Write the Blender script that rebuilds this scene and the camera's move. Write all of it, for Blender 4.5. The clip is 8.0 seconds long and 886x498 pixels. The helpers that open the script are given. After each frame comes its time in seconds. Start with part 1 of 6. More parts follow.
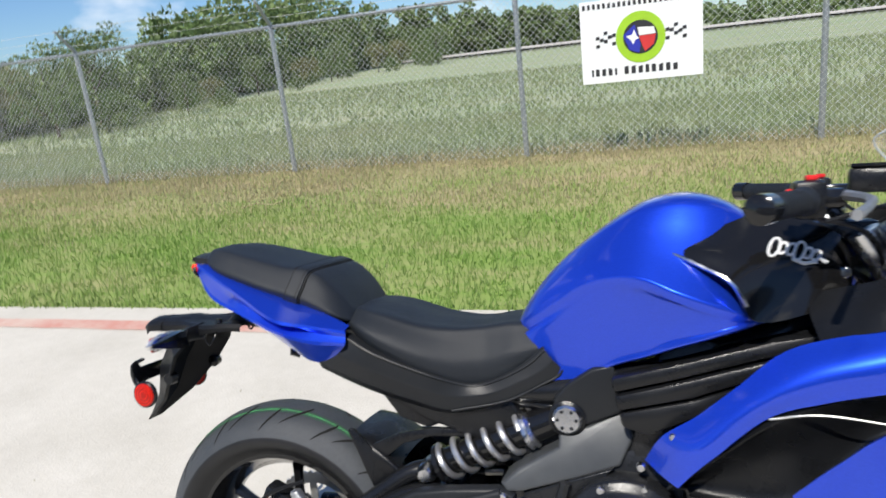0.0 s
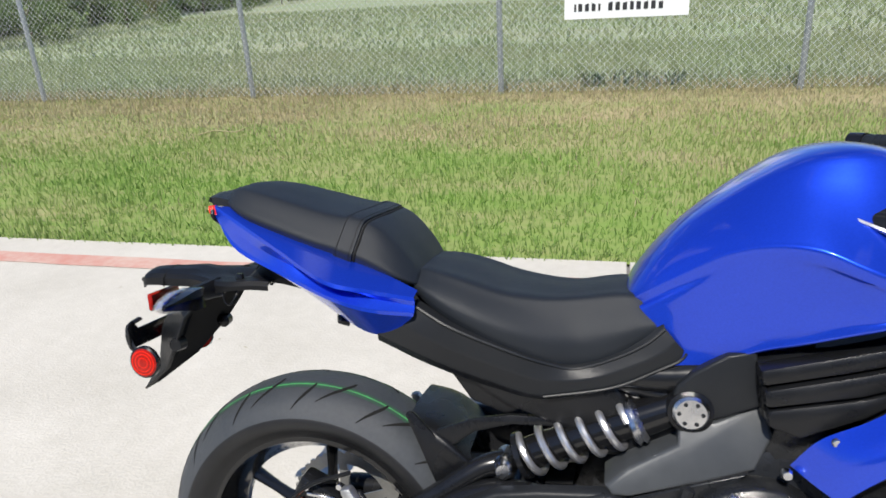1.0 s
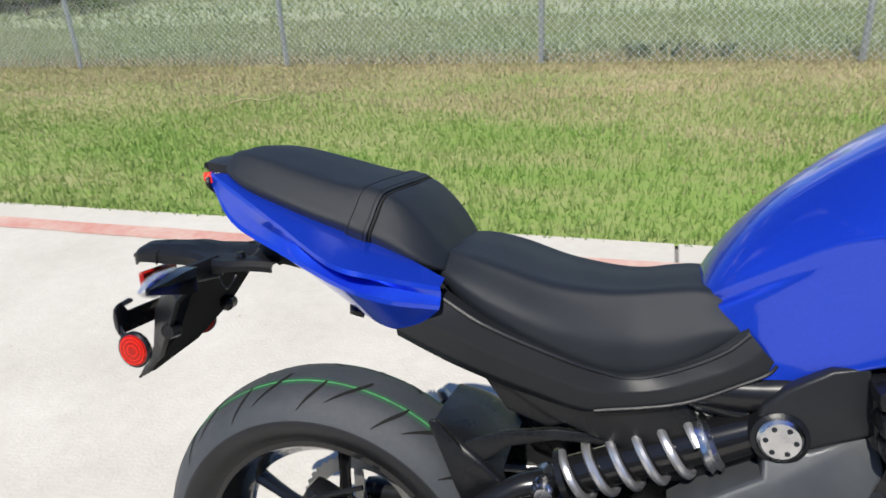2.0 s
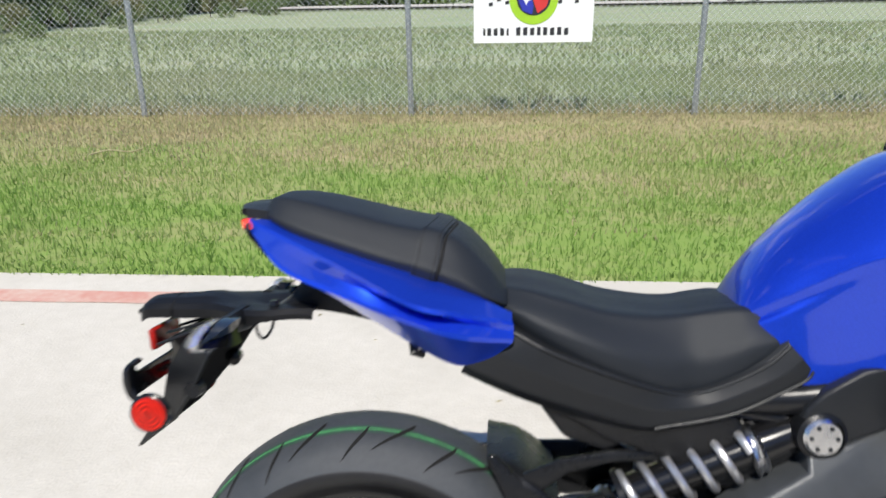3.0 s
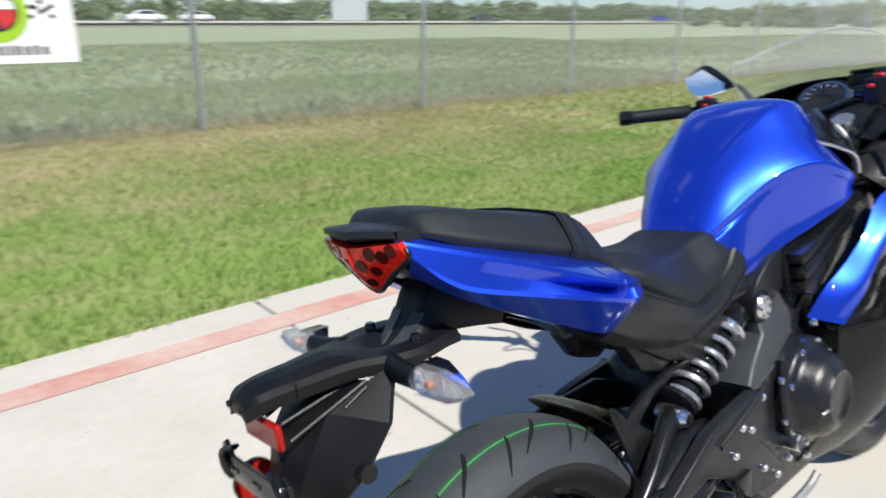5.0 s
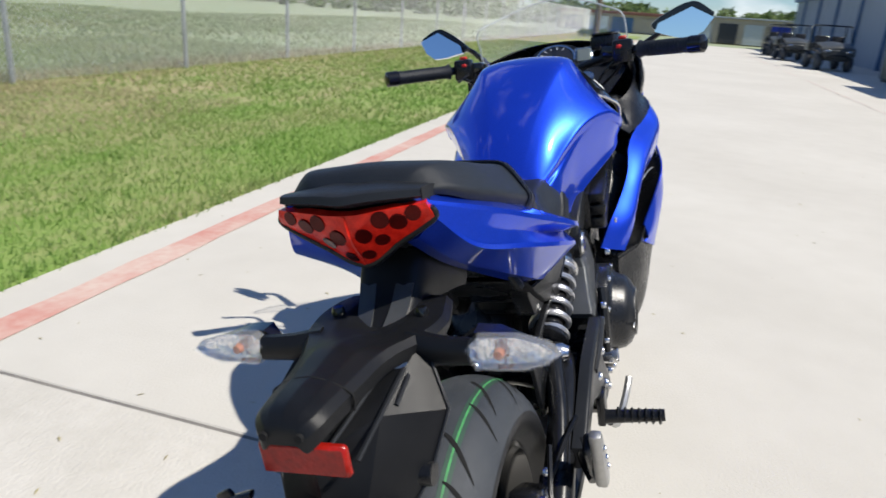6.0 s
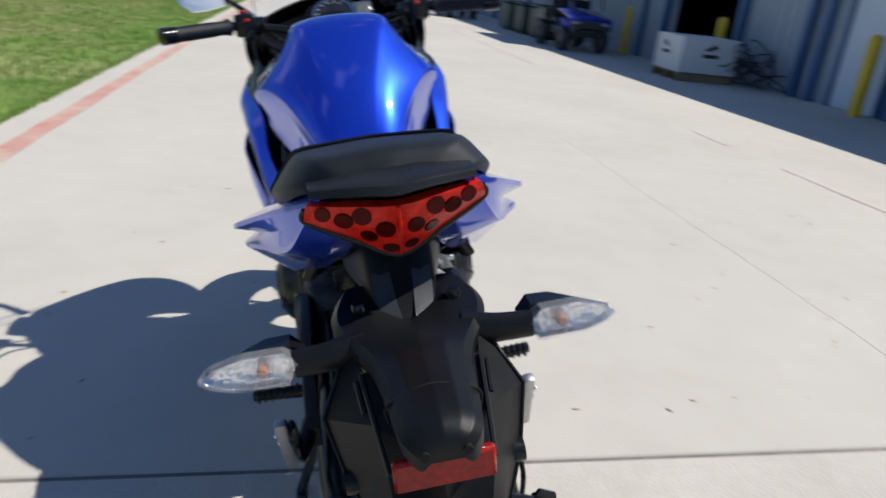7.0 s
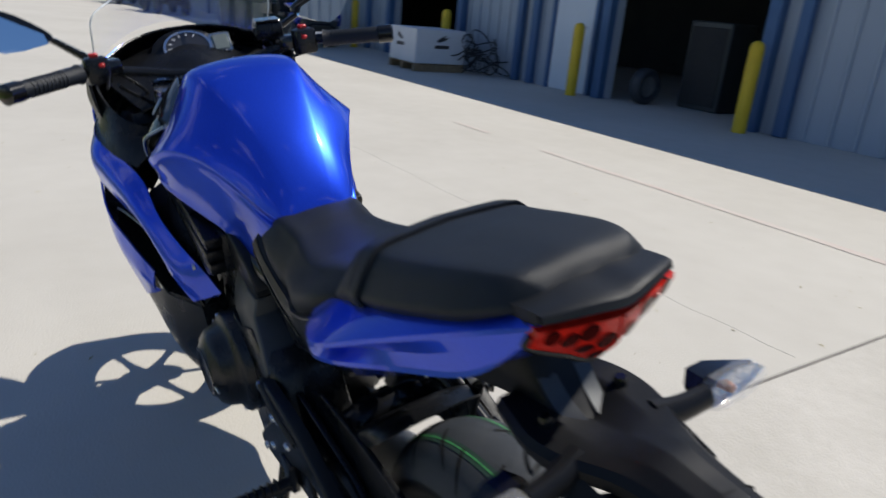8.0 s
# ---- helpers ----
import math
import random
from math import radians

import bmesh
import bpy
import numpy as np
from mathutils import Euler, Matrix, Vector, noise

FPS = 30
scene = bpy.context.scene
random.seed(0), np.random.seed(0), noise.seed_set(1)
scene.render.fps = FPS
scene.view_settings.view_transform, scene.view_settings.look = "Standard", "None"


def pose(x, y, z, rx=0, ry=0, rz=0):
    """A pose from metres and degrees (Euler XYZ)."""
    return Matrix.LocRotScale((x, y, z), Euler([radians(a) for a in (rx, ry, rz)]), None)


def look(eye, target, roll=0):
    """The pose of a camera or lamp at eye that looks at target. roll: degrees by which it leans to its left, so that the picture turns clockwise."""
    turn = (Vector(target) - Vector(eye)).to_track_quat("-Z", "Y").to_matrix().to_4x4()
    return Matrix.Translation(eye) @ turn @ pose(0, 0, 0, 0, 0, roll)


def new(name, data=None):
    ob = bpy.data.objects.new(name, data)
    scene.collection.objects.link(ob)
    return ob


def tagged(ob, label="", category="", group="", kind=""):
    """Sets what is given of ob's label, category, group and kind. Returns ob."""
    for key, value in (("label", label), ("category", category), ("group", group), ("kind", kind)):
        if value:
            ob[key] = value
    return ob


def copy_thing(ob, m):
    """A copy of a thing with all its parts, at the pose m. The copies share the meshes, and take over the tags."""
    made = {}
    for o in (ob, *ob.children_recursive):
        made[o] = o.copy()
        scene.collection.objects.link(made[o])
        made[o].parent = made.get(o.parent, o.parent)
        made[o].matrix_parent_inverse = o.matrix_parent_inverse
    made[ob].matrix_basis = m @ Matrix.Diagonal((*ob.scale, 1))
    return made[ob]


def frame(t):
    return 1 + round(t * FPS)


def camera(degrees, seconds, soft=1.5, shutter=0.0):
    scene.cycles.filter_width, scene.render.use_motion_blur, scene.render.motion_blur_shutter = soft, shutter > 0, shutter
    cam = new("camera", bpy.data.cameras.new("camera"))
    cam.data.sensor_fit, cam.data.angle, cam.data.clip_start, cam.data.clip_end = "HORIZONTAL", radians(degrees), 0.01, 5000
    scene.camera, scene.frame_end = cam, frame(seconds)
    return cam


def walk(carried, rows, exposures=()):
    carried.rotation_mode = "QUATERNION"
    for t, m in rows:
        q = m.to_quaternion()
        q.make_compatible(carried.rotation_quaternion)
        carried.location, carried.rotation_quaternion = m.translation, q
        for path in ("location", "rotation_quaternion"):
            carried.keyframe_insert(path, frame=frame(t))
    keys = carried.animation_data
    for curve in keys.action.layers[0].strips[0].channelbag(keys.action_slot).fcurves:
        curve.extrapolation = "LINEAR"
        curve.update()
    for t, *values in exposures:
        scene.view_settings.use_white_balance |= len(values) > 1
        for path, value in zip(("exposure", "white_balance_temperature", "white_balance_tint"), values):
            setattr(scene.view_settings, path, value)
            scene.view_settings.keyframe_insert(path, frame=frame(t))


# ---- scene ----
cam = camera(65.3, 8.0, 1.6, 0.4)
PATH = [
    (0, (0.967, -1.126, 1.311), (0.342, 0.692, 0.758), -6.7),
    (0.5, (0.789, -1.066, 1.301), (0.21, 0.733, 0.645), -2.0),
    (1, (0.669, -0.947, 1.278), (0.195, 0.85, 0.539), -3.4),
    (1.5, (0.656, -0.826, 1.24), (0.095, 0.923, 0.45), -2.7),
    (1.7, (0.651, -0.789, 1.23), (0.036, 0.938, 0.429), -3.2),
    (2.8, (0.431, -0.772, 1.192), (0.219, 1.067, 0.433), -2.2),
    (3, (0.357, -0.858, 1.221), (0.204, 1.015, 0.537), -1.0),
    (3.5, (0.204, -1.022, 1.221), (0.205, 0.803, 0.403), -1.5),
    (4, (-0.054, -1.032, 1.224), (0.361, 0.77, 0.462), 0.2),
    (4.2, (-0.203, -0.991, 1.24), (0.324, 0.813, 0.557), -0.1),
    (5.3, (-0.523, -0.414, 1.159), (0.999, 0.724, 0.535), 1.9),
    (5.5, (-0.585, -0.333, 1.146), (1.089, 0.578, 0.537), 3.1),
    (6, (-0.629, -0.162, 1.116), (1.184, 0.367, 0.459), 4.0),
    (6.5, (-0.61, 0.016, 1.109), (1.282, 0.203, 0.486), 6.06),
    (6.8, (-0.621, 0.131, 1.093), (1.247, -0.003, 0.39), 7.1),
    (7, (-0.621, 0.212, 1.105), (1.203, -0.195, 0.393), 6.2),
    (7.5, (-0.554, 0.371, 1.108), (1.138, -0.43, 0.405), 7.9),
    (8, (-0.381, 0.577, 1.153), (1.167, -0.5, 0.487), 5.3),
]
walk(cam, [(t, look(eye, target, roll)) for t, eye, target, roll in PATH],
     [(0.0, 0.35), (4.2, 0.38), (5.5, 0.36), (6.5, 0.22), (7.2, 0.05), (8.0, -0.02)])

# ---------------------------------------------------------------- light
world = bpy.data.worlds.new("sky")
scene.world = world
world.use_nodes = True
wn, wl = world.node_tree.nodes, world.node_tree.links
wn.clear()
SUN = Vector((-0.08, -0.755, 1.0)).normalized()
sky = wn.new("ShaderNodeTexSky")
sky.sky_type, sky.sun_disc = "NISHITA", False
sky.sun_elevation = math.asin(SUN.z)
sky.sun_rotation = math.atan2(SUN.x, SUN.y)
sky.air_density, sky.dust_density, sky.ozone_density = 1.0, 0.05, 3.0
cloud_at = wn.new("ShaderNodeTexCoord")
cloud_map = wn.new("ShaderNodeMapping")
cloud_map.inputs["Scale"].default_value = (2.2, 2.2, 6.0)
cloud_noise = wn.new("ShaderNodeTexNoise")
cloud_noise.inputs["Scale"].default_value, cloud_noise.inputs["Detail"].default_value = 1.6, 7.0
cloud_ramp = wn.new("ShaderNodeValToRGB")
cloud_ramp.color_ramp.elements[0].position, cloud_ramp.color_ramp.elements[1].position = 0.57, 0.72
cloud_mix = wn.new("ShaderNodeMixRGB")
cloud_mix.inputs[2].default_value = (12.0, 12.3, 12.8, 1)
sky_back, sky_out = wn.new("ShaderNodeBackground"), wn.new("ShaderNodeOutputWorld")
sky_back.inputs["Strength"].default_value = 0.075
wl.new(cloud_at.outputs["Generated"], cloud_map.inputs["Vector"])
wl.new(cloud_map.outputs["Vector"], cloud_noise.inputs["Vector"])
wl.new(cloud_noise.outputs["Fac"], cloud_ramp.inputs["Fac"])
wl.new(cloud_ramp.outputs["Color"], cloud_mix.inputs["Fac"])
sky_tint = wn.new("ShaderNodeMixRGB")
sky_tint.blend_type = "MULTIPLY"
sky_tint.inputs[0].default_value, sky_tint.inputs[2].default_value = 1.0, (0.72, 0.93, 1.22, 1)
wl.new(sky.outputs["Color"], sky_tint.inputs[1])
wl.new(sky_tint.outputs["Color"], cloud_mix.inputs[1])
wl.new(cloud_mix.outputs["Color"], sky_back.inputs["Color"])
wl.new(sky_back.outputs["Background"], sky_out.inputs["Surface"])
sun = new("sun", bpy.data.lights.new("sun", "SUN"))
sun.data.energy, sun.data.angle, sun.data.color = 4.7, radians(0.53), (1.0, 0.95, 0.865)
sun.matrix_world = look(SUN * 50, (0, 0, 0))

# ---------------------------------------------------------------- materials


def mat(name, color, rough=0.5, metal=0.0, second=None, scale=8.0, amount=0.5, bump=0.0, bump_scale=200.0, coat=0.0, rough_var=0.0, spec=0.5, tint=None,
        island=0.0, through_light=0.0, ior=1.45, detail=6.0, stretch=(1, 1, 1), glow_through=0.0, alpha=1.0, drift=None):
    """Principled surface whose colour wanders between two tones at two scales, with fine relief."""
    m = bpy.data.materials.new(name)
    m.use_nodes = True
    n, l = m.node_tree.nodes, m.node_tree.links
    p = n["Principled BSDF"]
    p.inputs["Roughness"].default_value, p.inputs["Metallic"].default_value = rough, metal
    p.inputs["Coat Weight"].default_value, p.inputs["Coat Roughness"].default_value = coat, 0.06
    p.inputs["Transmission Weight"].default_value, p.inputs["IOR"].default_value = through_light, ior
    p.inputs["Specular IOR Level"].default_value = spec
    if tint:
        p.inputs["Specular Tint"].default_value = (*tint, 1)
    c1 = (*color, 1)
    c2 = (*(second or [v * 0.75 for v in color]), 1)
    at = n.new("ShaderNodeTexCoord")
    mp = n.new("ShaderNodeMapping")
    mp.inputs["Scale"].default_value = stretch
    l.new(at.outputs["Object"], mp.inputs["Vector"])
    big, small = n.new("ShaderNodeTexNoise"), n.new("ShaderNodeTexNoise")
    big.inputs["Scale"].default_value, big.inputs["Detail"].default_value = scale, detail
    small.inputs["Scale"].default_value, small.inputs["Detail"].default_value = scale * 9.0, 4.0
    l.new(mp.outputs["Vector"], big.inputs["Vector"]), l.new(mp.outputs["Vector"], small.inputs["Vector"])
    add = n.new("ShaderNodeMath")
    add.operation = "MULTIPLY_ADD"
    add.inputs[1].default_value = 0.45
    l.new(small.outputs["Fac"], add.inputs[0]), l.new(big.outputs["Fac"], add.inputs[2])
    ramp = n.new("ShaderNodeMapRange")
    ramp.inputs["From Min"].default_value, ramp.inputs["From Max"].default_value = 0.5, 0.95
    ramp.inputs["To Min"].default_value, ramp.inputs["To Max"].default_value = 0.5 - amount / 2 if amount < 1 else 0, 0.5 + amount / 2 if amount < 1 else 1
    l.new(add.outputs["Value"], ramp.inputs["Value"])
    fac = ramp.outputs["Result"]
    if drift:  # the second tone gains from one y to another
        xyz, dr, sm = n.new("ShaderNodeSeparateXYZ"), n.new("ShaderNodeMapRange"), n.new("ShaderNodeMath")
        dr.inputs["From Min"].default_value, dr.inputs["From Max"].default_value = drift[0], drift[1]
        dr.inputs["To Min"].default_value, dr.inputs["To Max"].default_value = drift[2], drift[3]
        sm.operation, sm.use_clamp = "ADD", True
        l.new(at.outputs["Object"], xyz.inputs["Vector"]), l.new(xyz.outputs["Y"], dr.inputs["Value"])
        l.new(fac, sm.inputs[0]), l.new(dr.outputs["Result"], sm.inputs[1])
        fac = sm.outputs["Value"]
    mix = n.new("ShaderNodeMixRGB")
    mix.inputs[1].default_value, mix.inputs[2].default_value = c1, c2
    l.new(fac, mix.inputs["Fac"])
    out = mix.outputs["Color"]
    if island:
        geo = n.new("ShaderNodeNewGeometry")
        hsv = n.new("ShaderNodeHueSaturation")
        vr = n.new("ShaderNodeMapRange")
        vr.inputs["To Min"].default_value, vr.inputs["To Max"].default_value = 1 - island, 1 + island
        l.new(geo.outputs["Random Per Island"], vr.inputs["Value"]), l.new(vr.outputs["Result"], hsv.inputs["Value"])
        l.new(out, hsv.inputs["Color"])
        out = hsv.outputs["Color"]
    l.new(out, p.inputs["Base Color"])
    if rough_var:
        rr = n.new("ShaderNodeMapRange")
        rr.inputs["From Min"].default_value, rr.inputs["From Max"].default_value = 0.3, 0.7
        rr.inputs["To Min"].default_value, rr.inputs["To Max"].default_value = rough - rough_var, rough + rough_var
        l.new(big.outputs["Fac"], rr.inputs["Value"]), l.new(rr.outputs["Result"], p.inputs["Roughness"])
    if bump:
        bn, bp = n.new("ShaderNodeTexNoise"), n.new("ShaderNodeBump")
        bn.inputs["Scale"].default_value, bn.inputs["Detail"].default_value = bump_scale, 3.0
        bp.inputs["Strength"].default_value, bp.inputs["Distance"].default_value = bump, 0.004
        l.new(at.outputs["Object"], bn.inputs["Vector"]), l.new(bn.outputs["Fac"], bp.inputs["Height"])
        l.new(bp.outputs["Normal"], p.inputs["Normal"])
    p.inputs["Alpha"].default_value = alpha
    if glow_through:
        tr, ms = n.new("ShaderNodeBsdfTranslucent"), n.new("ShaderNodeMixShader")
        ms.inputs["Fac"].default_value = glow_through
        l.new(out, tr.inputs["Color"])
        l.new(p.outputs["BSDF"], ms.inputs[1]), l.new(tr.outputs["BSDF"], ms.inputs[2])
        l.new(ms.outputs["Shader"], n["Material Output"].inputs["Surface"])
    return m


BLUE = mat("blue_metallic_paint", (0.010, 0.054, 0.62), 0.36, 0.74, (0.016, 0.074, 0.74), 300, 0.6, coat=1.0, tint=(0.50, 0.64, 1.0))
VINYL = mat("seat_vinyl", (0.0120, 0.0150, 0.0195), 0.48, 0, (0.0155, 0.0185, 0.0235), 6, 0.6, bump=0.25, bump_scale=900, rough_var=0.05, spec=0.32)
PLASTIC = mat("black_plastic", (0.006, 0.0065, 0.0076), 0.28, 0, (0.010, 0.0105, 0.012), 12, 0.7, bump=0.12, bump_scale=1600, rough_var=0.12, spec=0.36)
SATIN = mat("dark_grey_plastic", (0.0125, 0.0140, 0.0165), 0.36, 0, (0.018, 0.0195, 0.022), 10, 0.6, bump=0.12, bump_scale=1400, rough_var=0.08, spec=0.27)
# dark plastic lightened in its colour where sun or sky brightens it
LITGREY = mat("lit_satin_grey", (0.046, 0.050, 0.055), 0.38, 0.2, (0.062, 0.067, 0.072), 10, 0.7, bump=0.12, bump_scale=1400, rough_var=0.08)
HOLDER = mat("moulded_black_plastic", (0.0055, 0.006, 0.007), 0.40, 0, (0.009, 0.0095, 0.011), 12, 0.7, bump=0.12, bump_scale=1600, rough_var=0.08, spec=0.26)
GLOSS = mat("gloss_black", (0.006, 0.006, 0.007), 0.16, 0, (0.009, 0.009, 0.009), 10, 0.5, coat=0.4, spec=0.35)
FRAME = mat("black_frame_paint", (0.007, 0.0075, 0.0088), 0.22, 0.0, (0.012, 0.0125, 0.014), 14, 0.7, rough_var=0.08, spec=0.4)
ENGINE = mat("engine_casing", (0.010, 0.0108, 0.0125), 0.28, 0.1, (0.015, 0.016, 0.018), 20, 0.8, bump=0.12, bump_scale=500, rough_var=0.1)
STEEL = mat("bright_steel", (0.72, 0.72, 0.73), 0.24, 1.0, (0.55, 0.55, 0.56), 30, 0.8, rough_var=0.1)
MUFFLER = mat("brushed_muffler_steel", (0.62, 0.61, 0.58), 0.42, 0.55, (0.52, 0.51, 0.49), 30, 0.8, rough_var=0.1)
SPRING = mat("spring_grey", (0.55, 0.55, 0.57), 0.32, 0.8, (0.45, 0.45, 0.46), 30, 0.6)
CAST = mat("cast_aluminium", (0.55, 0.55, 0.54), 0.45, 0.9, (0.40, 0.40, 0.39), 30, 0.8, bump=0.15, bump_scale=500)
RUBBER = mat("tyre_rubber", (0.036, 0.041, 0.048), 0.5, 0, (0.052, 0.057, 0.064), 14, 0.9, bump=0.3, bump_scale=700, rough_var=0.08, spec=0.35)
SIDEWALL = mat("tyre_sidewall", (0.012, 0.0125, 0.0135), 0.42, 0, (0.018, 0.0185, 0.02), 20, 0.8, bump=0.1, bump_scale=600, spec=0.35)
GROOVE = mat("tread_groove", (0.004, 0.004, 0.004), 0.9)
GREEN = mat("green_tread_line", (0.06, 0.32, 0.10), 0.6, 0, (0.05, 0.16, 0.07), 60, 1.0)
DULLGREEN = mat("faded_green_band", (0.028, 0.072, 0.046), 0.55, 0, (0.030, 0.052, 0.044), 30, 1.2)
REDLENS = mat("red_lens", (0.76, 0.022, 0.010), 0.16, 0, (0.50, 0.010, 0.005), 110, 1.0, coat=0.25, spec=0.35, tint=(1.0, 0.35, 0.3), bump=0.3, bump_scale=220)
REFLECTOR = mat("red_reflector", (0.36, 0.013, 0.008), 0.22, 0, (0.22, 0.008, 0.005), 160, 1.0, coat=0.1, spec=0.3, bump=0.2, bump_scale=260)
DARKRED = mat("dark_red_reflector_bowl", (0.085, 0.004, 0.003), 0.2, 0, (0.035, 0.002, 0.002), 60, 0.8, coat=0.06, spec=0.22, tint=(1.0, 0.3, 0.25))
CLEAR = mat("clear_lens", (0.93, 0.94, 0.95), 0.05, 0, (0.88, 0.89, 0.9), 30, 0.5, alpha=0.09, coat=1.0)
BOWL = mat("lamp_reflector", (0.82, 0.82, 0.83), 0.09, 1.0, (0.62, 0.62, 0.64), 150, 1.0, bump=1.0, bump_scale=150)
AMBER = mat("amber_bulb", (0.50, 0.19, 0.10), 0.15, 0, (0.36, 0.12, 0.06), 60, 0.5, coat=0.6)
SCREEN = mat("windscreen_plastic", (0.80, 0.84, 0.85), 0.05, 0, (0.75, 0.79, 0.8), 4, 0.4, alpha=0.08)
RIMCLEAR = mat("screen_edge", (0.75, 0.80, 0.82), 0.15, 0, (0.7, 0.75, 0.77), 4, 0.4, alpha=0.5)
SCREENGREY = mat("grey_display", (0.20, 0.23, 0.22), 0.2, 0, (0.17, 0.20, 0.19), 20, 0.5)
MIRROR = mat("mirror_glass", (0.88, 0.90, 0.92), 0.01, 1.0, (0.86, 0.88, 0.9), 3, 0.3)
WHITE = mat("white_print", (0.80, 0.80, 0.80), 0.4, 0, (0.7, 0.7, 0.7), 30, 0.5)
REDPLASTIC = mat("red_plastic", (0.65, 0.02, 0.02), 0.35, 0, (0.5, 0.015, 0.015), 50, 0.5)
BRAKEDISC = mat("brake_disc_steel", (0.24, 0.235, 0.23), 0.34, 1.0, (0.15, 0.147, 0.145), 60, 0.8, rough_var=0.1)
ORANGE = mat("orange_mark", (0.75, 0.16, 0.03), 0.4)

CONCRETE = mat("concrete", (0.555, 0.53, 0.472), 0.85, 0, (0.475, 0.45, 0.395), 0.55, 0.8, bump=0.35, bump_scale=120, detail=9.0)
CONCRETE_OLD = mat("stained_concrete", (0.565, 0.537, 0.480), 0.88, 0, (0.470, 0.445, 0.390), 2.2, 0.95, bump=0.6, bump_scale=90, detail=10.0)
REDSTRIPE = mat("worn_red_paint", (0.50, 0.235, 0.19), 0.82, 0, (0.56, 0.44, 0.37), 3.0, 1.4, bump=0.3, bump_scale=140, detail=10.0)
REDFAINT = mat("faded_red_paint", (0.54, 0.455, 0.405), 0.85, 0, (0.55, 0.52, 0.46), 2.0, 1.3, detail=9.0)
JOINT = mat("joint_sealant", (0.14, 0.13, 0.12), 0.8, 0, (0.22, 0.205, 0.18), 9, 1.0)
LAWN = mat("lawn_soil", (0.19, 0.28, 0.062), 0.95, 0, (0.36, 0.30, 0.17), 1.1, 1.1, bump=0.6, bump_scale=60, detail=9.0, stretch=(0.5, 1.3, 1), drift=(2.6, 6.6, -0.36, 0.36))
FIELD = mat("field_ground", (0.23, 0.30, 0.165), 0.95, 0, (0.31, 0.32, 0.205), 0.25, 1.2, bump=0.6, bump_scale=30, detail=9.0)
BLADE = mat("grass_blade", (0.20, 0.335, 0.070), 0.75, 0, (0.36, 0.40, 0.16), 1.1, 1.3, island=0.16, glow_through=0.45, stretch=(0.5, 1.3, 1), drift=(2.6, 6.6, -0.30, 0.30))
STRAW = mat("dry_grass_blade", (0.42, 0.37, 0.23), 0.8, 0, (0.36, 0.33, 0.18), 1.5, 1.2, island=0.30, glow_through=0.35)
TALL = mat("tall_field_grass", (0.26, 0.335, 0.155), 0.8, 0, (0.335, 0.345, 0.195), 0.35, 1.2, island=0.06, glow_through=0.5)
GALV = mat("galvanised_steel", (0.42, 0.44, 0.45), 0.48, 0.75, (0.33, 0.35, 0.36), 9, 0.9, rough_var=0.1)
WIRE = mat("chain_link_wire", (0.66, 0.68, 0.68), 0.5, 0.3, (0.54, 0.56, 0.56), 5, 0.8)
SIGNWHITE = mat("white_sign_board", (0.78, 0.79, 0.80), 0.45, 0, (0.72, 0.73, 0.74), 3, 0.6)
SIGNGREY = mat("grey_sign_board", (0.46, 0.50, 0.52), 0.5, 0, (0.42, 0.45, 0.47), 3, 0.6)
PRINT = mat("dark_print", (0.03, 0.03, 0.035), 0.5)
LIME = mat("lime_print", (0.35, 0.60, 0.03), 0.5)
NAVY = mat("blue_print", (0.03, 0.04, 0.40), 0.5)
REDPRINT = mat("red_print", (0.62, 0.04, 0.04), 0.5)
WALL = mat("pale_metal_cladding", (0.38, 0.43, 0.49), 0.55, 0, (0.34, 0.385, 0.44), 0.8, 0.9, rough_var=0.08, stretch=(1, 1, 0.2))
TRIMBLUE = mat("blue_trim_paint", (0.055, 0.13, 0.27), 0.5, 0, (0.045, 0.105, 0.22), 2, 0.9)
DOORWHITE = mat("pale_blue_white_door", (0.62, 0.68, 0.74), 0.5, 0, (0.56, 0.62, 0.68), 1.5, 0.7)
# near-black tone: the shade inside the workshop is put into the colour
INSIDESHADE = mat("painted_interior_shade", (0.045, 0.043, 0.04), 0.9, 0, (0.03, 0.03, 0.03), 2, 0.9)
YELLOW = mat("yellow_bollard_paint", (0.72, 0.50, 0.02), 0.5, 0, (0.60, 0.40, 0.02), 4, 0.9, rough_var=0.1)
CARTON = mat("white_carton", (0.62, 0.64, 0.66), 0.7, 0, (0.56, 0.58, 0.60), 3, 0.8)
WOOD = mat("pallet_wood", (0.30, 0.22, 0.13), 0.85, 0, (0.20, 0.14, 0.08), 12, 1.1)
BIN = mat("dark_green_bin", (0.025, 0.055, 0.045), 0.5, 0, (0.02, 0.04, 0.035), 4, 0.9)
UTVBLUE = mat("utility_vehicle_blue", (0.012, 0.03, 0.35), 0.3, 0.2, (0.012, 0.03, 0.3), 5, 0.5, coat=0.8)
UTVGREY = mat("utility_vehicle_grey", (0.06, 0.065, 0.065), 0.4, 0, (0.045, 0.05, 0.05), 5, 0.7)
LEAF = mat("tree_leaves", (0.12, 0.19, 0.065), 0.7, 0, (0.20, 0.25, 0.10), 0.6, 1.2, island=0.45, glow_through=0.35)
LEAFOLIVE = mat("olive_leaves", (0.18, 0.21, 0.08), 0.75, 0, (0.25, 0.23, 0.12), 0.6, 1.2, island=0.5, glow_through=0.3)
BARK = mat("bark", (0.17, 0.14, 0.11), 0.9, 0, (0.10, 0.08, 0.06), 14, 1.1, bump=0.6, bump_scale=40)
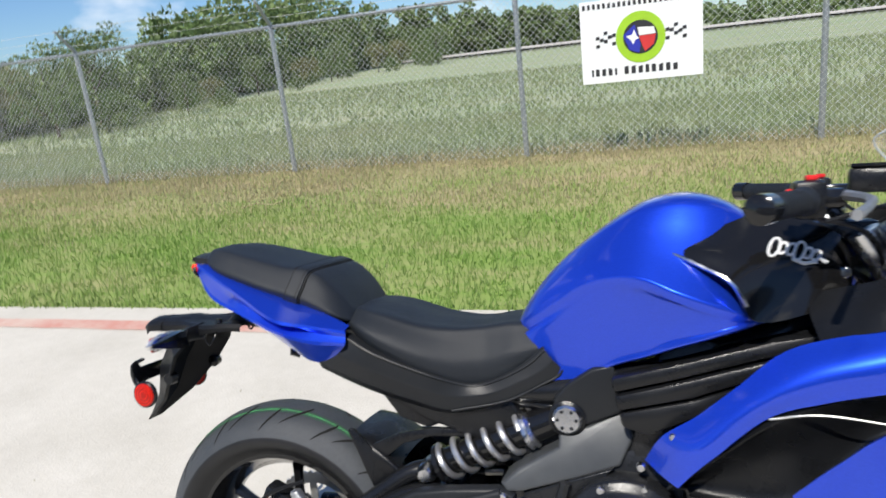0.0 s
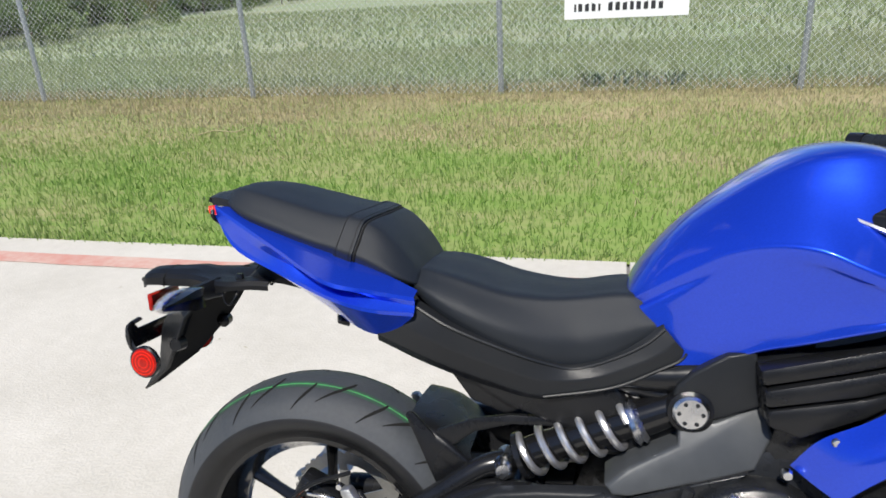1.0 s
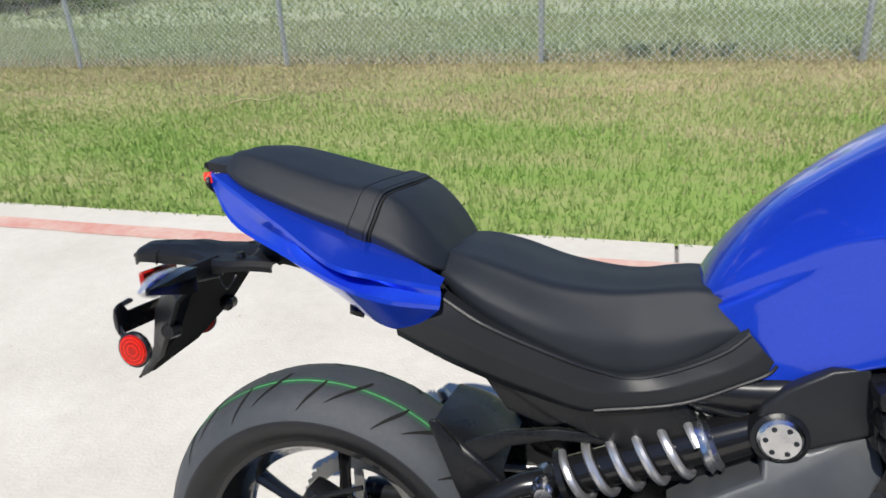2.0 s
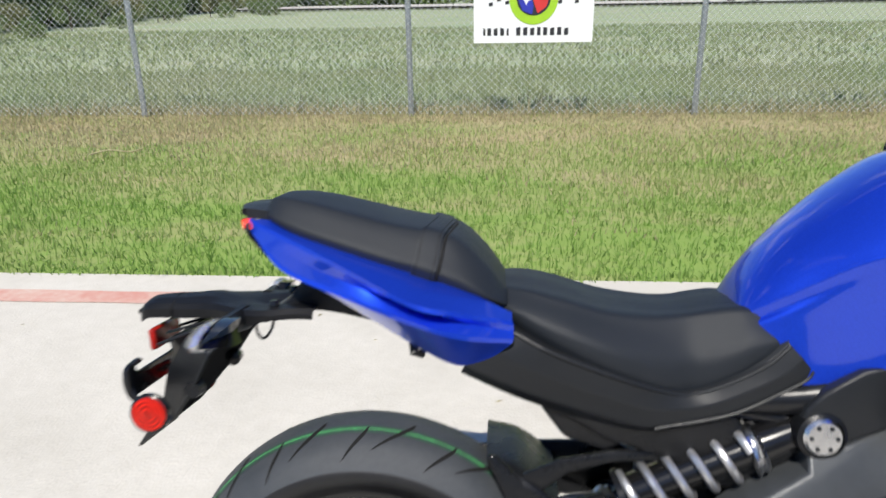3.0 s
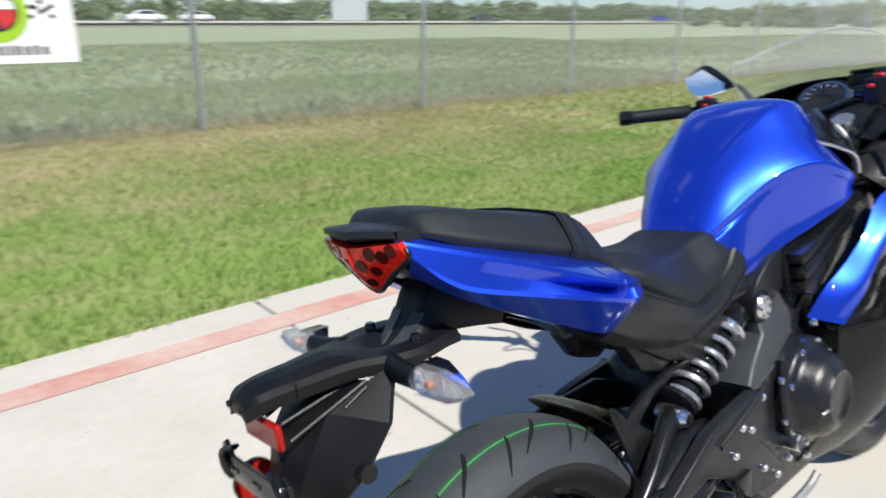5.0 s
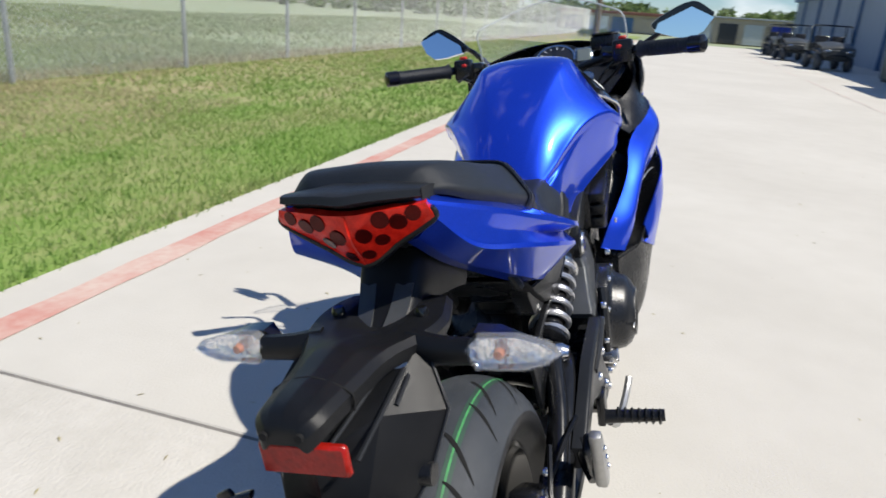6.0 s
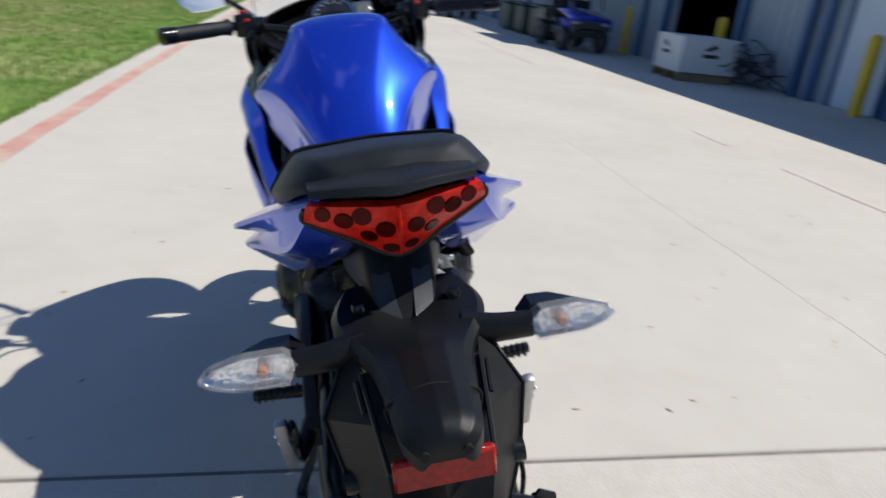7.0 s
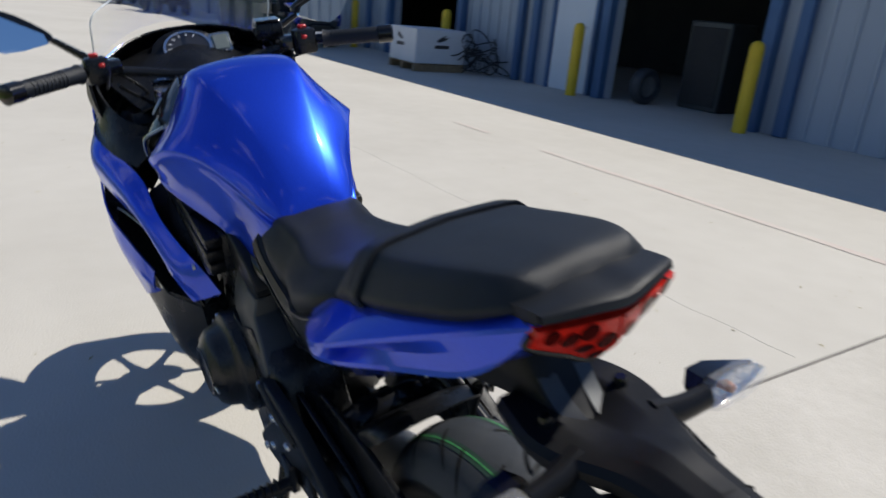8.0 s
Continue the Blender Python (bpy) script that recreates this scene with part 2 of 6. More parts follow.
ROADPALE = mat("pale_road", (0.52, 0.49, 0.44), 0.9, 0, (0.46, 0.43, 0.39), 0.1, 0.9)
TANWALL = mat("tan_wall", (0.42, 0.36, 0.29), 0.85, 0, (0.36, 0.31, 0.25), 1, 0.8)
ROOFRED = mat("brown_red_roof", (0.22, 0.09, 0.07), 0.7, 0, (0.18, 0.08, 0.06), 1, 0.8)
CARWHITE = mat("white_car_paint", (0.7, 0.7, 0.7), 0.3, 0, (0.65, 0.65, 0.65), 3, 0.4, coat=0.6)
CARDARK = mat("dark_car_paint", (0.03, 0.032, 0.04), 0.3, 0, (0.03, 0.03, 0.035), 3, 0.4, coat=0.6)
GLASSDARK = mat("dark_window_glass", (0.02, 0.025, 0.03), 0.08, 0, (0.02, 0.02, 0.025), 3, 0.4)

# ---------------------------------------------------------------- mesh tools


def part(name, bm, material, parent=None, label="", smooth=True, sharp=40.0):
    """Links a bmesh, or a mesh, as one object."""
    if isinstance(bm, bmesh.types.BMesh):
        me = bpy.data.meshes.new(name)
        bmesh.ops.recalc_face_normals(bm, faces=bm.faces)
        bm.to_mesh(me)
        bm.free()
    else:
        me = bm
    me.materials.append(material)
    if smooth:
        me.shade_smooth()
        me.set_sharp_from_angle(angle=radians(sharp))
    ob = new(name, me)
    if parent is not None:
        ob.parent = parent
    if label:
        ob["label"] = label
    return ob


def thing(name, label, category, at=(0, 0, 0), turn=0.0, group="", kind=""):
    ob = new(name)
    ob.matrix_basis = pose(*at, 0, 0, turn)
    ob.empty_display_size = 0.1
    return tagged(ob, label, category, group, kind)


def box(sx, sy, sz, at=(0, 0, 0), bevel=0.0, rot=None, bm=None, seg=1):
    """A box of that size about its centre at, bevelled."""
    own = bmesh.new()
    bmesh.ops.create_cube(own, size=1.0)
    bmesh.ops.scale(own, vec=(sx, sy, sz), verts=own.verts)
    if bevel:
        bmesh.ops.bevel(own, geom=own.edges[:], offset=bevel, segments=seg, affect="EDGES", profile=0.5)
    if rot is not None:
        bmesh.ops.transform(own, matrix=Euler([radians(a) for a in rot]).to_matrix().to_4x4(), verts=own.verts)
    bmesh.ops.translate(own, vec=at, verts=own.verts)
    return own if bm is None else joined(bm, own)


def joined(bm, own):
    """Adds the faces of own to bm."""
    vs = [bm.verts.new(v.co) for v in own.verts]
    own.verts.index_update()
    for fc in own.faces:
        bm.faces.new([vs[v.index] for v in fc.verts])
    own.free()
    return bm


def smooth_line(points, n):
    """A Catmull-Rom line through points (rows of an array), n rows in all."""
    p = np.asarray(points, float)
    k = len(p)
    if k < 3:
        u = np.linspace(0, 1, n).reshape(-1, *([1] * (p.ndim - 1)))
        return p[0] * (1 - u) + p[-1] * u
    q = np.concatenate([[2 * p[0] - p[1]], p, [2 * p[-1] - p[-2]]])
    s = np.linspace(0, k - 1, n)
    i = np.minimum(s.astype(int), k - 2)
    u = (s - i).reshape(-1, *([1] * (p.ndim - 1)))
    a, b, c, d = q[i], q[i + 1], q[i + 2], q[i + 3]
    return 0.5 * (2 * b + (c - a) * u + (2 * a - 5 * b + 4 * c - d) * u**2 + (3 * b - a - 3 * c + d) * u**3)


def tube(points, r, sides=10, n=0, caps=True, bm=None, flat=1.0):
    """A round bar along points; r is one radius or one for each point. n: rows along it, smoothed."""
    p = np.asarray(points, float)
    rr = np.full(len(p), r, float) if np.isscalar(r) else np.asarray(r, float)
    if n:
        both = smooth_line(np.c_[p, rr], n)
        p, rr = both[:, :3], both[:, 3]
    bm = bm if bm is not None else bmesh.new()
    rings, up = [], None
    for i in range(len(p)):
        t = Vector(p[min(i + 1, len(p) - 1)] - p[max(i - 1, 0)]).normalized()
        if up is None:
            up = Vector((0, 0, 1)) if abs(t.z) < 0.9 else Vector((1, 0, 0))
        a = t.cross(up).normalized()
        b = a.cross(t).normalized()
        up = b
        rings.append([bm.verts.new(Vector(p[i]) + (a * math.cos(w) + b * math.sin(w) * flat) * rr[i]) for w in np.linspace(0, 2 * math.pi, sides, endpoint=False)])
    for r0, r1 in zip(rings, rings[1:]):
        for j in range(sides):
            bm.faces.new((r0[j], r0[(j + 1) % sides], r1[(j + 1) % sides], r1[j]))
    if caps:
        bm.faces.new(rings[0]), bm.faces.new(rings[-1])
    return bm


def lathe(profile, at=(0, 0, 0), axis="y", n=48, bm=None, closed=False):
    """Turns a profile of (radius, along) round an axis through at."""
    bm = bm if bm is not None else bmesh.new()
    rings = []
    for w in np.linspace(0, 2 * math.pi, n, endpoint=False):
        c, s = math.cos(w), math.sin(w)
        row = []
        for r, a in profile:
            v = {"y": (r * c, a, r * s), "x": (a, r * c, r * s), "z": (r * c, r * s, a)}[axis]
            row.append(bm.verts.new(Vector(v) + Vector(at)))
        rings.append(row)
    k = len(profile)
    for i in range(n):
        a, b = rings[i], rings[(i + 1) % n]
        for j in range(k if closed else k - 1):
            bm.faces.new((a[j], a[(j + 1) % k], b[(j + 1) % k], b[j]))
    bmesh.ops.remove_doubles(bm, verts=bm.verts, dist=1e-6)
    return bm


def skin(rows, nu, nv, caps=False, thick=0.0):
    """A smooth surface through rows of points (rows along u, points along v), resampled."""
    c = smooth_line(np.asarray(rows, float), nu)
    c = smooth_line(c.transpose(1, 0, 2), nv).transpose(1, 0, 2)
    bm = bmesh.new()
    vs = [[bm.verts.new(p) for p in row] for row in c]
    for a, b in zip(vs, vs[1:]):
        for j in range(len(a) - 1):
            bm.faces.new((a[j], a[j + 1], b[j + 1], b[j]))
    if caps:
        for row in (vs[0], vs[-1]):
            bm.faces.new(row)
    bmesh.ops.remove_doubles(bm, verts=bm.verts, dist=1e-5)
    if thick:
        bmesh.ops.recalc_face_normals(bm, faces=bm.faces)
        bmesh.ops.solidify(bm, geom=bm.faces[:], thickness=thick)
    return bm


def plate(outline, y0, y1, bevel=0.003, plane="xz", bm=None):
    """An outline of two coordinates made thick from y0 to y1 across its plane."""
    own = bmesh.new()
    put = {"xz": lambda a, b, c: (a, c, b), "xy": lambda a, b, c: (a, b, c), "yz": lambda a, b, c: (c, a, b)}[plane]
    vs = [own.verts.new(put(a, b, y0)) for a, b in outline]
    top = bmesh.ops.extrude_face_region(own, geom=[own.faces.new(vs)])
    moved = [v for v in top["geom"] if isinstance(v, bmesh.types.BMVert)]
    bmesh.ops.translate(own, vec=Vector(put(0, 0, y1 - y0)), verts=moved)
    if bevel:
        bmesh.ops.recalc_face_normals(own, faces=own.faces)
        bmesh.ops.bevel(own, geom=own.edges[:], offset=bevel, segments=2, affect="EDGES", profile=0.5)
    return own if bm is None else joined(bm, own)


def leaning_plate(outline, outer, inner, bevel=0.006):
    """A plate in x and z whose outer face lies at outer(x, z) across, its back at inner."""
    own = bmesh.new()
    a = [own.verts.new((x, outer(x, z), z)) for x, z in outline]
    b = [own.verts.new((x, inner, z)) for x, z in outline]
    own.faces.new(a), own.faces.new(b[::-1])
    for i in range(len(a)):
        j = (i + 1) % len(a)
        own.faces.new((a[j], a[i], b[i], b[j]))
    bmesh.ops.recalc_face_normals(own, faces=own.faces)
    rim = [e for e in own.edges if e.verts[0] in a and e.verts[1] in a]
    bmesh.ops.bevel(own, geom=rim, offset=bevel, segments=3, affect="EDGES", profile=0.5)
    return own


def bolt_head(at, r=0.007, h=0.006, side=-1, bm=None):
    x, y, z = at
    return lathe([(0, y + side * h), (r * 0.75, y + side * h), (r, y + side * h * 0.6), (r, y)], (x, 0, z), "y", 10, bm)


# ---------------------------------------------------------------- ground and setting
KERB, FENCE_Y, JOINT_X, WALL_Y = 2.09, 6.78, 0.745, -7.45


def sheet(x0, x1, y0, y1, z, nx=1, ny=1, rough=0.0, seed=0.0):
    bm = bmesh.new()
    vs = [[bm.verts.new((x, y, z + rough * noise.noise((x * 0.9, y * 0.9, seed)))) for y in np.linspace(y0, y1, ny + 1)] for x in np.linspace(x0, x1, nx + 1)]
    for a, b in zip(vs, vs[1:]):
        for j in range(ny):
            bm.faces.new((a[j], b[j], b[j + 1], a[j + 1]))
    return bm


ground = part("ground", sheet(-900, 900, -900, 900, -0.06, 2, 2), FIELD)
tagged(ground, "green and straw-coloured rough field reaching the horizon", "ground", kind="structure")
lawn = part("lawn", sheet(-40, 60, KERB + 0.004, 7.6, -0.012, 200, 14, 0.018), LAWN)
tagged(lawn, "mown green lawn strip with brown dry patches", "lawn", kind="structure")
for nm, x0, x1, m, lab in (("pavement", JOINT_X + 0.007, 46.0, CONCRETE, "pale sunlit concrete slab of the yard"),
                           ("pavement", -40.0, JOINT_X - 0.007, CONCRETE_OLD, "pale concrete slab with grey stains")):
    slab = part(nm, box(x1 - x0, KERB - WALL_Y + 8, 0.14, ((x0 + x1) / 2, (KERB + WALL_Y - 8) / 2, -0.07), 0.004), m, smooth=False)
    tagged(slab, lab, "pavement", kind="structure")
seal = part("joint_strip", box(0.0135, KERB - WALL_Y - 0.1, 0.03, (JOINT_X, (KERB + WALL_Y) / 2, -0.019)), JOINT, smooth=False)
tagged(seal, "dark sealant in the joint between concrete slabs", "joint", kind="structure")


def ragged_stripe(x0, x1, y0, y1, z, step, wobble, gap=0.0):
    """A painted band with uneven edges and worn-out breaks."""
    bm = bmesh.new()
    rows = []
    for x in np.arange(x0, x1 + step / 2, step):
        w = wobble * noise.noise((x * 3.1, y0, 1.7)), wobble * noise.noise((x * 2.7, y1, 5.2))
        rows.append((bm.verts.new((x, y0 + w[0], z)), bm.verts.new((x, y1 + w[1], z))))
    for i, (a, b) in enumerate(zip(rows, rows[1:])):
        if gap and noise.noise((x0 + i * step * 0.8, 3.3, y0)) > gap:
            continue
        bm.faces.new((a[0], b[0], b[1], a[1]))
    return bm


stripe = part("painted_stripe", ragged_stripe(-30, 45, 1.755, 1.885, 0.003, 0.15, 0.012), REDSTRIPE)
tagged(stripe, "worn red painted stripe along the edge of the concrete", "stripe", kind="structure")
faint = part("painted_stripe", ragged_stripe(-2, 40, -3.62, -3.55, 0.003, 0.2, 0.012, 0.15), REDFAINT)
tagged(faint, "faded, broken red painted line on the concrete", "stripe", kind="structure")
crack_line = [(x, -1.92 + 0.05 * noise.noise((x * 0.6, 0, 2)) + 0.015 * noise.noise((x * 5, 1, 2)), 0.0) for x in np.arange(0.8, 5.0, 0.12)]
crack = part("crack", tube(crack_line, 0.0012, 4), CONCRETE_OLD)
tagged(crack, "hairline crack in the concrete", "crack", kind="structure")


def litter_bits(count, seed, x0, x1, y0, y1):
    rnd = random.Random(seed)
    bm = bmesh.new()
    for _ in range(count):
        x, y, a, s = rnd.uniform(x0, x1), rnd.uniform(y0, y1), rnd.uniform(0, 6.3), rnd.uniform(0.004, 0.016)
        c, d = math.cos(a) * s, math.sin(a) * s
        q = [(x - c, y - d, 0.001), (x + d * 0.25, y - c * 0.25, 0.004), (x + c, y + d, 0.002), (x - d * 0.3, y + c * 0.3, 0.003)]
        bm.faces.new([bm.verts.new(v) for v in q])
    return bm


bits = part("dry_grass_clippings", litter_bits(260, 5, -2.0, 6.0, -3.5, 2.0), STRAW)
tagged(bits, "scattered dry grass clippings on the concrete", "clippings", kind="stuff")


def blades(name, regions, material, label, seed, kind="stuff"):
    """Grass: single bent blades, (x0, x1, y0, y1, count, height, width, chance by dryness)."""
    rnd = np.random.default_rng(seed)
    allv, allf = [], []
    for x0, x1, y0, y1, count, h, w, pick in regions:
        x, y = rnd.uniform(x0, x1, count), rnd.uniform(y0, y1, count)
        keep = np.array([pick(a, b) for a, b in zip(x, y)]) > rnd.uniform(0, 1, count)
        x, y = x[keep], y[keep]
        k = len(x)
        hh, ww = h * rnd.uniform(0.45, 1.25, k), w * rnd.uniform(0.6, 1.3, k)
        a, lean, b = rnd.uniform(0, 6.283, k), rnd.uniform(0.1, 0.9, k) * hh, rnd.uniform(0, 6.283, k)
        c, s = np.cos(a) * ww / 2, np.sin(a) * ww / 2
        z0 = np.full(k, -0.02)
        lx, ly = np.cos(b) * lean, np.sin(b) * lean
        v = np.stack([np.stack([x - c, y - s, z0], 1), np.stack([x + c, y + s, z0], 1),
                      np.stack([x + c * 0.7 + lx * 0.35, y + s * 0.7 + ly * 0.35, z0 + hh * 0.62], 1),
                      np.stack([x - c * 0.7 + lx * 0.35, y - s * 0.7 + ly * 0.35, z0 + hh * 0.62], 1),
                      np.stack([x + lx, y + ly, z0 + hh], 1)], 1)
        base = sum(len(q) for q in allv)
        i = base + np.arange(k)[:, None] * 5
        allv.append(v.reshape(-1, 3))
        allf.append((i, k))
    vv = np.concatenate(allv)
    faces = []
    for i, k in allf:
        for j in i[:, 0]:
            faces.append((j, j + 1, j + 2, j + 3))
            faces.append((j + 3, j + 2, j + 4))
    me = bpy.data.meshes.new(name)
    me.from_pydata(vv.tolist(), [], faces)
    return tagged(part(name, me, material, smooth=False), label, "grass", kind=kind)


def dry(x, y):
    """How dry the lawn is at a place, 0 to 1: most along the fence."""
    band = min(max((y - 3.5) / 2.0, 0.0), 1.15) * min(max((9.0 - x) / 5.0, 0.25), 1.0)
    return min(max(band * 0.92 - 0.15 + 0.46 * noise.noise((x * 0.45, y * 1.3, 4.0)) + 0.30 * noise.noise((x * 1.6, y * 3.6, 9.0)), 0.0), 0.97)


blades("mown_grass", [(-9, 6, KERB + 0.01, 6.9, 110000, 0.060, 0.008, lambda x, y: 1 - 0.9 * dry(x, y)), (6, 30, KERB + 0.02, 6.9, 44000, 0.070, 0.018, lambda x, y: 1 - 0.8 * dry(x, y)),
                      (-9, 12, KERB - 0.03, KERB + 0.10, 3600, 0.06, 0.008, lambda x, y: 1.0)], BLADE, "short green mown grass on the lawn strip", 11)
blades("dry_grass", [(-9, 6, 2.6, 7.0, 85000, 0.055, 0.009, dry), (6, 30, 3.2, 7.0, 9000, 0.065, 0.02, dry), (-12, 8, 6.35, 6.80, 6000, 0.06, 0.010, lambda x, y: 0.8), (-12, 8, 6.82, 7.1, 4000, 0.16, 0.010, lambda x, y: 0.8), (8, 40, 6.82, 7.1, 5000, 0.18, 0.018, lambda x, y: 0.8)], STRAW, "dry brown grass patches beside the fence", 12)
blades("field_grass", [(-22, 14, 6.85, 12, 60000, 0.12, 0.013, lambda x, y: 1.0), (-30, 30, 12, 30, 42000, 0.13, 0.04, lambda x, y: 0.9), (14, 60, 6.9, 24, 26000, 0.13, 0.04, lambda x, y: 0.9)],
       TALL, "tall unmown field grass behind the fence", 13)

twig = part("fallen_twig", tube([(-3.05, 4.62, 0.03), (-2.9, 4.66, 0.06), (-2.7, 4.64, 0.05), (-2.62, 4.70, 0.07)], 0.006, 6, 10), STRAW)
tagged(twig, "pale dry fallen twig lying in the lawn", "twig")

# ---------------------------------------------------------------- fence
fence = thing("chain_link_fence", "galvanised steel chain-link fence with barbed wire along the lawn", "fence", (0, FENCE_Y, 0), kind="structure")
POST_X = [-0.593 + 3.05 * i for i in range(-6, 22)]
TOP = 1.80
post_mesh = arm_mesh = None
for i, x in enumerate(POST_X):
    p = part("post", lathe([(0.0, -0.05), (0.031, -0.05), (0.031, TOP - 0.02), (0.0, TOP - 0.02)], (0, 0, 0), "z", 14), GALV, fence) if post_mesh is None else new("post", post_mesh)
    post_mesh = p.data
    p.parent, p.location = fence, (x, 0, 0)
    if arm_mesh is None:
        a = part("barb_arm", tube([(0, 0, TOP - 0.03), (0, 0.0, TOP + 0.03), (0.0, -0.26, TOP + 0.30)], [0.034, 0.026, 0.016], 8), GALV, p)
        arm_mesh = a.data
    else:
        a = new("barb_arm", arm_mesh)
        a.parent = p
part("top_rail", tube([(POST_X[0], 0, TOP), (POST_X[-1], 0, TOP)], 0.021, 10), GALV, fence)
for k in (0.35, 0.65, 0.97):
    part("barbed_strand", tube([(POST_X[0], -0.26 * k, TOP + 0.30 * k), (POST_X[-1], -0.26 * k, TOP + 0.30 * k)], 0.0022, 4), WIRE, fence)


def chain_mesh(x0, x1, z0, z1, pitch, r, y):
    """Diagonal wires both ways, three-sided, lightly kinked where they cross."""
    verts, faces = [], []
    h = z1 - z0
    for sgn in (1, -1):
        for s in np.arange(x0 - h, x1, pitch):
            a, b = max(s, x0), min(s + h, x1)
            if b - a < 0.02:
                continue
            za, zb = z0 + a - s, z0 + b - s
            if sgn < 0:
                za, zb = z1 - (a - s), z1 - (b - s)
            yy = y + sgn * r * 0.9
            i = len(verts)
            for x, z in ((a, za), (b, zb)):
                verts += [(x, yy - r, z), (x + r * 0.6, yy + r * 0.6, z - r * 0.6 * sgn), (x - r * 0.6, yy + r * 0.6, z + r * 0.6 * sgn)]
            faces += [(i, i + 1, i + 4, i + 3), (i + 1, i + 2, i + 5, i + 4), (i + 2, i, i + 3, i + 5)]
    me = bpy.data.meshes.new("wire_mesh")
    me.from_pydata(verts, [], faces)
    return me


tagged(part("wire_mesh", chain_mesh(POST_X[0], POST_X[-1], 0.02, TOP + 0.03, 0.074, 0.0021, -0.036), WIRE, fence, smooth=False), "grey diamond chain-link wire", kind="stuff")


def flat_shape(outline, z0, z1, parent, name, material, label=""):
    """A flat print on a sign board; outline in x and z, facing the lawn."""
    return part(name, plate(outline, z0, z1, 0), material, parent, label, smooth=False)


def oval(cx, cz, rx, rz, n=36, a0=0.0, a1=2 * math.pi):
    return [(cx + rx * math.cos(w), cz + rz * math.sin(w)) for w in np.linspace(a0, a1, n, endpoint=abs(a1 - a0) < 6.2)]


sign = thing("sign_board", "white printed sign board wired to the chain-link fence", "sign", (0.10, FENCE_Y - 0.05, 0.76))
part("board", plate([(0, 0), (1.23, 0), (1.23, 0.85), (0, 0.85)], -0.006, 0.002, 0.001), SIGNWHITE, sign, smooth=False)
flat_shape(oval(0.615, 0.44, 0.25, 0.26), -0.010, -0.007, sign, "lime_ring", LIME)
flat_shape(oval(0.615, 0.44, 0.175, 0.17), -0.013, -0.0105, sign, "dark_disc", PRINT)
flat_shape([(0.44, 0.47), (0.56, 0.57), (0.615, 0.36), (0.60, 0.28), (0.50, 0.32)], -0.016, -0.0135, sign, "blue_field", NAVY)
flat_shape([(0.47, 0.46), (0.53, 0.47), (0.555, 0.52), (0.575, 0.46), (0.60, 0.43), (0.56, 0.41), (0.54, 0.37), (0.52, 0.41)], -0.018, -0.0165, sign, "white_star", WHITE)
flat_shape([(0.59, 0.54), (0.75, 0.53), (0.77, 0.46), (0.60, 0.455)], -0.016, -0.0135, sign, "white_band", WHITE)
flat_shape([(0.60, 0.45), (0.77, 0.455), (0.75, 0.36), (0.66, 0.29), (0.63, 0.36)], -0.016, -0.0135, sign, "red_band", REDPRINT)
rs = random.Random(3)
for sx in (-1, 1):
    for i in range(5):
        for j in range(3):
            if (i + j) % 2 == 0:
                cx, cz = 0.615 + sx * (0.27 + i * 0.042), 0.44 + (j - 1) * 0.042 + 0.03 * math.sin(i * 1.1) + i * 0.008 * (1 if sx > 0 else 0.4)
                flat_shape([(cx - 0.02, cz - 0.018), (cx + 0.02, cz - 0.012), (cx + 0.02, cz + 0.022), (cx - 0.02, cz + 0.016)], -0.010, -0.007, sign, "check", PRINT)
for k, (x0, z0, h, widths) in enumerate(((0.10, 0.075, 0.085, [0.03, 0.055, 0.055, 0.055, 0.03, 0, 0.06, 0.06, 0.06, 0.05, 0.06, 0.06, 0.06, 0.06]), (0.03, 0.765, 0.055, [0.04] * 23))):
    x = x0
    for w in widths:
        if w:
            flat_shape([(x, z0), (x + w * 0.72, z0), (x + w * 0.72, z0 + h * rs.uniform(0.75, 1)), (x, z0 + h * rs.uniform(0.75, 1))], -0.010, -0.007, sign, "bar", PRINT)
        x += (w or 0.045) + 0.012
sign2 = thing("sign_board", "plain grey sign board wired to the chain-link fence", "sign", (4.10, FENCE_Y - 0.05, 1.13))
part("board", plate([(0, 0), (0.50, 0), (0.50, 0.62), (0, 0.62)], -0.006, 0.002, 0.001), SIGNGREY, sign2, smooth=False)

# ---------------------------------------------------------------- metal building
EAVE, X_NEAR, X_FAR = 2.95, -9.0, 50.0
OPEN = [(4.75, 7.25, 2.75), (11.25, 13.9, 2.75)]
wall = thing("wall_south", "pale ribbed metal wall of the workshop building in shade", "wall", (0, WALL_Y, 0), kind="structure")
edges = [X_NEAR] + [v for o in OPEN for v in o[:2]] + [X_FAR]
for a, b in zip(edges[::2], edges[1::2]):
    bm = box(b - a, 0.16, EAVE, ((a + b) / 2, -0.09, EAVE / 2))
    for x in np.arange(a + 0.12, b - 0.05, 0.30):
        box(0.05, 0.03, EAVE - 0.02, (x, 0.004, EAVE / 2), 0.008, bm=bm)
    part("cladding", bm, WALL, wall, smooth=False)
for a, b, h in OPEN:
    part("lintel", box(b - a, 0.16, EAVE - h, ((a + b) / 2, -0.09, (EAVE + h) / 2)), WALL, wall, smooth=False)
    for x in (a, b):
        part("door_jamb", box(0.16, 0.22, h, (x + (-0.085 if x == a else 0.085), 0.02, h / 2), 0.006), TRIMBLUE, wall, "blue painted steel door jamb", smooth=False)
    part("door_head", box(b - a + 0.5, 0.20, 0.14, ((a + b) / 2, 0.03, h + 0.07), 0.006), TRIMBLUE, wall, smooth=False)
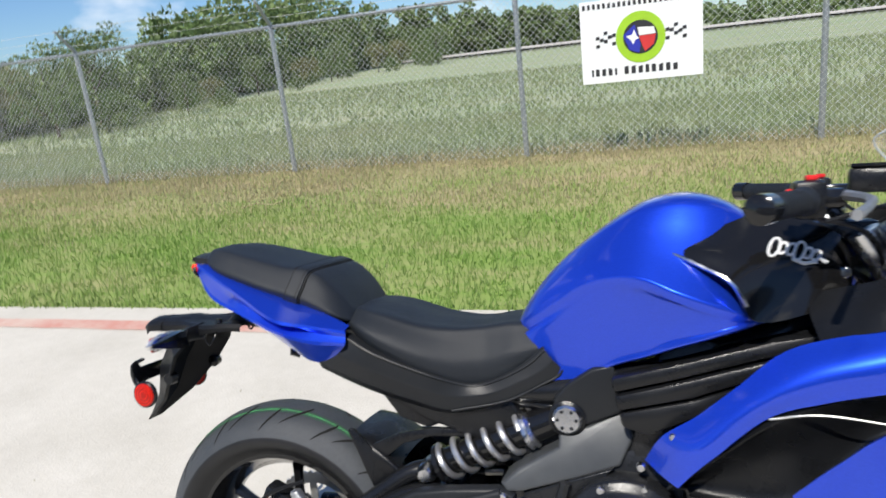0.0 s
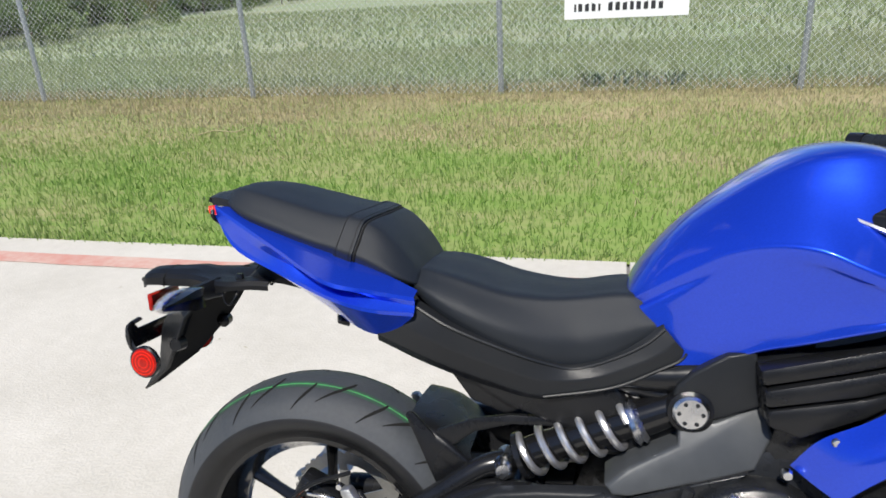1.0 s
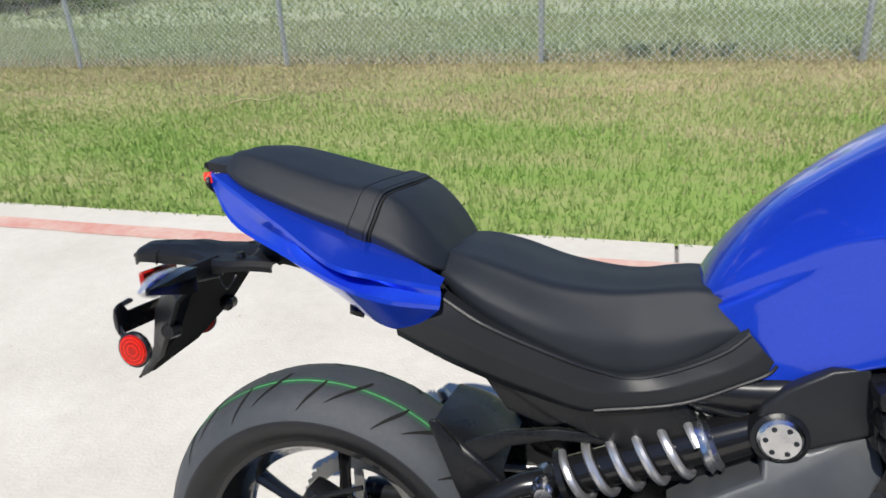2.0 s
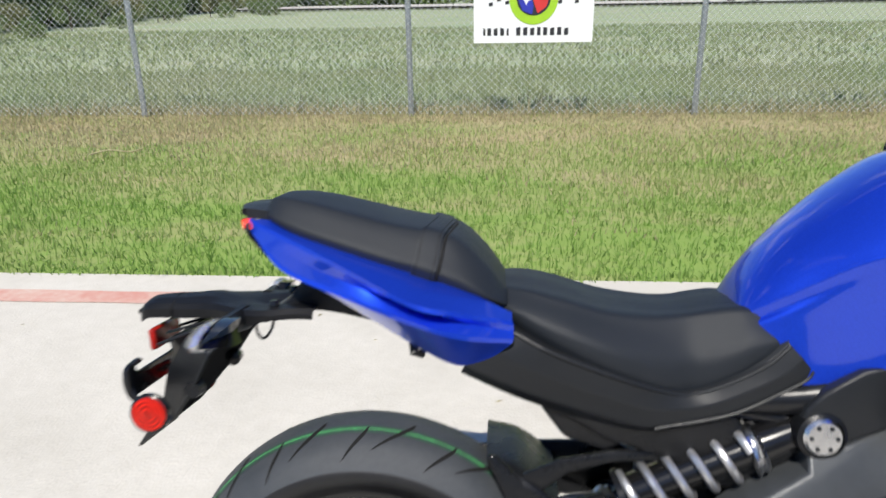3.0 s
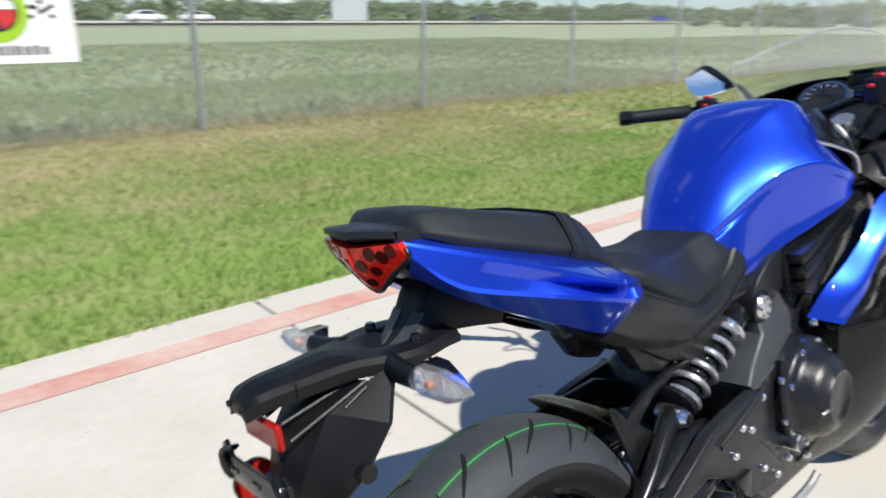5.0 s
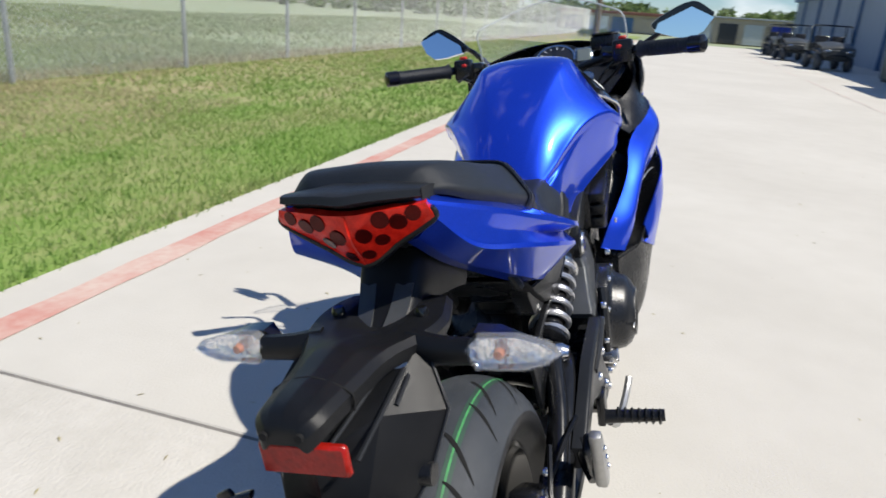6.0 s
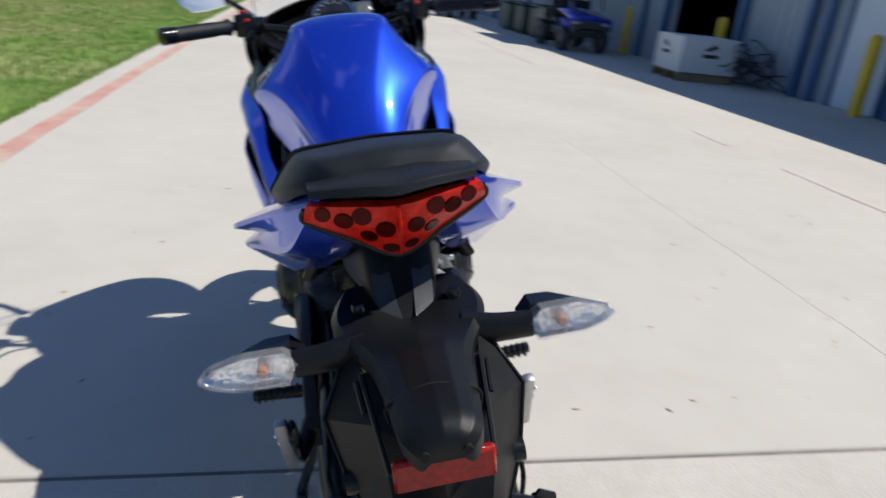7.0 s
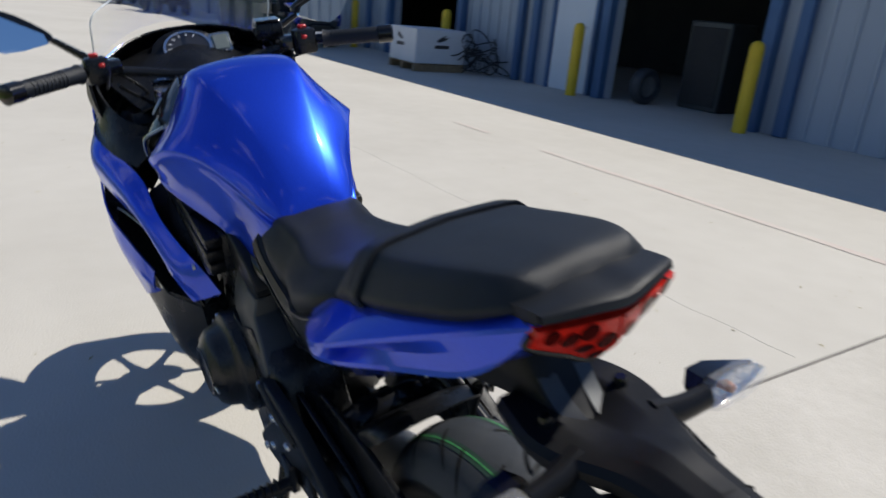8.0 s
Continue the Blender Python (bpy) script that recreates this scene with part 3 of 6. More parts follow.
for x in (-4.0, 0.5, 4.28, 8.95, 9.35, 15.0, 19.5, 24.0, 28.5, 33.0, 37.5, 42.0, 46.5):
    part("downpipe", box(0.14, 0.11, EAVE - 0.05, (x, 0.072, EAVE / 2 - 0.02), 0.012), TRIMBLUE, wall, "blue downpipe", smooth=False)
part("eave_trim", box(X_FAR - X_NEAR, 0.24, 0.20, ((X_FAR + X_NEAR) / 2, 0.10, EAVE + 0.04), 0.01), TRIMBLUE, wall, smooth=False)
roof = part("roof", box(X_FAR - X_NEAR + 0.3, 16.0, 0.12, ((X_FAR + X_NEAR) / 2, WALL_Y - 7.9, EAVE + 0.20), 0.01), WALL, smooth=False)
tagged(roof, "pale sheet-metal roof of the workshop building", "roof", kind="structure")
for nm, args in (("wall_back", (X_FAR - X_NEAR, 0.15, EAVE, ((X_FAR + X_NEAR) / 2, WALL_Y - 15.6, EAVE / 2))), ("wall_east", (0.15, 15.4, EAVE, (X_FAR - 0.08, WALL_Y - 7.9, EAVE / 2))), ("wall_west", (0.15, 15.4, EAVE, (X_NEAR + 0.08, WALL_Y - 7.9, EAVE / 2)))):
    tagged(part(nm, box(*args), WALL, smooth=False), "pale metal outer wall of the workshop building", "wall", kind="structure")
# inner wall painted dark so the doorways read as unlit
inner = part("partition", box(X_FAR - X_NEAR - 0.4, 0.1, EAVE - 0.1, ((X_FAR + X_NEAR) / 2, WALL_Y - 6.0, EAVE / 2)), INSIDESHADE, smooth=False)
tagged(inner, "inner wall of the workshop, painted dark for the unlit interior", "wall", kind="structure")
door = thing("door_1", "pale blue-white steel personnel door in the metal wall", "door", (7.95, WALL_Y + 0.0, 0), kind="structure")
part("door_leaf", box(0.86, 0.05, 2.05, (0.1, 0.035, 1.03), 0.006), DOORWHITE, door, smooth=False)
for x in (-0.38, 0.58):
    part("door_frame", box(0.07, 0.09, 2.12, (x, 0.045, 1.06), 0.006), TRIMBLUE, door, smooth=False)
part("door_handle", tube([(-0.22, 0.07, 1.0), (-0.22, 0.12, 1.0), (-0.12, 0.12, 1.0)], 0.01, 8), STEEL, door, "steel lever handle")
canopy = thing("canopy", "blue sheet-metal canopy bracketed to the wall", "canopy", (16.6, WALL_Y, 2.12))
part("canopy_top", box(3.2, 1.35, 0.05, (0, 0.72, 0.20), 0.01, (6, 0, 0)), TRIMBLUE, canopy, smooth=False)
part("canopy_front", box(3.2, 0.05, 0.26, (0, 1.40, 0.13), 0.01), TRIMBLUE, canopy, smooth=False)
for x in (-1.4, 1.4):
    part("bracket", tube([(x, 0.05, -0.5), (x, 1.3, 0.06)], 0.03, 8), TRIMBLUE, canopy)

bollard = None
for x, y in ((4.62, -7.08), (7.59, -7.08), (11.1, -7.0), (15.12, -7.08)):
    if bollard is None:
        bollard = thing("bollard", "yellow painted steel bollard beside the workshop doorway", "bollard", (x, y, 0), group="bollards along the wall")
        part("bollard_pipe", lathe([(0.0, 0), (0.083, 0), (0.083, 0.98), (0.072, 1.03), (0.045, 1.06), (0.0, 1.068)], (0, 0, 0), "z", 20), YELLOW, bollard)
    else:
        copy_thing(bollard, pose(x, y, 0))

crate = thing("carton", "white printed shipping carton standing on a wooden pallet", "carton", (10.25, -5.85, 0), -4)
part("carton_box", box(1.05, 1.0, 0.58, (0.52, -0.5, 0.43), 0.01), CARTON, crate, smooth=False)
for k in range(2):
    bird = [(0.30, 0.53), (0.42, 0.60), (0.50, 0.64), (0.47, 0.58), (0.56, 0.60), (0.50, 0.55), (0.42, 0.52), (0.36, 0.50)]
    if k:
        part("print", plate([(0.2 + a, b) for a, b in bird], 0.001, 0.004, 0), PRINT, crate, smooth=False)
        part("bar", plate([(0.45, 0.40), (0.75, 0.40), (0.75, 0.46), (0.45, 0.46)], 0.001, 0.004, 0), PRINT, crate, smooth=False)
    else:
        part("print", plate([(-0.1 - a, b) for a, b in bird], -0.006, -0.003, 0, "yz"), PRINT, crate, smooth=False)
        part("bar", plate([(-0.38, 0.40), (-0.66, 0.40), (-0.66, 0.46), (-0.38, 0.46)], -0.006, -0.003, 0, "yz"), PRINT, crate, smooth=False)
pallet = thing("pallet", "weathered wooden pallet under the carton", "pallet", (10.25, -5.85, 0), -4)
for i in range(5):
    part("plank", box(1.08, 0.11, 0.018, (0.52, -0.06 - 0.22 * i, 0.128), 0.003), WOOD, pallet, smooth=False)
for x in (0.05, 0.52, 1.0):
    part("runner", box(0.08, 1.0, 0.115, (x, -0.5, 0.0585), 0.003), WOOD, pallet, smooth=False)


def scrap_heap(seed):
    rnd = random.Random(seed)
    bm = bmesh.new()
    for _ in range(26):
        c = Vector((rnd.uniform(0, 0.9), rnd.uniform(-0.5, 0.3), rnd.uniform(0.1, 0.6)))
        if rnd.random() < 0.5:
            r, tilt = rnd.uniform(0.12, 0.28), rnd.uniform(-1.2, 1.2)
            ring = [(c.x + r * math.cos(w), c.y + r * math.sin(w) * math.sin(tilt), max(0.03, c.z + r * math.sin(w) * math.cos(tilt))) for w in np.linspace(0, 6.1, 16)]
            tube(ring, 0.012, 6, bm=bm)
        else:
            d = Vector((rnd.uniform(-1, 1), rnd.uniform(-0.4, 0.4), rnd.uniform(-0.3, 0.8))).normalized() * rnd.uniform(0.2, 0.45)
            a, b = c - d, c + d
            a.z, b.z = max(a.z, 0.03), max(b.z, 0.03)
            tube([a, b], 0.014, 6, bm=bm)
    return bm


heap = part("scrap_heap", scrap_heap(8), ENGINE)
heap.location = (9.6, -7.0, 0)
tagged(heap, "tangled heap of dark metal frames and rims against the wall", "scrap metal", kind="stuff")


def lathed_tyre(r, w, rim):
    return [(rim, -w * 0.36), (rim + 0.02, -w * 0.48), ((r + rim) / 2, -w * 0.52), (r - 0.03, -w * 0.47), (r, -w * 0.30), (r + 0.004, 0), (r, w * 0.30), (r - 0.03, w * 0.47), ((r + rim) / 2, w * 0.52), (rim + 0.02, w * 0.48), (rim, w * 0.36)]


def utility_vehicle(at, turn, body, label):
    v = thing("utility_vehicle", label, "utility vehicle", at, turn, group="utility vehicles by the wall")
    for x, y in ((0.0, -0.46), (0.0, 0.46), (1.45, -0.46), (1.45, 0.46)):
        wh = part("wheel", lathe(lathed_tyre(0.26, 0.20, 0.14), (x, y, 0.262), "y", 24), RUBBER, v)
        part("rim", lathe([(0.0, -0.06), (0.10, -0.07), (0.145, -0.04), (0.145, 0.04), (0.10, 0.07), (0.0, 0.06)], (x, y, 0.262), "y", 18), UTVGREY, wh)
    part("chassis", box(1.95, 0.74, 0.16, (0.74, 0, 0.40), 0.03), UTVGREY, v)
    hood = [[(-0.38, y, 0.62 - 0.10 * abs(y)), (-0.34, y, 0.78 - 0.12 * abs(y)), (0.0, y, 0.86 - 0.12 * abs(y)), (0.42, y, 0.92 - 0.10 * abs(y))] for y in (-0.5, -0.3, 0, 0.3, 0.5)]
    part("hood", skin(hood, 12, 12, thick=0.03), body, v)
    part("front_panel", box(0.10, 0.86, 0.24, (-0.36, 0, 0.55), 0.03), UTVGREY, v)
    for y in (-0.33, 0.33):
        part("headlamp", box(0.03, 0.18, 0.07, (-0.415, y, 0.62), 0.012), BOWL, v, "clear headlamp")
        part("fender", tube([(-0.30, y * 1.42, 0.52), (-0.05, y * 1.5, 0.64), (0.28, y * 1.42, 0.50)], 0.06, 8, 10), body, v)
    part("bumper", tube([(-0.44, -0.34, 0.42), (-0.47, -0.2, 0.50), (-0.47, 0.2, 0.50), (-0.44, 0.34, 0.42)], 0.018, 8), FRAME, v)
    for y in (-0.26, 0.26):
        part("seat", box(0.40, 0.44, 0.12, (0.72, y, 0.62), 0.03), VINYL, v)
        part("seat_back", box(0.10, 0.42, 0.44, (0.95, y, 0.86), 0.03, (0, 12, 0)), VINYL, v)
    for y in (-0.52, 0.52):
        part("roll_bar", tube([(0.30, y, 0.88), (0.48, y * 0.95, 1.34), (0.62, y * 0.9, 1.41), (1.12, y * 0.9, 1.41), (1.2, y, 1.30), (1.22, y, 0.62)], 0.024, 8, 26), FRAME, v)
    for x in (0.60, 1.14):
        part("cross_bar", tube([(x, -0.47, 1.41), (x, 0.47, 1.41)], 0.022, 8), FRAME, v)
    part("steering_wheel", lathe([(0.14, -0.012), (0.155, 0), (0.14, 0.012), (0.125, 0)], (0.48, 0.26, 0.93), "x", 20, closed=True), PLASTIC, v)
    part("cargo_bed", box(0.72, 1.02, 0.26, (1.58, 0, 0.70), 0.02), UTVGREY, v)
    return v


utility_vehicle((14.7, -5.85, 0), 0, UTVBLUE, "blue two-seat utility vehicle with a black roll cage")
utility_vehicle((25.6, -5.35, 0), 4, UTVGREY, "dark grey two-seat utility vehicle with a roll cage")
utility_vehicle((31.6, -5.1, 0), 4, UTVGREY, "dark grey two-seat utility vehicle parked in a row")
utility_vehicle((36.4, -5.15, 0), 2, UTVGREY, "dark grey two-seat utility vehicle at the end of the row")
for i, x in enumerate((18.2, 19.7, 21.2)):
    b = thing("waste_bin", "dark green plastic waste bin against the wall", "bin", (x, -6.2, 0), group="bins along the wall")
    part("bin_body", box(0.95, 0.80, 0.72, (0, 0, 0.42), 0.04), BIN, b)
    part("bin_lid", box(1.0, 0.85, 0.07, (0, 0, 0.82), 0.03), BIN, b)
    part("bin_foot", box(0.9, 0.7, 0.06, (0, 0, 0.03)), PLASTIC, b)
spare = thing("loose_wheel", "black tyre on a steel rim standing in the doorway", "wheel", (6.75, -7.75, 0.26), 90)
part("tyre", lathe(lathed_tyre(0.26, 0.2, 0.15), (0, 0, 0), "y", 28), RUBBER, spare)
part("rim", lathe([(0.0, -0.03), (0.09, -0.04), (0.15, -0.06), (0.15, 0.06), (0.0, 0.02)], (0, 0, 0), "y", 24), CAST, spare)
rack = thing("tool_cabinet", "dark steel cabinet inside the workshop doorway", "cabinet", (6.2, -8.6, 0))
part("cabinet_body", box(0.7, 0.6, 1.25, (0, 0, 0.625), 0.02), UTVGREY, rack)
part("cabinet_door", box(0.6, 0.02, 1.1, (0, 0.31, 0.62), 0.006), INSIDESHADE, rack)

# ---------------------------------------------------------------- far side of the field
road = part("road", sheet(-260, 420, 84, 112, 0.25, 20, 2), ROADPALE)
tagged(road, "pale concrete highway far across the field", "road", kind="structure")
bank = part("road_bank", sheet(-260, 420, 80, 84, 0.0, 20, 1), FIELD)
tagged(bank, "grassy bank of the far highway", "bank", kind="structure")


def far_car(at, body, label, turn=0):
    c = thing("car", label, "car", at, turn, group="cars on the far road")
    prof = [(-2.2, 0.35), (-2.15, 0.85), (-1.3, 0.95), (-0.7, 1.42), (0.8, 1.42), (1.5, 0.95), (2.2, 0.82), (2.25, 0.35)]
    part("car_body", plate(prof, -0.85, 0.85, 0.06), body, c)
    for y in (-0.862, 0.862):
        part("side_window", plate([(-1.1, 0.98), (-0.62, 1.34), (0.72, 1.34), (1.2, 0.98)], y - 0.01, y + 0.01, 0), GLASSDARK, c, smooth=False)
    for x in (-1.35, 1.4):
        for y in (-0.75, 0.75):
            part("wheel", lathe(lathed_tyre(0.33, 0.22, 0.2), (x, y, 0.33), "y", 16), RUBBER, c)
    return c


far_car((29, 88, 0.25), CARWHITE, "white car on the far highway")
far_car((88, 92, 0.25), CARDARK, "dark car on the far highway")
far_car((140, 90, 0.25), UTVBLUE, "blue car on the far highway")
far_car((40, 100, 0.25), CARWHITE, "white car on the far highway")


def leaf_cloud(rnd, centres, radius, per, size, squash=0.8):
    """Small leaf quads scattered through clumps."""
    k = len(centres) * per
    c = np.repeat(np.asarray(centres), per, 0)
    d = rnd.normal(size=(k, 3))
    d /= np.linalg.norm(d, axis=1)[:, None]
    p = c + d * (radius * rnd.uniform(0.25, 1.0, k) ** 0.5)[:, None] * (1, 1, squash)
    u, v = rnd.normal(size=(k, 3)), rnd.normal(size=(k, 3))
    u /= np.linalg.norm(u, axis=1)[:, None]
    v -= (v * u).sum(1)[:, None] * u
    v /= np.linalg.norm(v, axis=1)[:, None]
    s = (size * rnd.uniform(0.5, 1.3, k))[:, None]
    q = np.stack([p - u * s, p + v * s * 0.5, p + u * s, p - v * s * 0.5], 1).reshape(-1, 3)
    return q, [(4 * i, 4 * i + 1, 4 * i + 2, 4 * i + 3) for i in range(k)]


def tree(name, seed, height, spread, material, label, clumps=34, per=130, leaf=0.11, bare=0.25):
    rnd = np.random.default_rng(seed)
    t = thing(name, label, "tree")
    bm = tube([(0, 0, -0.1), (0.05, 0.03, height * 0.3), (-0.04, 0.08, height * 0.6), (0.02, 0.02, height * 0.92)], [height * 0.022, height * 0.017, height * 0.01, 0.01], 8, 10)
    centres = []
    for i in range(clumps):
        a, h = rnd.uniform(0, 6.283), height * rnd.uniform(bare, 0.97)
        r = spread * rnd.uniform(0.15, 1.0) * (1.15 - (h / height - 0.5) ** 2 * 2.2)
        e = np.array((math.cos(a) * r, math.sin(a) * r, h))
        centres.append(e)
        if i % 3 == 0:
            tube([(0, 0, h * 0.55), tuple(e * (0.5, 0.5, 0.82)), tuple(e)], [height * 0.008, height * 0.005, 0.006], 5, 6, bm=bm)
    part("trunk", bm, BARK, t)
    v, f = leaf_cloud(rnd, centres, spread * 0.36, per, leaf)
    me = bpy.data.meshes.new("crown")
    me.from_pydata(v.tolist(), [], f)
    part("crown", me, material, t, smooth=False)
    return t


kinds = [tree("tree", 21, 5.2, 1.9, LEAF, "small dark-green broadleaf tree at the edge of the field"), tree("tree", 22, 4.4, 2.1, LEAFOLIVE, "olive-green scrubby tree with thin foliage"),
         tree("bush", 23, 2.4, 1.7, LEAF, "dense dark-green bush in the field", 26, 130, 0.10, 0.05), tree("tree", 24, 6.4, 2.4, LEAF, "tall dark-green broadleaf tree behind the field")]
spots = random.Random(17)
for i in range(30):
    u = i / 29
    x, y = -17 - 14 * u + spots.uniform(-3, 3) + 6 * (u > 0.7), 14 + 62 * u + spots.uniform(-3, 3)
    k = kinds[(0, 2, 1, 3, 2)[i % 5]]
    s = spots.uniform(0.36, 0.52) + 0.75 * u
    m = pose(x, y, -0.05, 0, 0, spots.uniform(0, 360)) @ Matrix.Scale(s, 4)
    if i < 5 and (0, 2, 1, 3, 2)[i % 5] not in [(0, 2, 1, 3, 2)[j % 5] for j in range(i)]:
        k.matrix_basis = m
    else:
        copy_thing(k, m)
for i in range(12):
    copy_thing(kinds[(0, 3, 2)[i % 3]], pose(-26 - 5 * (i % 4) - spots.uniform(0, 4), 12 + 6 * (i // 2) + spots.uniform(-2, 2), -0.05, 0, 0, spots.uniform(0, 360)) @ Matrix.Scale(spots.uniform(0.45, 0.6), 4))
for i in range(9):
    copy_thing(kinds[(0, 3, 1)[i % 3]], pose(-34 - spots.uniform(0, 6), -14 + 4.2 * i, -0.05, 0, 0, spots.uniform(0, 360)))


def far_woods(name, x0, x1, y0, y1, count, height, seed, label):
    rnd = np.random.default_rng(seed)
    cs = np.stack([rnd.uniform(x0, x1, count), rnd.uniform(y0, y1, count), rnd.uniform(0.2, 1.0, count) * height], 1)
    cs[:, 2] *= 0.75 + 0.35 * np.array([noise.noise((x * 0.03, y * 0.03, 3)) for x, y, _ in cs])
    v, f = leaf_cloud(rnd, cs, height * 0.33, 42, 0.55)
    me = bpy.data.meshes.new(name)
    me.from_pydata(v.tolist(), [], f)
    return tagged(part(name, me, LEAF, smooth=False), label, "woods", kind="stuff")


def thicket(name, line, count, seed, label):
    """Dense undergrowth and crowns along a line of (x, y, height)."""
    rnd = np.random.default_rng(seed)
    line = np.array(line, float)
    cuts = np.linspace(0, len(line) - 1, count)
    c = np.stack([np.interp(cuts, range(len(line)), line[:, k]) for k in range(3)], 1)
    tall = c[:, 2] * (0.72 + 0.55 * np.array([noise.noise((x * 0.22, y * 0.16, 6.0)) for x, y, _ in c]))
    far = np.hypot(c[:, 0], c[:, 1])
    c[:, 0] += rnd.uniform(-3.5, 0.5, count) * (0.6 + far / 90)
    c[:, 1] += rnd.uniform(-2.0, 2.0, count)
    c[:, 2] = tall * rnd.uniform(0.02, 1.0, count) ** 0.75
    vs, fs, n = [], [], 0
    for p, h, d in zip(c, tall, far):
        v, f = leaf_cloud(rnd, [p], 0.35 + 0.12 * h, 60, 0.06 + 0.0034 * d)
        vs.append(v)
        fs += [tuple(i + n for i in q) for q in f]
        n += len(v)
    me = bpy.data.meshes.new(name)
    me.from_pydata(np.concatenate(vs).tolist(), [], fs)
    return tagged(part(name, me, LEAF, smooth=False), label, "undergrowth", kind="stuff")


thicket("undergrowth", [(-21, 8, 2.0), (-20.5, 15, 2.1), (-21, 21, 2.5), (-22.5, 29, 3.9), (-26, 43, 6.0), (-31, 66, 7.6), (-36, 92, 8.6), (-28, 114, 8.2), (-17, 117, 7.0), (-8, 119, 5.6)], 1500, 33, "dense dark-green undergrowth and trees at the edge of the field")
far_woods("far_woods", -60, 330, 118, 135, 1100, 4.6, 31, "dark-green line of woods beyond the highway")
far_woods("far_trees", 100, 116, -40, 60, 300, 3.6, 32, "green trees beyond the end of the yard")

sheds = thing("storage_shed", "low tan storage building with a brown-red roof", "building", (74, 3.5, 0))
part("shed_wall", box(5, 15, 1.7, (2.5, 0, 0.85)), TANWALL, sheds, smooth=False)
part("shed_roof", box(5.6, 15.6, 0.28, (2.4, 0, 1.82), 0.03), ROOFRED, sheds, smooth=False)
for i in range(6):
    part("roller_door", box(0.06, 2.1, 1.4, (-0.02, -6.2 + 2.45 * i, 0.71), 0.01), (SIGNGREY, CARDARK, TANWALL, TRIMBLUE, SIGNWHITE, CARDARK)[i], sheds, smooth=False)
tan = thing("storage_unit", "row of tan storage units with grey roller doors", "building", (56, -5.8, 0))
part("unit_wall", box(4, 5.5, 1.75, (2, 0, 0.875), 0.02), TANWALL, tan, smooth=False)
part("unit_roof", box(4.3, 5.8, 0.12, (2, 0, 1.81), 0.02), GALV, tan, smooth=False)
for i in range(3):
    part("roller_door", box(0.06, 1.3, 1.4, (-0.02, -1.75 + 1.75 * i, 0.71), 0.01), (UTVBLUE, SIGNGREY, CARDARK)[i], tan, smooth=False)
pole = thing("utility_pole", "tall dark wooden utility pole beside the fence", "pole", (45, 4.3, 0))
part("shaft", tube([(0, 0, -0.1), (0, 0, 5), (0.05, 0.02, 10)], [0.20, 0.18, 0.15], 12), BARK, pole)
part("crossarm", box(0.12, 2.2, 0.14, (0.05, 0, 9.4), 0.01), BARK, pole)
for i in range(3):
    copy_thing(kinds[2], pose(46.5 + 1.2 * i, 5.2 - 0.5 * i, -0.05, 0, 0, 70 * i) @ Matrix.Scale(0.45, 4))
for x, y, h, label in ((150, 29, 12, "red and white billboard on two tall posts"), (190, 14, 9.5, "dark billboard on a tall post")):
    bb = thing("billboard", label, "billboard", (x, y, 0))
    part("panel", box(0.4, 5.5, 2.6, (0, 0, h - 1.3), 0.05), REDPRINT if x == 150 else CARDARK, bb, smooth=False)
    part("panel_band", box(0.1, 4.4, 0.9, (-0.24, 0, h - 1.3)), WHITE, bb, smooth=False)
    for y2 in (-1.2, 1.2):
        part("post", tube([(0, y2, 0), (0, y2, h - 2.5)], 0.18, 8), CARDARK, bb)

# ---------------------------------------------------------------- motorcycle
# Own axes: x ahead from the rear axle, y to its left, z up; it leans to its left on the side stand.
bike = thing("motorcycle", "blue sports motorcycle with black seat leaning on its side stand", "motorcycle")
bike.matrix_basis = pose(0.205, -0.058, 0, -11.3, 0, 0)
BODY = Matrix.Translation((0.008, 0, 0.011))
R_AXLE, F_AXLE = (-0.037, -0.012, 0.311), (1.40, 0.0, 0.300)


def bp(name, bm, material, parent=bike, label="", smooth=True, sharp=40.0):
    """A part of the motorcycle's sprung body."""
    bm.transform(BODY)
    return part(name, bm, material, parent, label, smooth, sharp)


def tyre_profile(r, w, rim):
    """Rounded motorcycle tyre section as (radius, along)."""
    h = w / 2
    arc = [(r - 0.052 * (1 - math.cos(a)) / (1 - math.cos(1.25)), h * math.sin(a) / math.sin(1.25)) for a in np.linspace(-1.25, 1.25, 17)]
    side = [(rim + (r - 0.052 - rim) * u, h * (0.78 + 0.24 * math.sin(u * math.pi * 0.62))) for u in (0.0, 0.25, 0.5, 0.75, 0.92)]
    inner = [(rim - 0.008, h * 0.72), (rim - 0.008, -h * 0.72)]
    return [(a, -b) for a, b in side] + arc + side[::-1] + inner


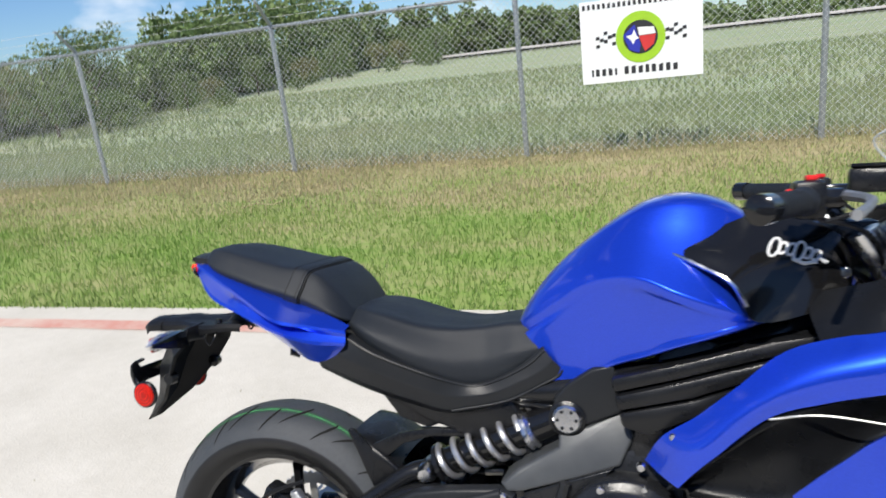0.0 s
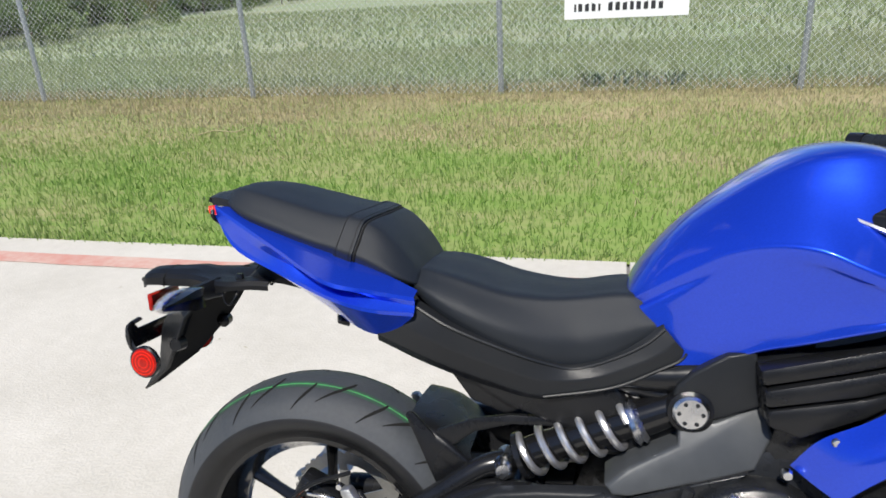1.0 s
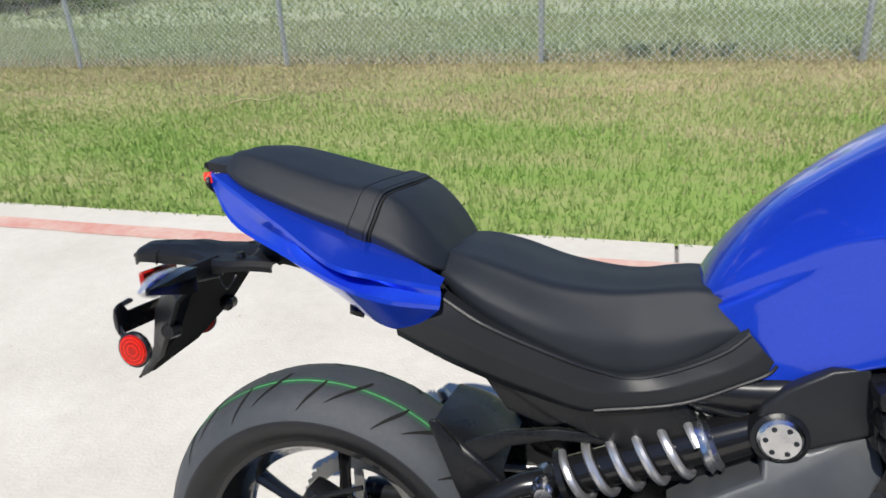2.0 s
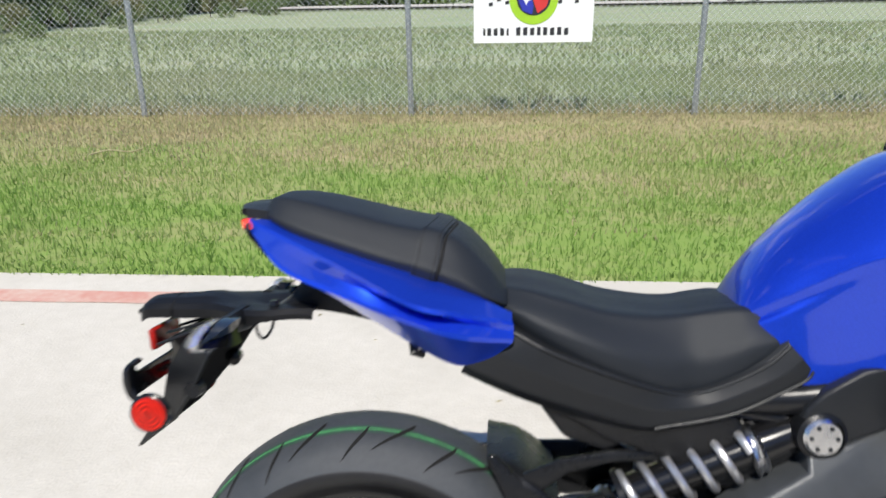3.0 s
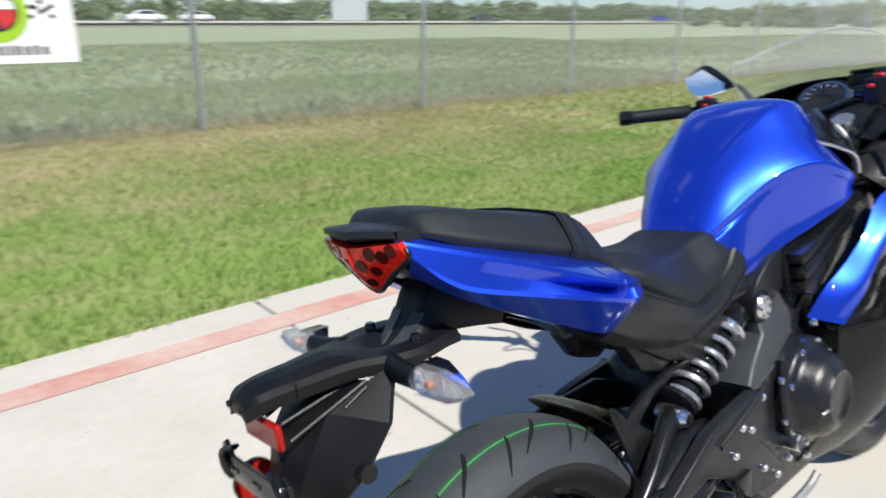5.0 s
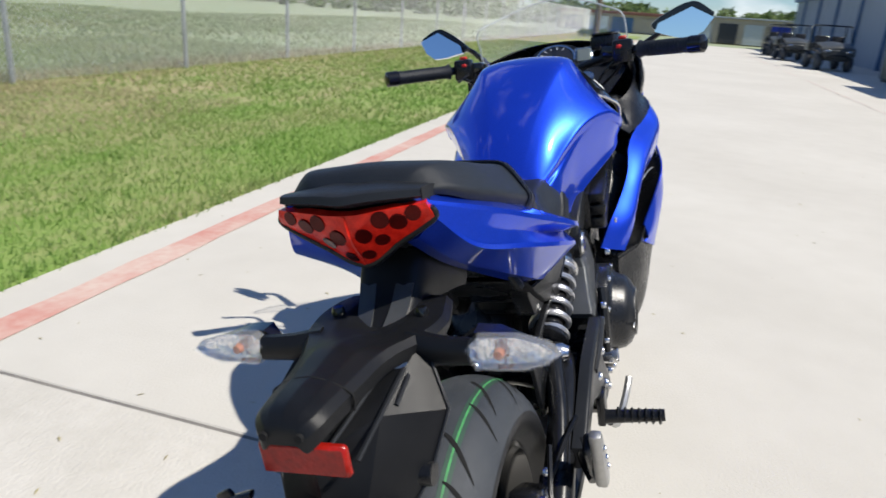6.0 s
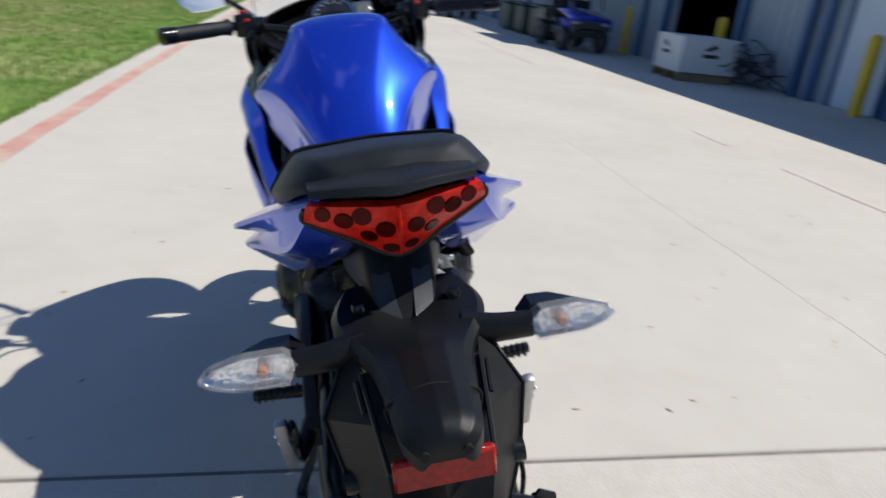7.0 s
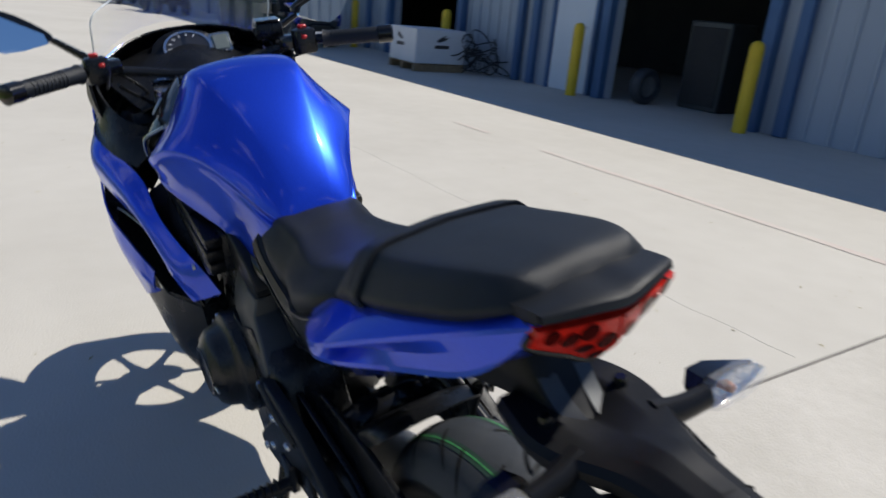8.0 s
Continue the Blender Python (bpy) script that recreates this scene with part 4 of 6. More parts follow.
def tread_pattern(r, w, count):
    """Curved grooves across the tread, as narrow dark channels laid into the surface."""
    verts, faces = [], []
    h = w / 2

    def on(ang, y):
        a = math.asin(max(-1, min(1, y / h * math.sin(1.25))))
        rr = r - 0.052 * (1 - math.cos(a)) / (1 - math.cos(1.25)) + 0.0008
        return (rr * math.cos(ang), y, rr * math.sin(ang))

    for i in range(count):
        for s in (-1, 1):
            a0 = 2 * math.pi * (i + (0.5 if s > 0 else 0.0)) / count
            for k0, k1, bend, wide in ((0.20, 0.80, 0.19, 0.0095), (0.40, 0.92, 0.12, 0.0070)):
                base = a0 + (math.pi / count if 0.3 < k0 < 0.7 else 0.5 * math.pi / count if k0 > 0.7 else 0)
                pts = []
                for u in np.linspace(0, 1, 9):
                    y = s * h * (k0 + (k1 - k0) * u)
                    pts.append((base + bend * (u ** 1.5), y, wide * math.sin(math.pi * min(0.97, 0.1 + u * 0.85)) + 0.0008))
                for (aa, ya, wa), (ab, yb, wb) in zip(pts, pts[1:]):
                    j = len(verts)
                    verts += [on(aa - wa / r / 2, ya), on(aa + wa / r / 2, ya), on(ab + wb / r / 2, yb), on(ab - wb / r / 2, yb)]
                    faces.append((j, j + 1, j + 2, j + 3))
    me = bpy.data.meshes.new("tread_pattern")
    me.from_pydata(verts, [], faces)
    return me


def shifted(me, at):
    me.transform(Matrix.Translation(at))
    return me


def wheel(name, at, r, w, rim, spokes, lines):
    section = tyre_profile(r, w, rim)
    tread = [q for q in section if q[0] > r - 0.071]
    tyre = part(name, lathe(tread, at, "y", 96), RUBBER, bike, "black sports tyre with curved tread grooves" if lines else "", sharp=70)
    tagged(part("tread_pattern", shifted(tread_pattern(r, w, 14), at), GROOVE, tyre, smooth=False), kind="stuff")
    if lines:
        def skin_at(y):
            a = math.asin(abs(y) / (w / 2) * math.sin(1.25))
            return r - 0.052 * (1 - math.cos(a)) / (1 - math.cos(1.25))

        for y in (-0.036, 0.036):
            for half, lift, tone in ((0.0065, 0.0003, DULLGREEN), (0.0014, 0.0006, GREEN)):
                band = lathe([(skin_at(y + d * half) + lift, y + d * half) for d in (-1, 0, 1)], at, "y", 120)
                part("green_line", band, tone, tyre, "thin green line round the new tread")
    for sd in (-1, 1):
        wall = sorted([q for q in section if q[0] < r - 0.050 and q[1] * sd > 0])
        part("sidewall", lathe([(a, b + sd * 0.0004) for a, b in wall], at, "y", 96), SIDEWALL, tyre, "dark smooth tyre sidewall", sharp=70)
    rw = w * 0.36
    lip = rim + 0.004
    part("rim", lathe([(lip, -rw), (lip, -rw + 0.008), (rim - 0.012, -rw + 0.012), (rim - 0.03, -rw * 0.3), (rim - 0.03, rw * 0.3), (rim - 0.012, rw - 0.012), (lip, rw - 0.008), (lip, rw),
                       (rim - 0.016, rw + 0.001), (rim - 0.022, rw - 0.01), (rim - 0.044, rw * 0.3), (rim - 0.044, -rw * 0.3), (rim - 0.022, -rw + 0.01), (rim - 0.016, -rw - 0.001)], at, "y", 80, closed=True), GLOSS, tyre, "gloss black cast rim")
    for i in range(spokes):
        a = 2 * math.pi * i / spokes + 0.47
        c, s = math.cos(a), math.sin(a)
        p0, p1 = 0.045, rim - 0.034
        pts = [(at[0] + c * q, at[1] + yy, at[2] + s * q) for q, yy in ((p0, 0.012), ((p0 + p1) / 2, 0.006), (p1, 0.0))]
        part("spoke", tube(pts, [0.021, 0.012, 0.016], 8, 8, flat=0.75), GLOSS, tyre)
    part("hub", lathe([(0.0, -0.075), (0.034, -0.075), (0.05, -0.05), (0.05, 0.05), (0.034, 0.075), (0.0, 0.075)], at, "y", 28), FRAME, tyre)
    return tyre


rear = wheel("rear_wheel", R_AXLE, 0.311, 0.166, 0.222, 6, True)
front = wheel("front_wheel", F_AXLE, 0.300, 0.120, 0.219, 6, False)


def toothed_ring(at, y, inner, outer, n, depth, arms=0):
    """A thin flat ring whose rim swings in and out n times, with arms to the hub if wanted."""
    bm = bmesh.new()
    m = n * 6
    loops = []
    for face_y, rim in ((-0.0025, False), (-0.0025, True), (0.0025, True), (0.0025, False)):
        loop = []
        for k in range(m):
            a = 2 * math.pi * k / m
            q = outer + depth * max(-0.6, min(0.6, math.sin(a * n))) if rim else inner
            loop.append(bm.verts.new((at[0] + q * math.cos(a), at[1] + y + face_y, at[2] + q * math.sin(a))))
        loops.append(loop)
    for a, b in zip(loops, loops[1:] + loops[:1]):
        for k in range(m):
            bm.faces.new((a[k], a[(k + 1) % m], b[(k + 1) % m], b[k]))
    for i in range(arms):
        w = 2 * math.pi * i / arms + 0.4
        ends = []
        for q, half in ((0.03, 0.011), (inner + 0.002, 0.008)):
            for side in (-1, 1):
                for face_y in (-0.002, 0.002):
                    ends.append(bm.verts.new((at[0] + q * math.cos(w) - side * half * math.sin(w), at[1] + y + face_y, at[2] + q * math.sin(w) + side * half * math.cos(w))))
        a0, a1, b0, b1, c0, c1, d0, d1 = ends
        for f in ((a0, b0, d0, c0), (a1, c1, d1, b1), (a0, c0, c1, a1), (b0, b1, d1, d0), (c0, d0, d1, c1)):
            bm.faces.new(f)
    bmesh.ops.recalc_face_normals(bm, faces=bm.faces)
    return bm


disc = part("brake_disc", toothed_ring(R_AXLE, -0.076, 0.070, 0.108, 12, 0.004, 6), BRAKEDISC, rear, "drilled petal-edged steel brake disc", sharp=30)
for ring, n, r0 in ((0.081, 24, 0.0032), (0.094, 24, 0.0032)):
    for i in range(n):
        a = 2 * math.pi * (i + (0.5 if ring > 0.09 else 0.0)) / n
        part("disc_hole", lathe([(0.0, -0.0790), (r0, -0.0790), (r0, -0.0770)], (R_AXLE[0] + ring * math.cos(a), R_AXLE[1], R_AXLE[2] + ring * math.sin(a)), "y", 8), GROOVE, disc)
part("disc_carrier", lathe([(0.03, -0.073), (0.060, -0.075), (0.060, -0.072), (0.03, -0.068)], R_AXLE, "y", 30, closed=True), FRAME, rear)
part("sprocket", toothed_ring(R_AXLE, 0.088, 0.088, 0.114, 42, 0.004, 5), CAST, rear, "pale toothed rear sprocket", sharp=30)
part("axle_nut", lathe([(0.0, -0.165), (0.014, -0.165), (0.016, -0.150), (0.0, -0.150)], R_AXLE, "y", 6), STEEL, rear)
cal = part("rear_caliper", box(0.085, 0.045, 0.055, (0.075, -0.105, 0.395), 0.010, (0, 25, 0), seg=2), FRAME, bike, "black brake caliper with an orange mark")
part("caliper_mark", box(0.022, 0.004, 0.014, (0.055, -0.130, 0.388), 0.002, (0, 25, 0)), ORANGE, cal)
part("caliper_pin", tube([(0.06, -0.09, 0.42), (0.06, -0.135, 0.42)], 0.006, 8), STEEL, cal)
for x, z, r in ((0.022, 0.350, 0.008), (0.045, 0.372, 0.006), (0.005, 0.335, 0.007), (0.118, 0.425, 0.007), (0.100, 0.360, 0.006)):
    part("caliper_bolt", bolt_head((x, -0.122, z), r, 0.008, -1), STEEL, cal)
part("caliper_fin", box(0.05, 0.006, 0.006, (0.085, -0.129, 0.405), 0.001, (0, 4, 0)), STEEL, cal)
part("caliper_fin", box(0.05, 0.006, 0.006, (0.085, -0.129, 0.392), 0.001, (0, 4, 0)), STEEL, cal)
cal.location = (-0.085, 0.0, 0.045)
part("sensor_ring", lathe([(0.044, -0.084), (0.051, -0.085), (0.051, -0.082), (0.044, -0.081)], R_AXLE, "y", 40, closed=True), CAST, rear)
part("sensor_wire", tube([(0.0, -0.125, 0.345), (0.03, -0.145, 0.395), (0.075, -0.14, 0.432), (0.14, -0.13, 0.455)], 0.004, 6, 18), PLASTIC, cal)
part("caliper_bracket", plate([(0.0, 0.28), (0.05, 0.30), (0.115, 0.37), (0.10, 0.42), (0.03, 0.36), (-0.01, 0.34)], -0.115, -0.10, 0.003), FRAME, bike)
part("brake_hose", tube([(0.09, -0.12, 0.42), (0.15, -0.14, 0.46), (0.24, -0.15, 0.455), (0.34, -0.14, 0.40), (0.42, -0.16, 0.36)], 0.0045, 8, 26), PLASTIC, bike)

# swing arm: two tubes a side with a web between them
arm = bp("swing_arm", tube([(-0.055, -0.125, 0.318), (0.02, -0.128, 0.335), (0.14, -0.126, 0.405), (0.235, -0.122, 0.455), (0.30, -0.118, 0.475), (0.38, -0.11, 0.46), (0.46, -0.10, 0.42)], [0.020, 0.027, 0.026, 0.026, 0.027, 0.028, 0.03], 14, 40), FRAME, label="black tubular swing arm")
bp("swing_arm_tube", tube([(0.06, -0.128, 0.318), (0.20, -0.138, 0.372), (0.33, -0.13, 0.405), (0.46, -0.10, 0.40)], [0.022, 0.024, 0.024, 0.028], 12, 24), FRAME, arm)
bp("swing_arm_shock_tube", tube([(0.105, -0.128, 0.403), (0.190, -0.120, 0.462), (0.262, -0.104, 0.511), (0.30, -0.094, 0.519)], [0.017, 0.017, 0.018, 0.022], 12, 16), FRAME, arm)
bp("swing_arm_left", tube([(-0.055, 0.125, 0.318), (0.02, 0.125, 0.322), (0.2, 0.13, 0.36), (0.46, 0.10, 0.41)], [0.022, 0.027, 0.03, 0.032], 14, 28), FRAME, arm)
bp("cross_tube", tube([(0.34, -0.13, 0.44), (0.33, 0.0, 0.47), (0.34, 0.12, 0.42)], 0.03, 12, 14), FRAME, arm)
bp("axle_block", box(0.10, 0.024, 0.05, (-0.015, -0.142, 0.308), 0.008), FRAME, arm)
bp("chain_guard", plate([(-0.04, 0.41), (0.00, 0.46), (0.08, 0.515), (0.18, 0.530), (0.34, 0.535), (0.43, 0.50), (0.42, 0.45), (0.20, 0.41), (0.0, 0.375)], 0.092, 0.104, 0.004), PLASTIC, arm)
part("chain", tube([(0.0, 0.088, 0.42), (0.44, 0.088, 0.46), (0.46, 0.088, 0.43), (0.44, 0.088, 0.39), (0.0, 0.088, 0.204)], 0.008, 6), CAST, bike)

# rear hugger over the tyre
hug = [[(0.222, -0.088, 0.450), (0.192, -0.096, 0.515), (0.140, -0.088, 0.566), (0.134, -0.04, 0.576), (0.134, 0.04, 0.576), (0.140, 0.088, 0.566), (0.192, 0.096, 0.515), (0.222, 0.088, 0.450)] for q in (0, 1)]
hug[1] = [(x + 0.105, y * 0.98, z - 0.052) for x, y, z in hug[0]]
hug.insert(1, [(x + 0.05, y * 1.02, z - 0.012) for x, y, z in hug[0]])
hugger = bp("hugger", skin(hug, 14, 26, thick=0.003), PLASTIC, label="black plastic hugger over the rear tyre")
bp("hugger_lobe", plate([(0.133, 0.586), (0.140, 0.592), (0.148, 0.590), (0.164, 0.574), (0.186, 0.550), (0.208, 0.520), (0.222, 0.488), (0.228, 0.463), (0.220, 0.443), (0.194, 0.450), (0.174, 0.493), (0.154, 0.540)], -0.088, -0.096, 0.003), PLASTIC, hugger)
bp("hugger_arm", plate([(0.185, 0.560), (0.24, 0.585), (0.31, 0.600), (0.40, 0.602), (0.40, 0.588), (0.31, 0.584), (0.25, 0.565), (0.20, 0.525)], -0.090, -0.080, 0.002), PLASTIC, hugger)

# shock absorber
S0, S1 = Vector((0.303, -0.084, 0.519)), Vector((0.576, -0.084, 0.645))
along = (S1 - S0).normalized()
shock = bp("shock_absorber", tube([S0 + along * d for d in (0.01, 0.030, 0.036, 0.235)], [0.012, 0.014, 0.0265, 0.0265], 16), GLOSS, label="black shock absorber with a grey coil spring")
n1 = along.cross(Vector((0, 1, 0))).normalized()
n2 = along.cross(n1).normalized()
coil = [S0 + along * (0.035 + 0.175 * u) + (n1 * math.cos(u * 2 * math.pi * 5.2) + n2 * math.sin(u * 2 * math.pi * 5.2)) * 0.0340 for u in np.linspace(0, 1, 120)]
bp("coil_spring", tube(coil, 0.0062, 8), SPRING, shock, "light grey coil spring")
bp("preload_collar", tube([S0 + along * d for d in (0.208, 0.212, 0.219, 0.223, 0.229)], [0.034, 0.040, 0.036, 0.040, 0.034], 18), STEEL, shock)
bp("lower_seat", tube([S0 + along * d for d in (0.024, 0.033)], 0.039, 18), FRAME, shock)
bp("shock_body", tube([S0 + along * d for d in (0.226, 0.29)], [0.031, 0.027], 16), GLOSS, shock)
bp("lower_bolt", lathe([(0.0, -0.127), (0.012, -0.127), (0.015, -0.120), (0.020, -0.114), (0.020, -0.07)], (S0.x, 0, S0.z), "y", 20), STEEL, shock)
cap = bp("frame_cap", lathe([(0.0, -0.131), (0.022, -0.131), (0.0265, -0.126), (0.0265, -0.10)], (S1.x, 0, S1.z), "y", 28), STEEL, label="bright round machined cap on the frame")
bp("cap_ring", lathe([(0.0267, -0.127), (0.0325, -0.124), (0.034, -0.10)], (S1.x, 0, S1.z), "y", 28), PLASTIC, cap)
for i in range(6):
    a = i * math.pi / 3
    bp("cap_hole", lathe([(0.0, -0.1316), (0.0032, -0.1316), (0.0032, -0.129)], (S1.x + 0.0165 * math.cos(a), 0, S1.z + 0.0165 * math.sin(a)), "y", 8), SATIN, cap)

# frame, side plates and engine
for s in (-1, 1):
    bp("frame_tube", tube([(0.33, s * 0.070, 0.680), (0.46, s * 0.080, 0.680), (0.58, s * 0.090, 0.690), (0.75, s * 0.105, 0.735), (0.92, s * 0.10, 0.80), (1.02, s * 0.05, 0.86)], [0.016, 0.021, 0.026, 0.026, 0.025, 0.03], 12, 36), FRAME, label="black tubular steel frame" if s < 0 else "")
    bp("subframe_tube", tube([(0.56, s * 0.085, 0.65), (0.36, s * 0.080, 0.69), (0.10, s * 0.085, 0.775), (-0.12, s * 0.05, 0.85)], 0.012, 10, 20), FRAME)
    # sunlit wedge gets the lighter grey, the less lit spar the darker one
    wedge = [(0.560, 0.630), (0.610, 0.632), (0.676, 0.663), (0.688, 0.618), (0.666, 0.572), (0.594, 0.548), (0.495, 0.519), (0.469, 0.517), (0.458, 0.531), (0.491, 0.558), (0.560, 0.596)]
    pv = bp("frame_cover", leaning_plate(wedge, lambda x, z: s * (0.122 + (0.625 - z) * 0.33), s * 0.08), LITGREY, label="satin grey frame cover, painted lighter as its sunlit part" if s < 0 else "")
    spar = [(0.548, 0.650), (0.555, 0.683), (0.575, 0.705), (0.621, 0.737), (0.658, 0.745), (0.668, 0.700), (0.678, 0.664), (0.612, 0.634), (0.560, 0.632)]
    bp("cover_spar", leaning_plate(spar, lambda x, z: s * (0.118 + (z - 0.62) * 0.08), s * 0.08), SATIN, pv, "upper part of the frame cover, painted darker as its less lit part")
    rc = bp("side_panel", plate([(0.655, 0.734), (0.760, 0.761), (0.900, 0.801), (1.010, 0.821), (1.020, 0.786), (1.000, 0.721), (0.880, 0.726), (0.790, 0.671), (0.710, 0.634), (0.668, 0.650)], s * 0.070, s * 0.138, 0.008), PLASTIC, label="black ribbed panel under the tank" if s < 0 else "")
    for strip, y1 in (([(0.655, 0.732), (0.760, 0.760), (0.900, 0.800), (1.000, 0.818), (1.000, 0.798), (0.890, 0.772), (0.760, 0.734), (0.660, 0.708)], 0.184), ([(0.661, 0.704), (0.760, 0.730), (0.880, 0.765), (0.930, 0.776), (0.900, 0.748), (0.780, 0.704), (0.666, 0.678)], 0.186), ([(0.667, 0.674), (0.780, 0.700), (0.875, 0.734), (0.790, 0.674), (0.712, 0.637), (0.672, 0.650)], 0.182)):
        bp("panel_rib", plate(strip, s * 0.130, s * (y1 - 0.016), 0.007), PLASTIC, rc)
    hanger = [(0.140, 0.428), (0.220, 0.468), (0.297, 0.506), (0.360, 0.517), (0.454, 0.526), (0.484, 0.515), (0.486, 0.500), (0.452, 0.479), (0.452, 0.442), (0.510, 0.390), (0.554, 0.348), (0.556, 0.327), (0.491, 0.325), (0.406, 0.340), (0.356, 0.402), (0.281, 0.434), (0.236, 0.426), (0.144, 0.388)]
    lp_ = bp("pivot_plate", leaning_plate(hanger, lambda x, z: s * 0.169, s * 0.146, 0.007), SATIN, label="black cast foot peg hanger with bolts" if s < 0 else "")
    bp("hanger_rib", tube([(0.322, s * 0.166, 0.474), (0.392, s * 0.168, 0.497), (0.461, s * 0.166, 0.517)], [0.007, 0.009, 0.010], 10, 12), SATIN, lp_)
    bp("hanger_recess", plate([(0.300, 0.486), (0.323, 0.495), (0.362, 0.495), (0.326, 0.478)], s * 0.1685, s * 0.1705, 0.001), GROOVE, lp_)
    bp("case_plate", leaning_plate([(0.497, 0.515), (0.655, 0.572), (0.600, 0.502), (0.578, 0.433), (0.571, 0.351), (0.558, 0.345), (0.461, 0.436), (0.456, 0.471), (0.499, 0.490)], lambda x, z: s * 0.150, s * 0.10), ENGINE, lp_)
    for x, z in ((0.465, 0.514), (0.391, 0.483), (0.365, 0.442), (0.422, 0.468), (0.462, 0.379), (0.513, 0.345)):
        bp("bolt", bolt_head((x, s * 0.168, z), 0.0085, 0.007, s), STEEL, lp_)
eng = bp("engine_block", box(0.34, 0.26, 0.30, (0.74, 0, 0.46), 0.03, (0, -8, 0), seg=2), ENGINE, label="dark grey engine with round clutch cover")
bp("cylinder_block", box(0.20, 0.25, 0.26, (0.80, 0, 0.66), 0.02, (0, 18, 0), seg=2), ENGINE, eng)
for s in (-1, 1):
    cover = bp("engine_cover", lathe([(0.0, s * 0.220), (0.042, s * 0.220), (0.047, s * 0.224), (0.053, s * 0.224), (0.056, s * 0.219), (0.070, s * 0.213), (0.082, s * 0.200), (0.088, s * 0.180), (0.096, s * 0.172), (0.104, s * 0.170), (0.109, s * 0.164), (0.110, s * 0.12)], (0.672, 0, 0.452), "y", 48), ENGINE, eng, "round dark engine cover")
    bp("cover_rib", box(0.042, 0.005, 0.006, (0.612, s * 0.221, 0.444), 0.002, (0, 3, 0)), CAST, cover)
    for i in range(6):
        a = i * 1.8 * math.pi / 9 - 1.9
        bp("cover_bolt", bolt_head((0.672 + 0.102 * math.cos(a), s * 0.166, 0.452 + 0.102 * math.sin(a)), 0.006, 0.007, s), STEEL, cover)
bp("oil_window", lathe([(0.0, -0.180), (0.0145, -0.182), (0.0155, -0.187), (0.018, -0.185), (0.018, -0.15)], (0.580, 0, 0.384), "y", 24), STEEL, eng)
bp("oil_glass", lathe([(0.0, -0.187), (0.008, -0.186), (0.0145, -0.184), (0.0145, -0.18)], (0.580, 0, 0.384), "y", 20), GLOSS, eng)
for x, z, y in ((0.558, 0.511, 0.160), (0.585, 0.490, 0.165), (0.564, 0.451, 0.162), (0.561, 0.429, 0.162), (0.634, 0.542, 0.165), (0.70, 0.585, 0.160), (0.560, 0.358, 0.165), (0.64, 0.330, 0.165)):
    bp("engine_bolt", bolt_head((x, -y, z), 0.008, 0.010, -1), STEEL, eng)
bp("engine_rib", tube([(0.575, -0.160, 0.545), (0.56, -0.165, 0.48), (0.575, -0.165, 0.40), (0.61, -0.162, 0.345)], 0.010, 8, 16), ENGINE, eng)
bp("sump", box(0.34, 0.22, 0.12, (0.70, 0, 0.26), 0.03), ENGINE, eng)
muf = bp("muffler", tube([(0.20, -0.05, 0.265), (0.30, -0.06, 0.262), (0.44, -0.05, 0.235), (0.56, -0.03, 0.215)], [0.055, 0.072, 0.075, 0.06], 18, 20, flat=0.85), MUFFLER, label="short brushed steel muffler under the engine")
bp("muffler_tip", tube([(0.205, -0.09, 0.262), (0.185, -0.125, 0.255)], [0.028, 0.026], 14), GLOSS, muf)
bp("exhaust_pipe", tube([(0.55, -0.03, 0.22), (0.78, -0.03, 0.21), (0.98, -0.06, 0.30), (1.0, -0.06, 0.50), (0.92, -0.06, 0.60)], 0.022, 12, 26), STEEL, muf)

# three black fills added on the left only, to deepen the shade there
bp("left_fill_block", plate([(0.44, 0.30), (0.40, 0.42), (0.44, 0.54), (0.56, 0.58), (0.66, 0.55), (0.68, 0.40), (0.62, 0.28)], 0.02, 0.150, 0.02), ENGINE, eng, "black block added to darken the shaded left side")
bp("swing_arm_fill", plate([(0.02, 0.31), (0.06, 0.36), (0.20, 0.46), (0.42, 0.50), (0.46, 0.40), (0.30, 0.36), (0.12, 0.30)], 0.108, 0.122, 0.005), FRAME, arm)
bp("left_fill_plate", plate([(0.30, 0.34), (0.33, 0.47), (0.42, 0.52), (0.48, 0.46), (0.44, 0.33)], 0.150, 0.160, 0.004), FRAME, label="black plate added to darken the shaded left side")
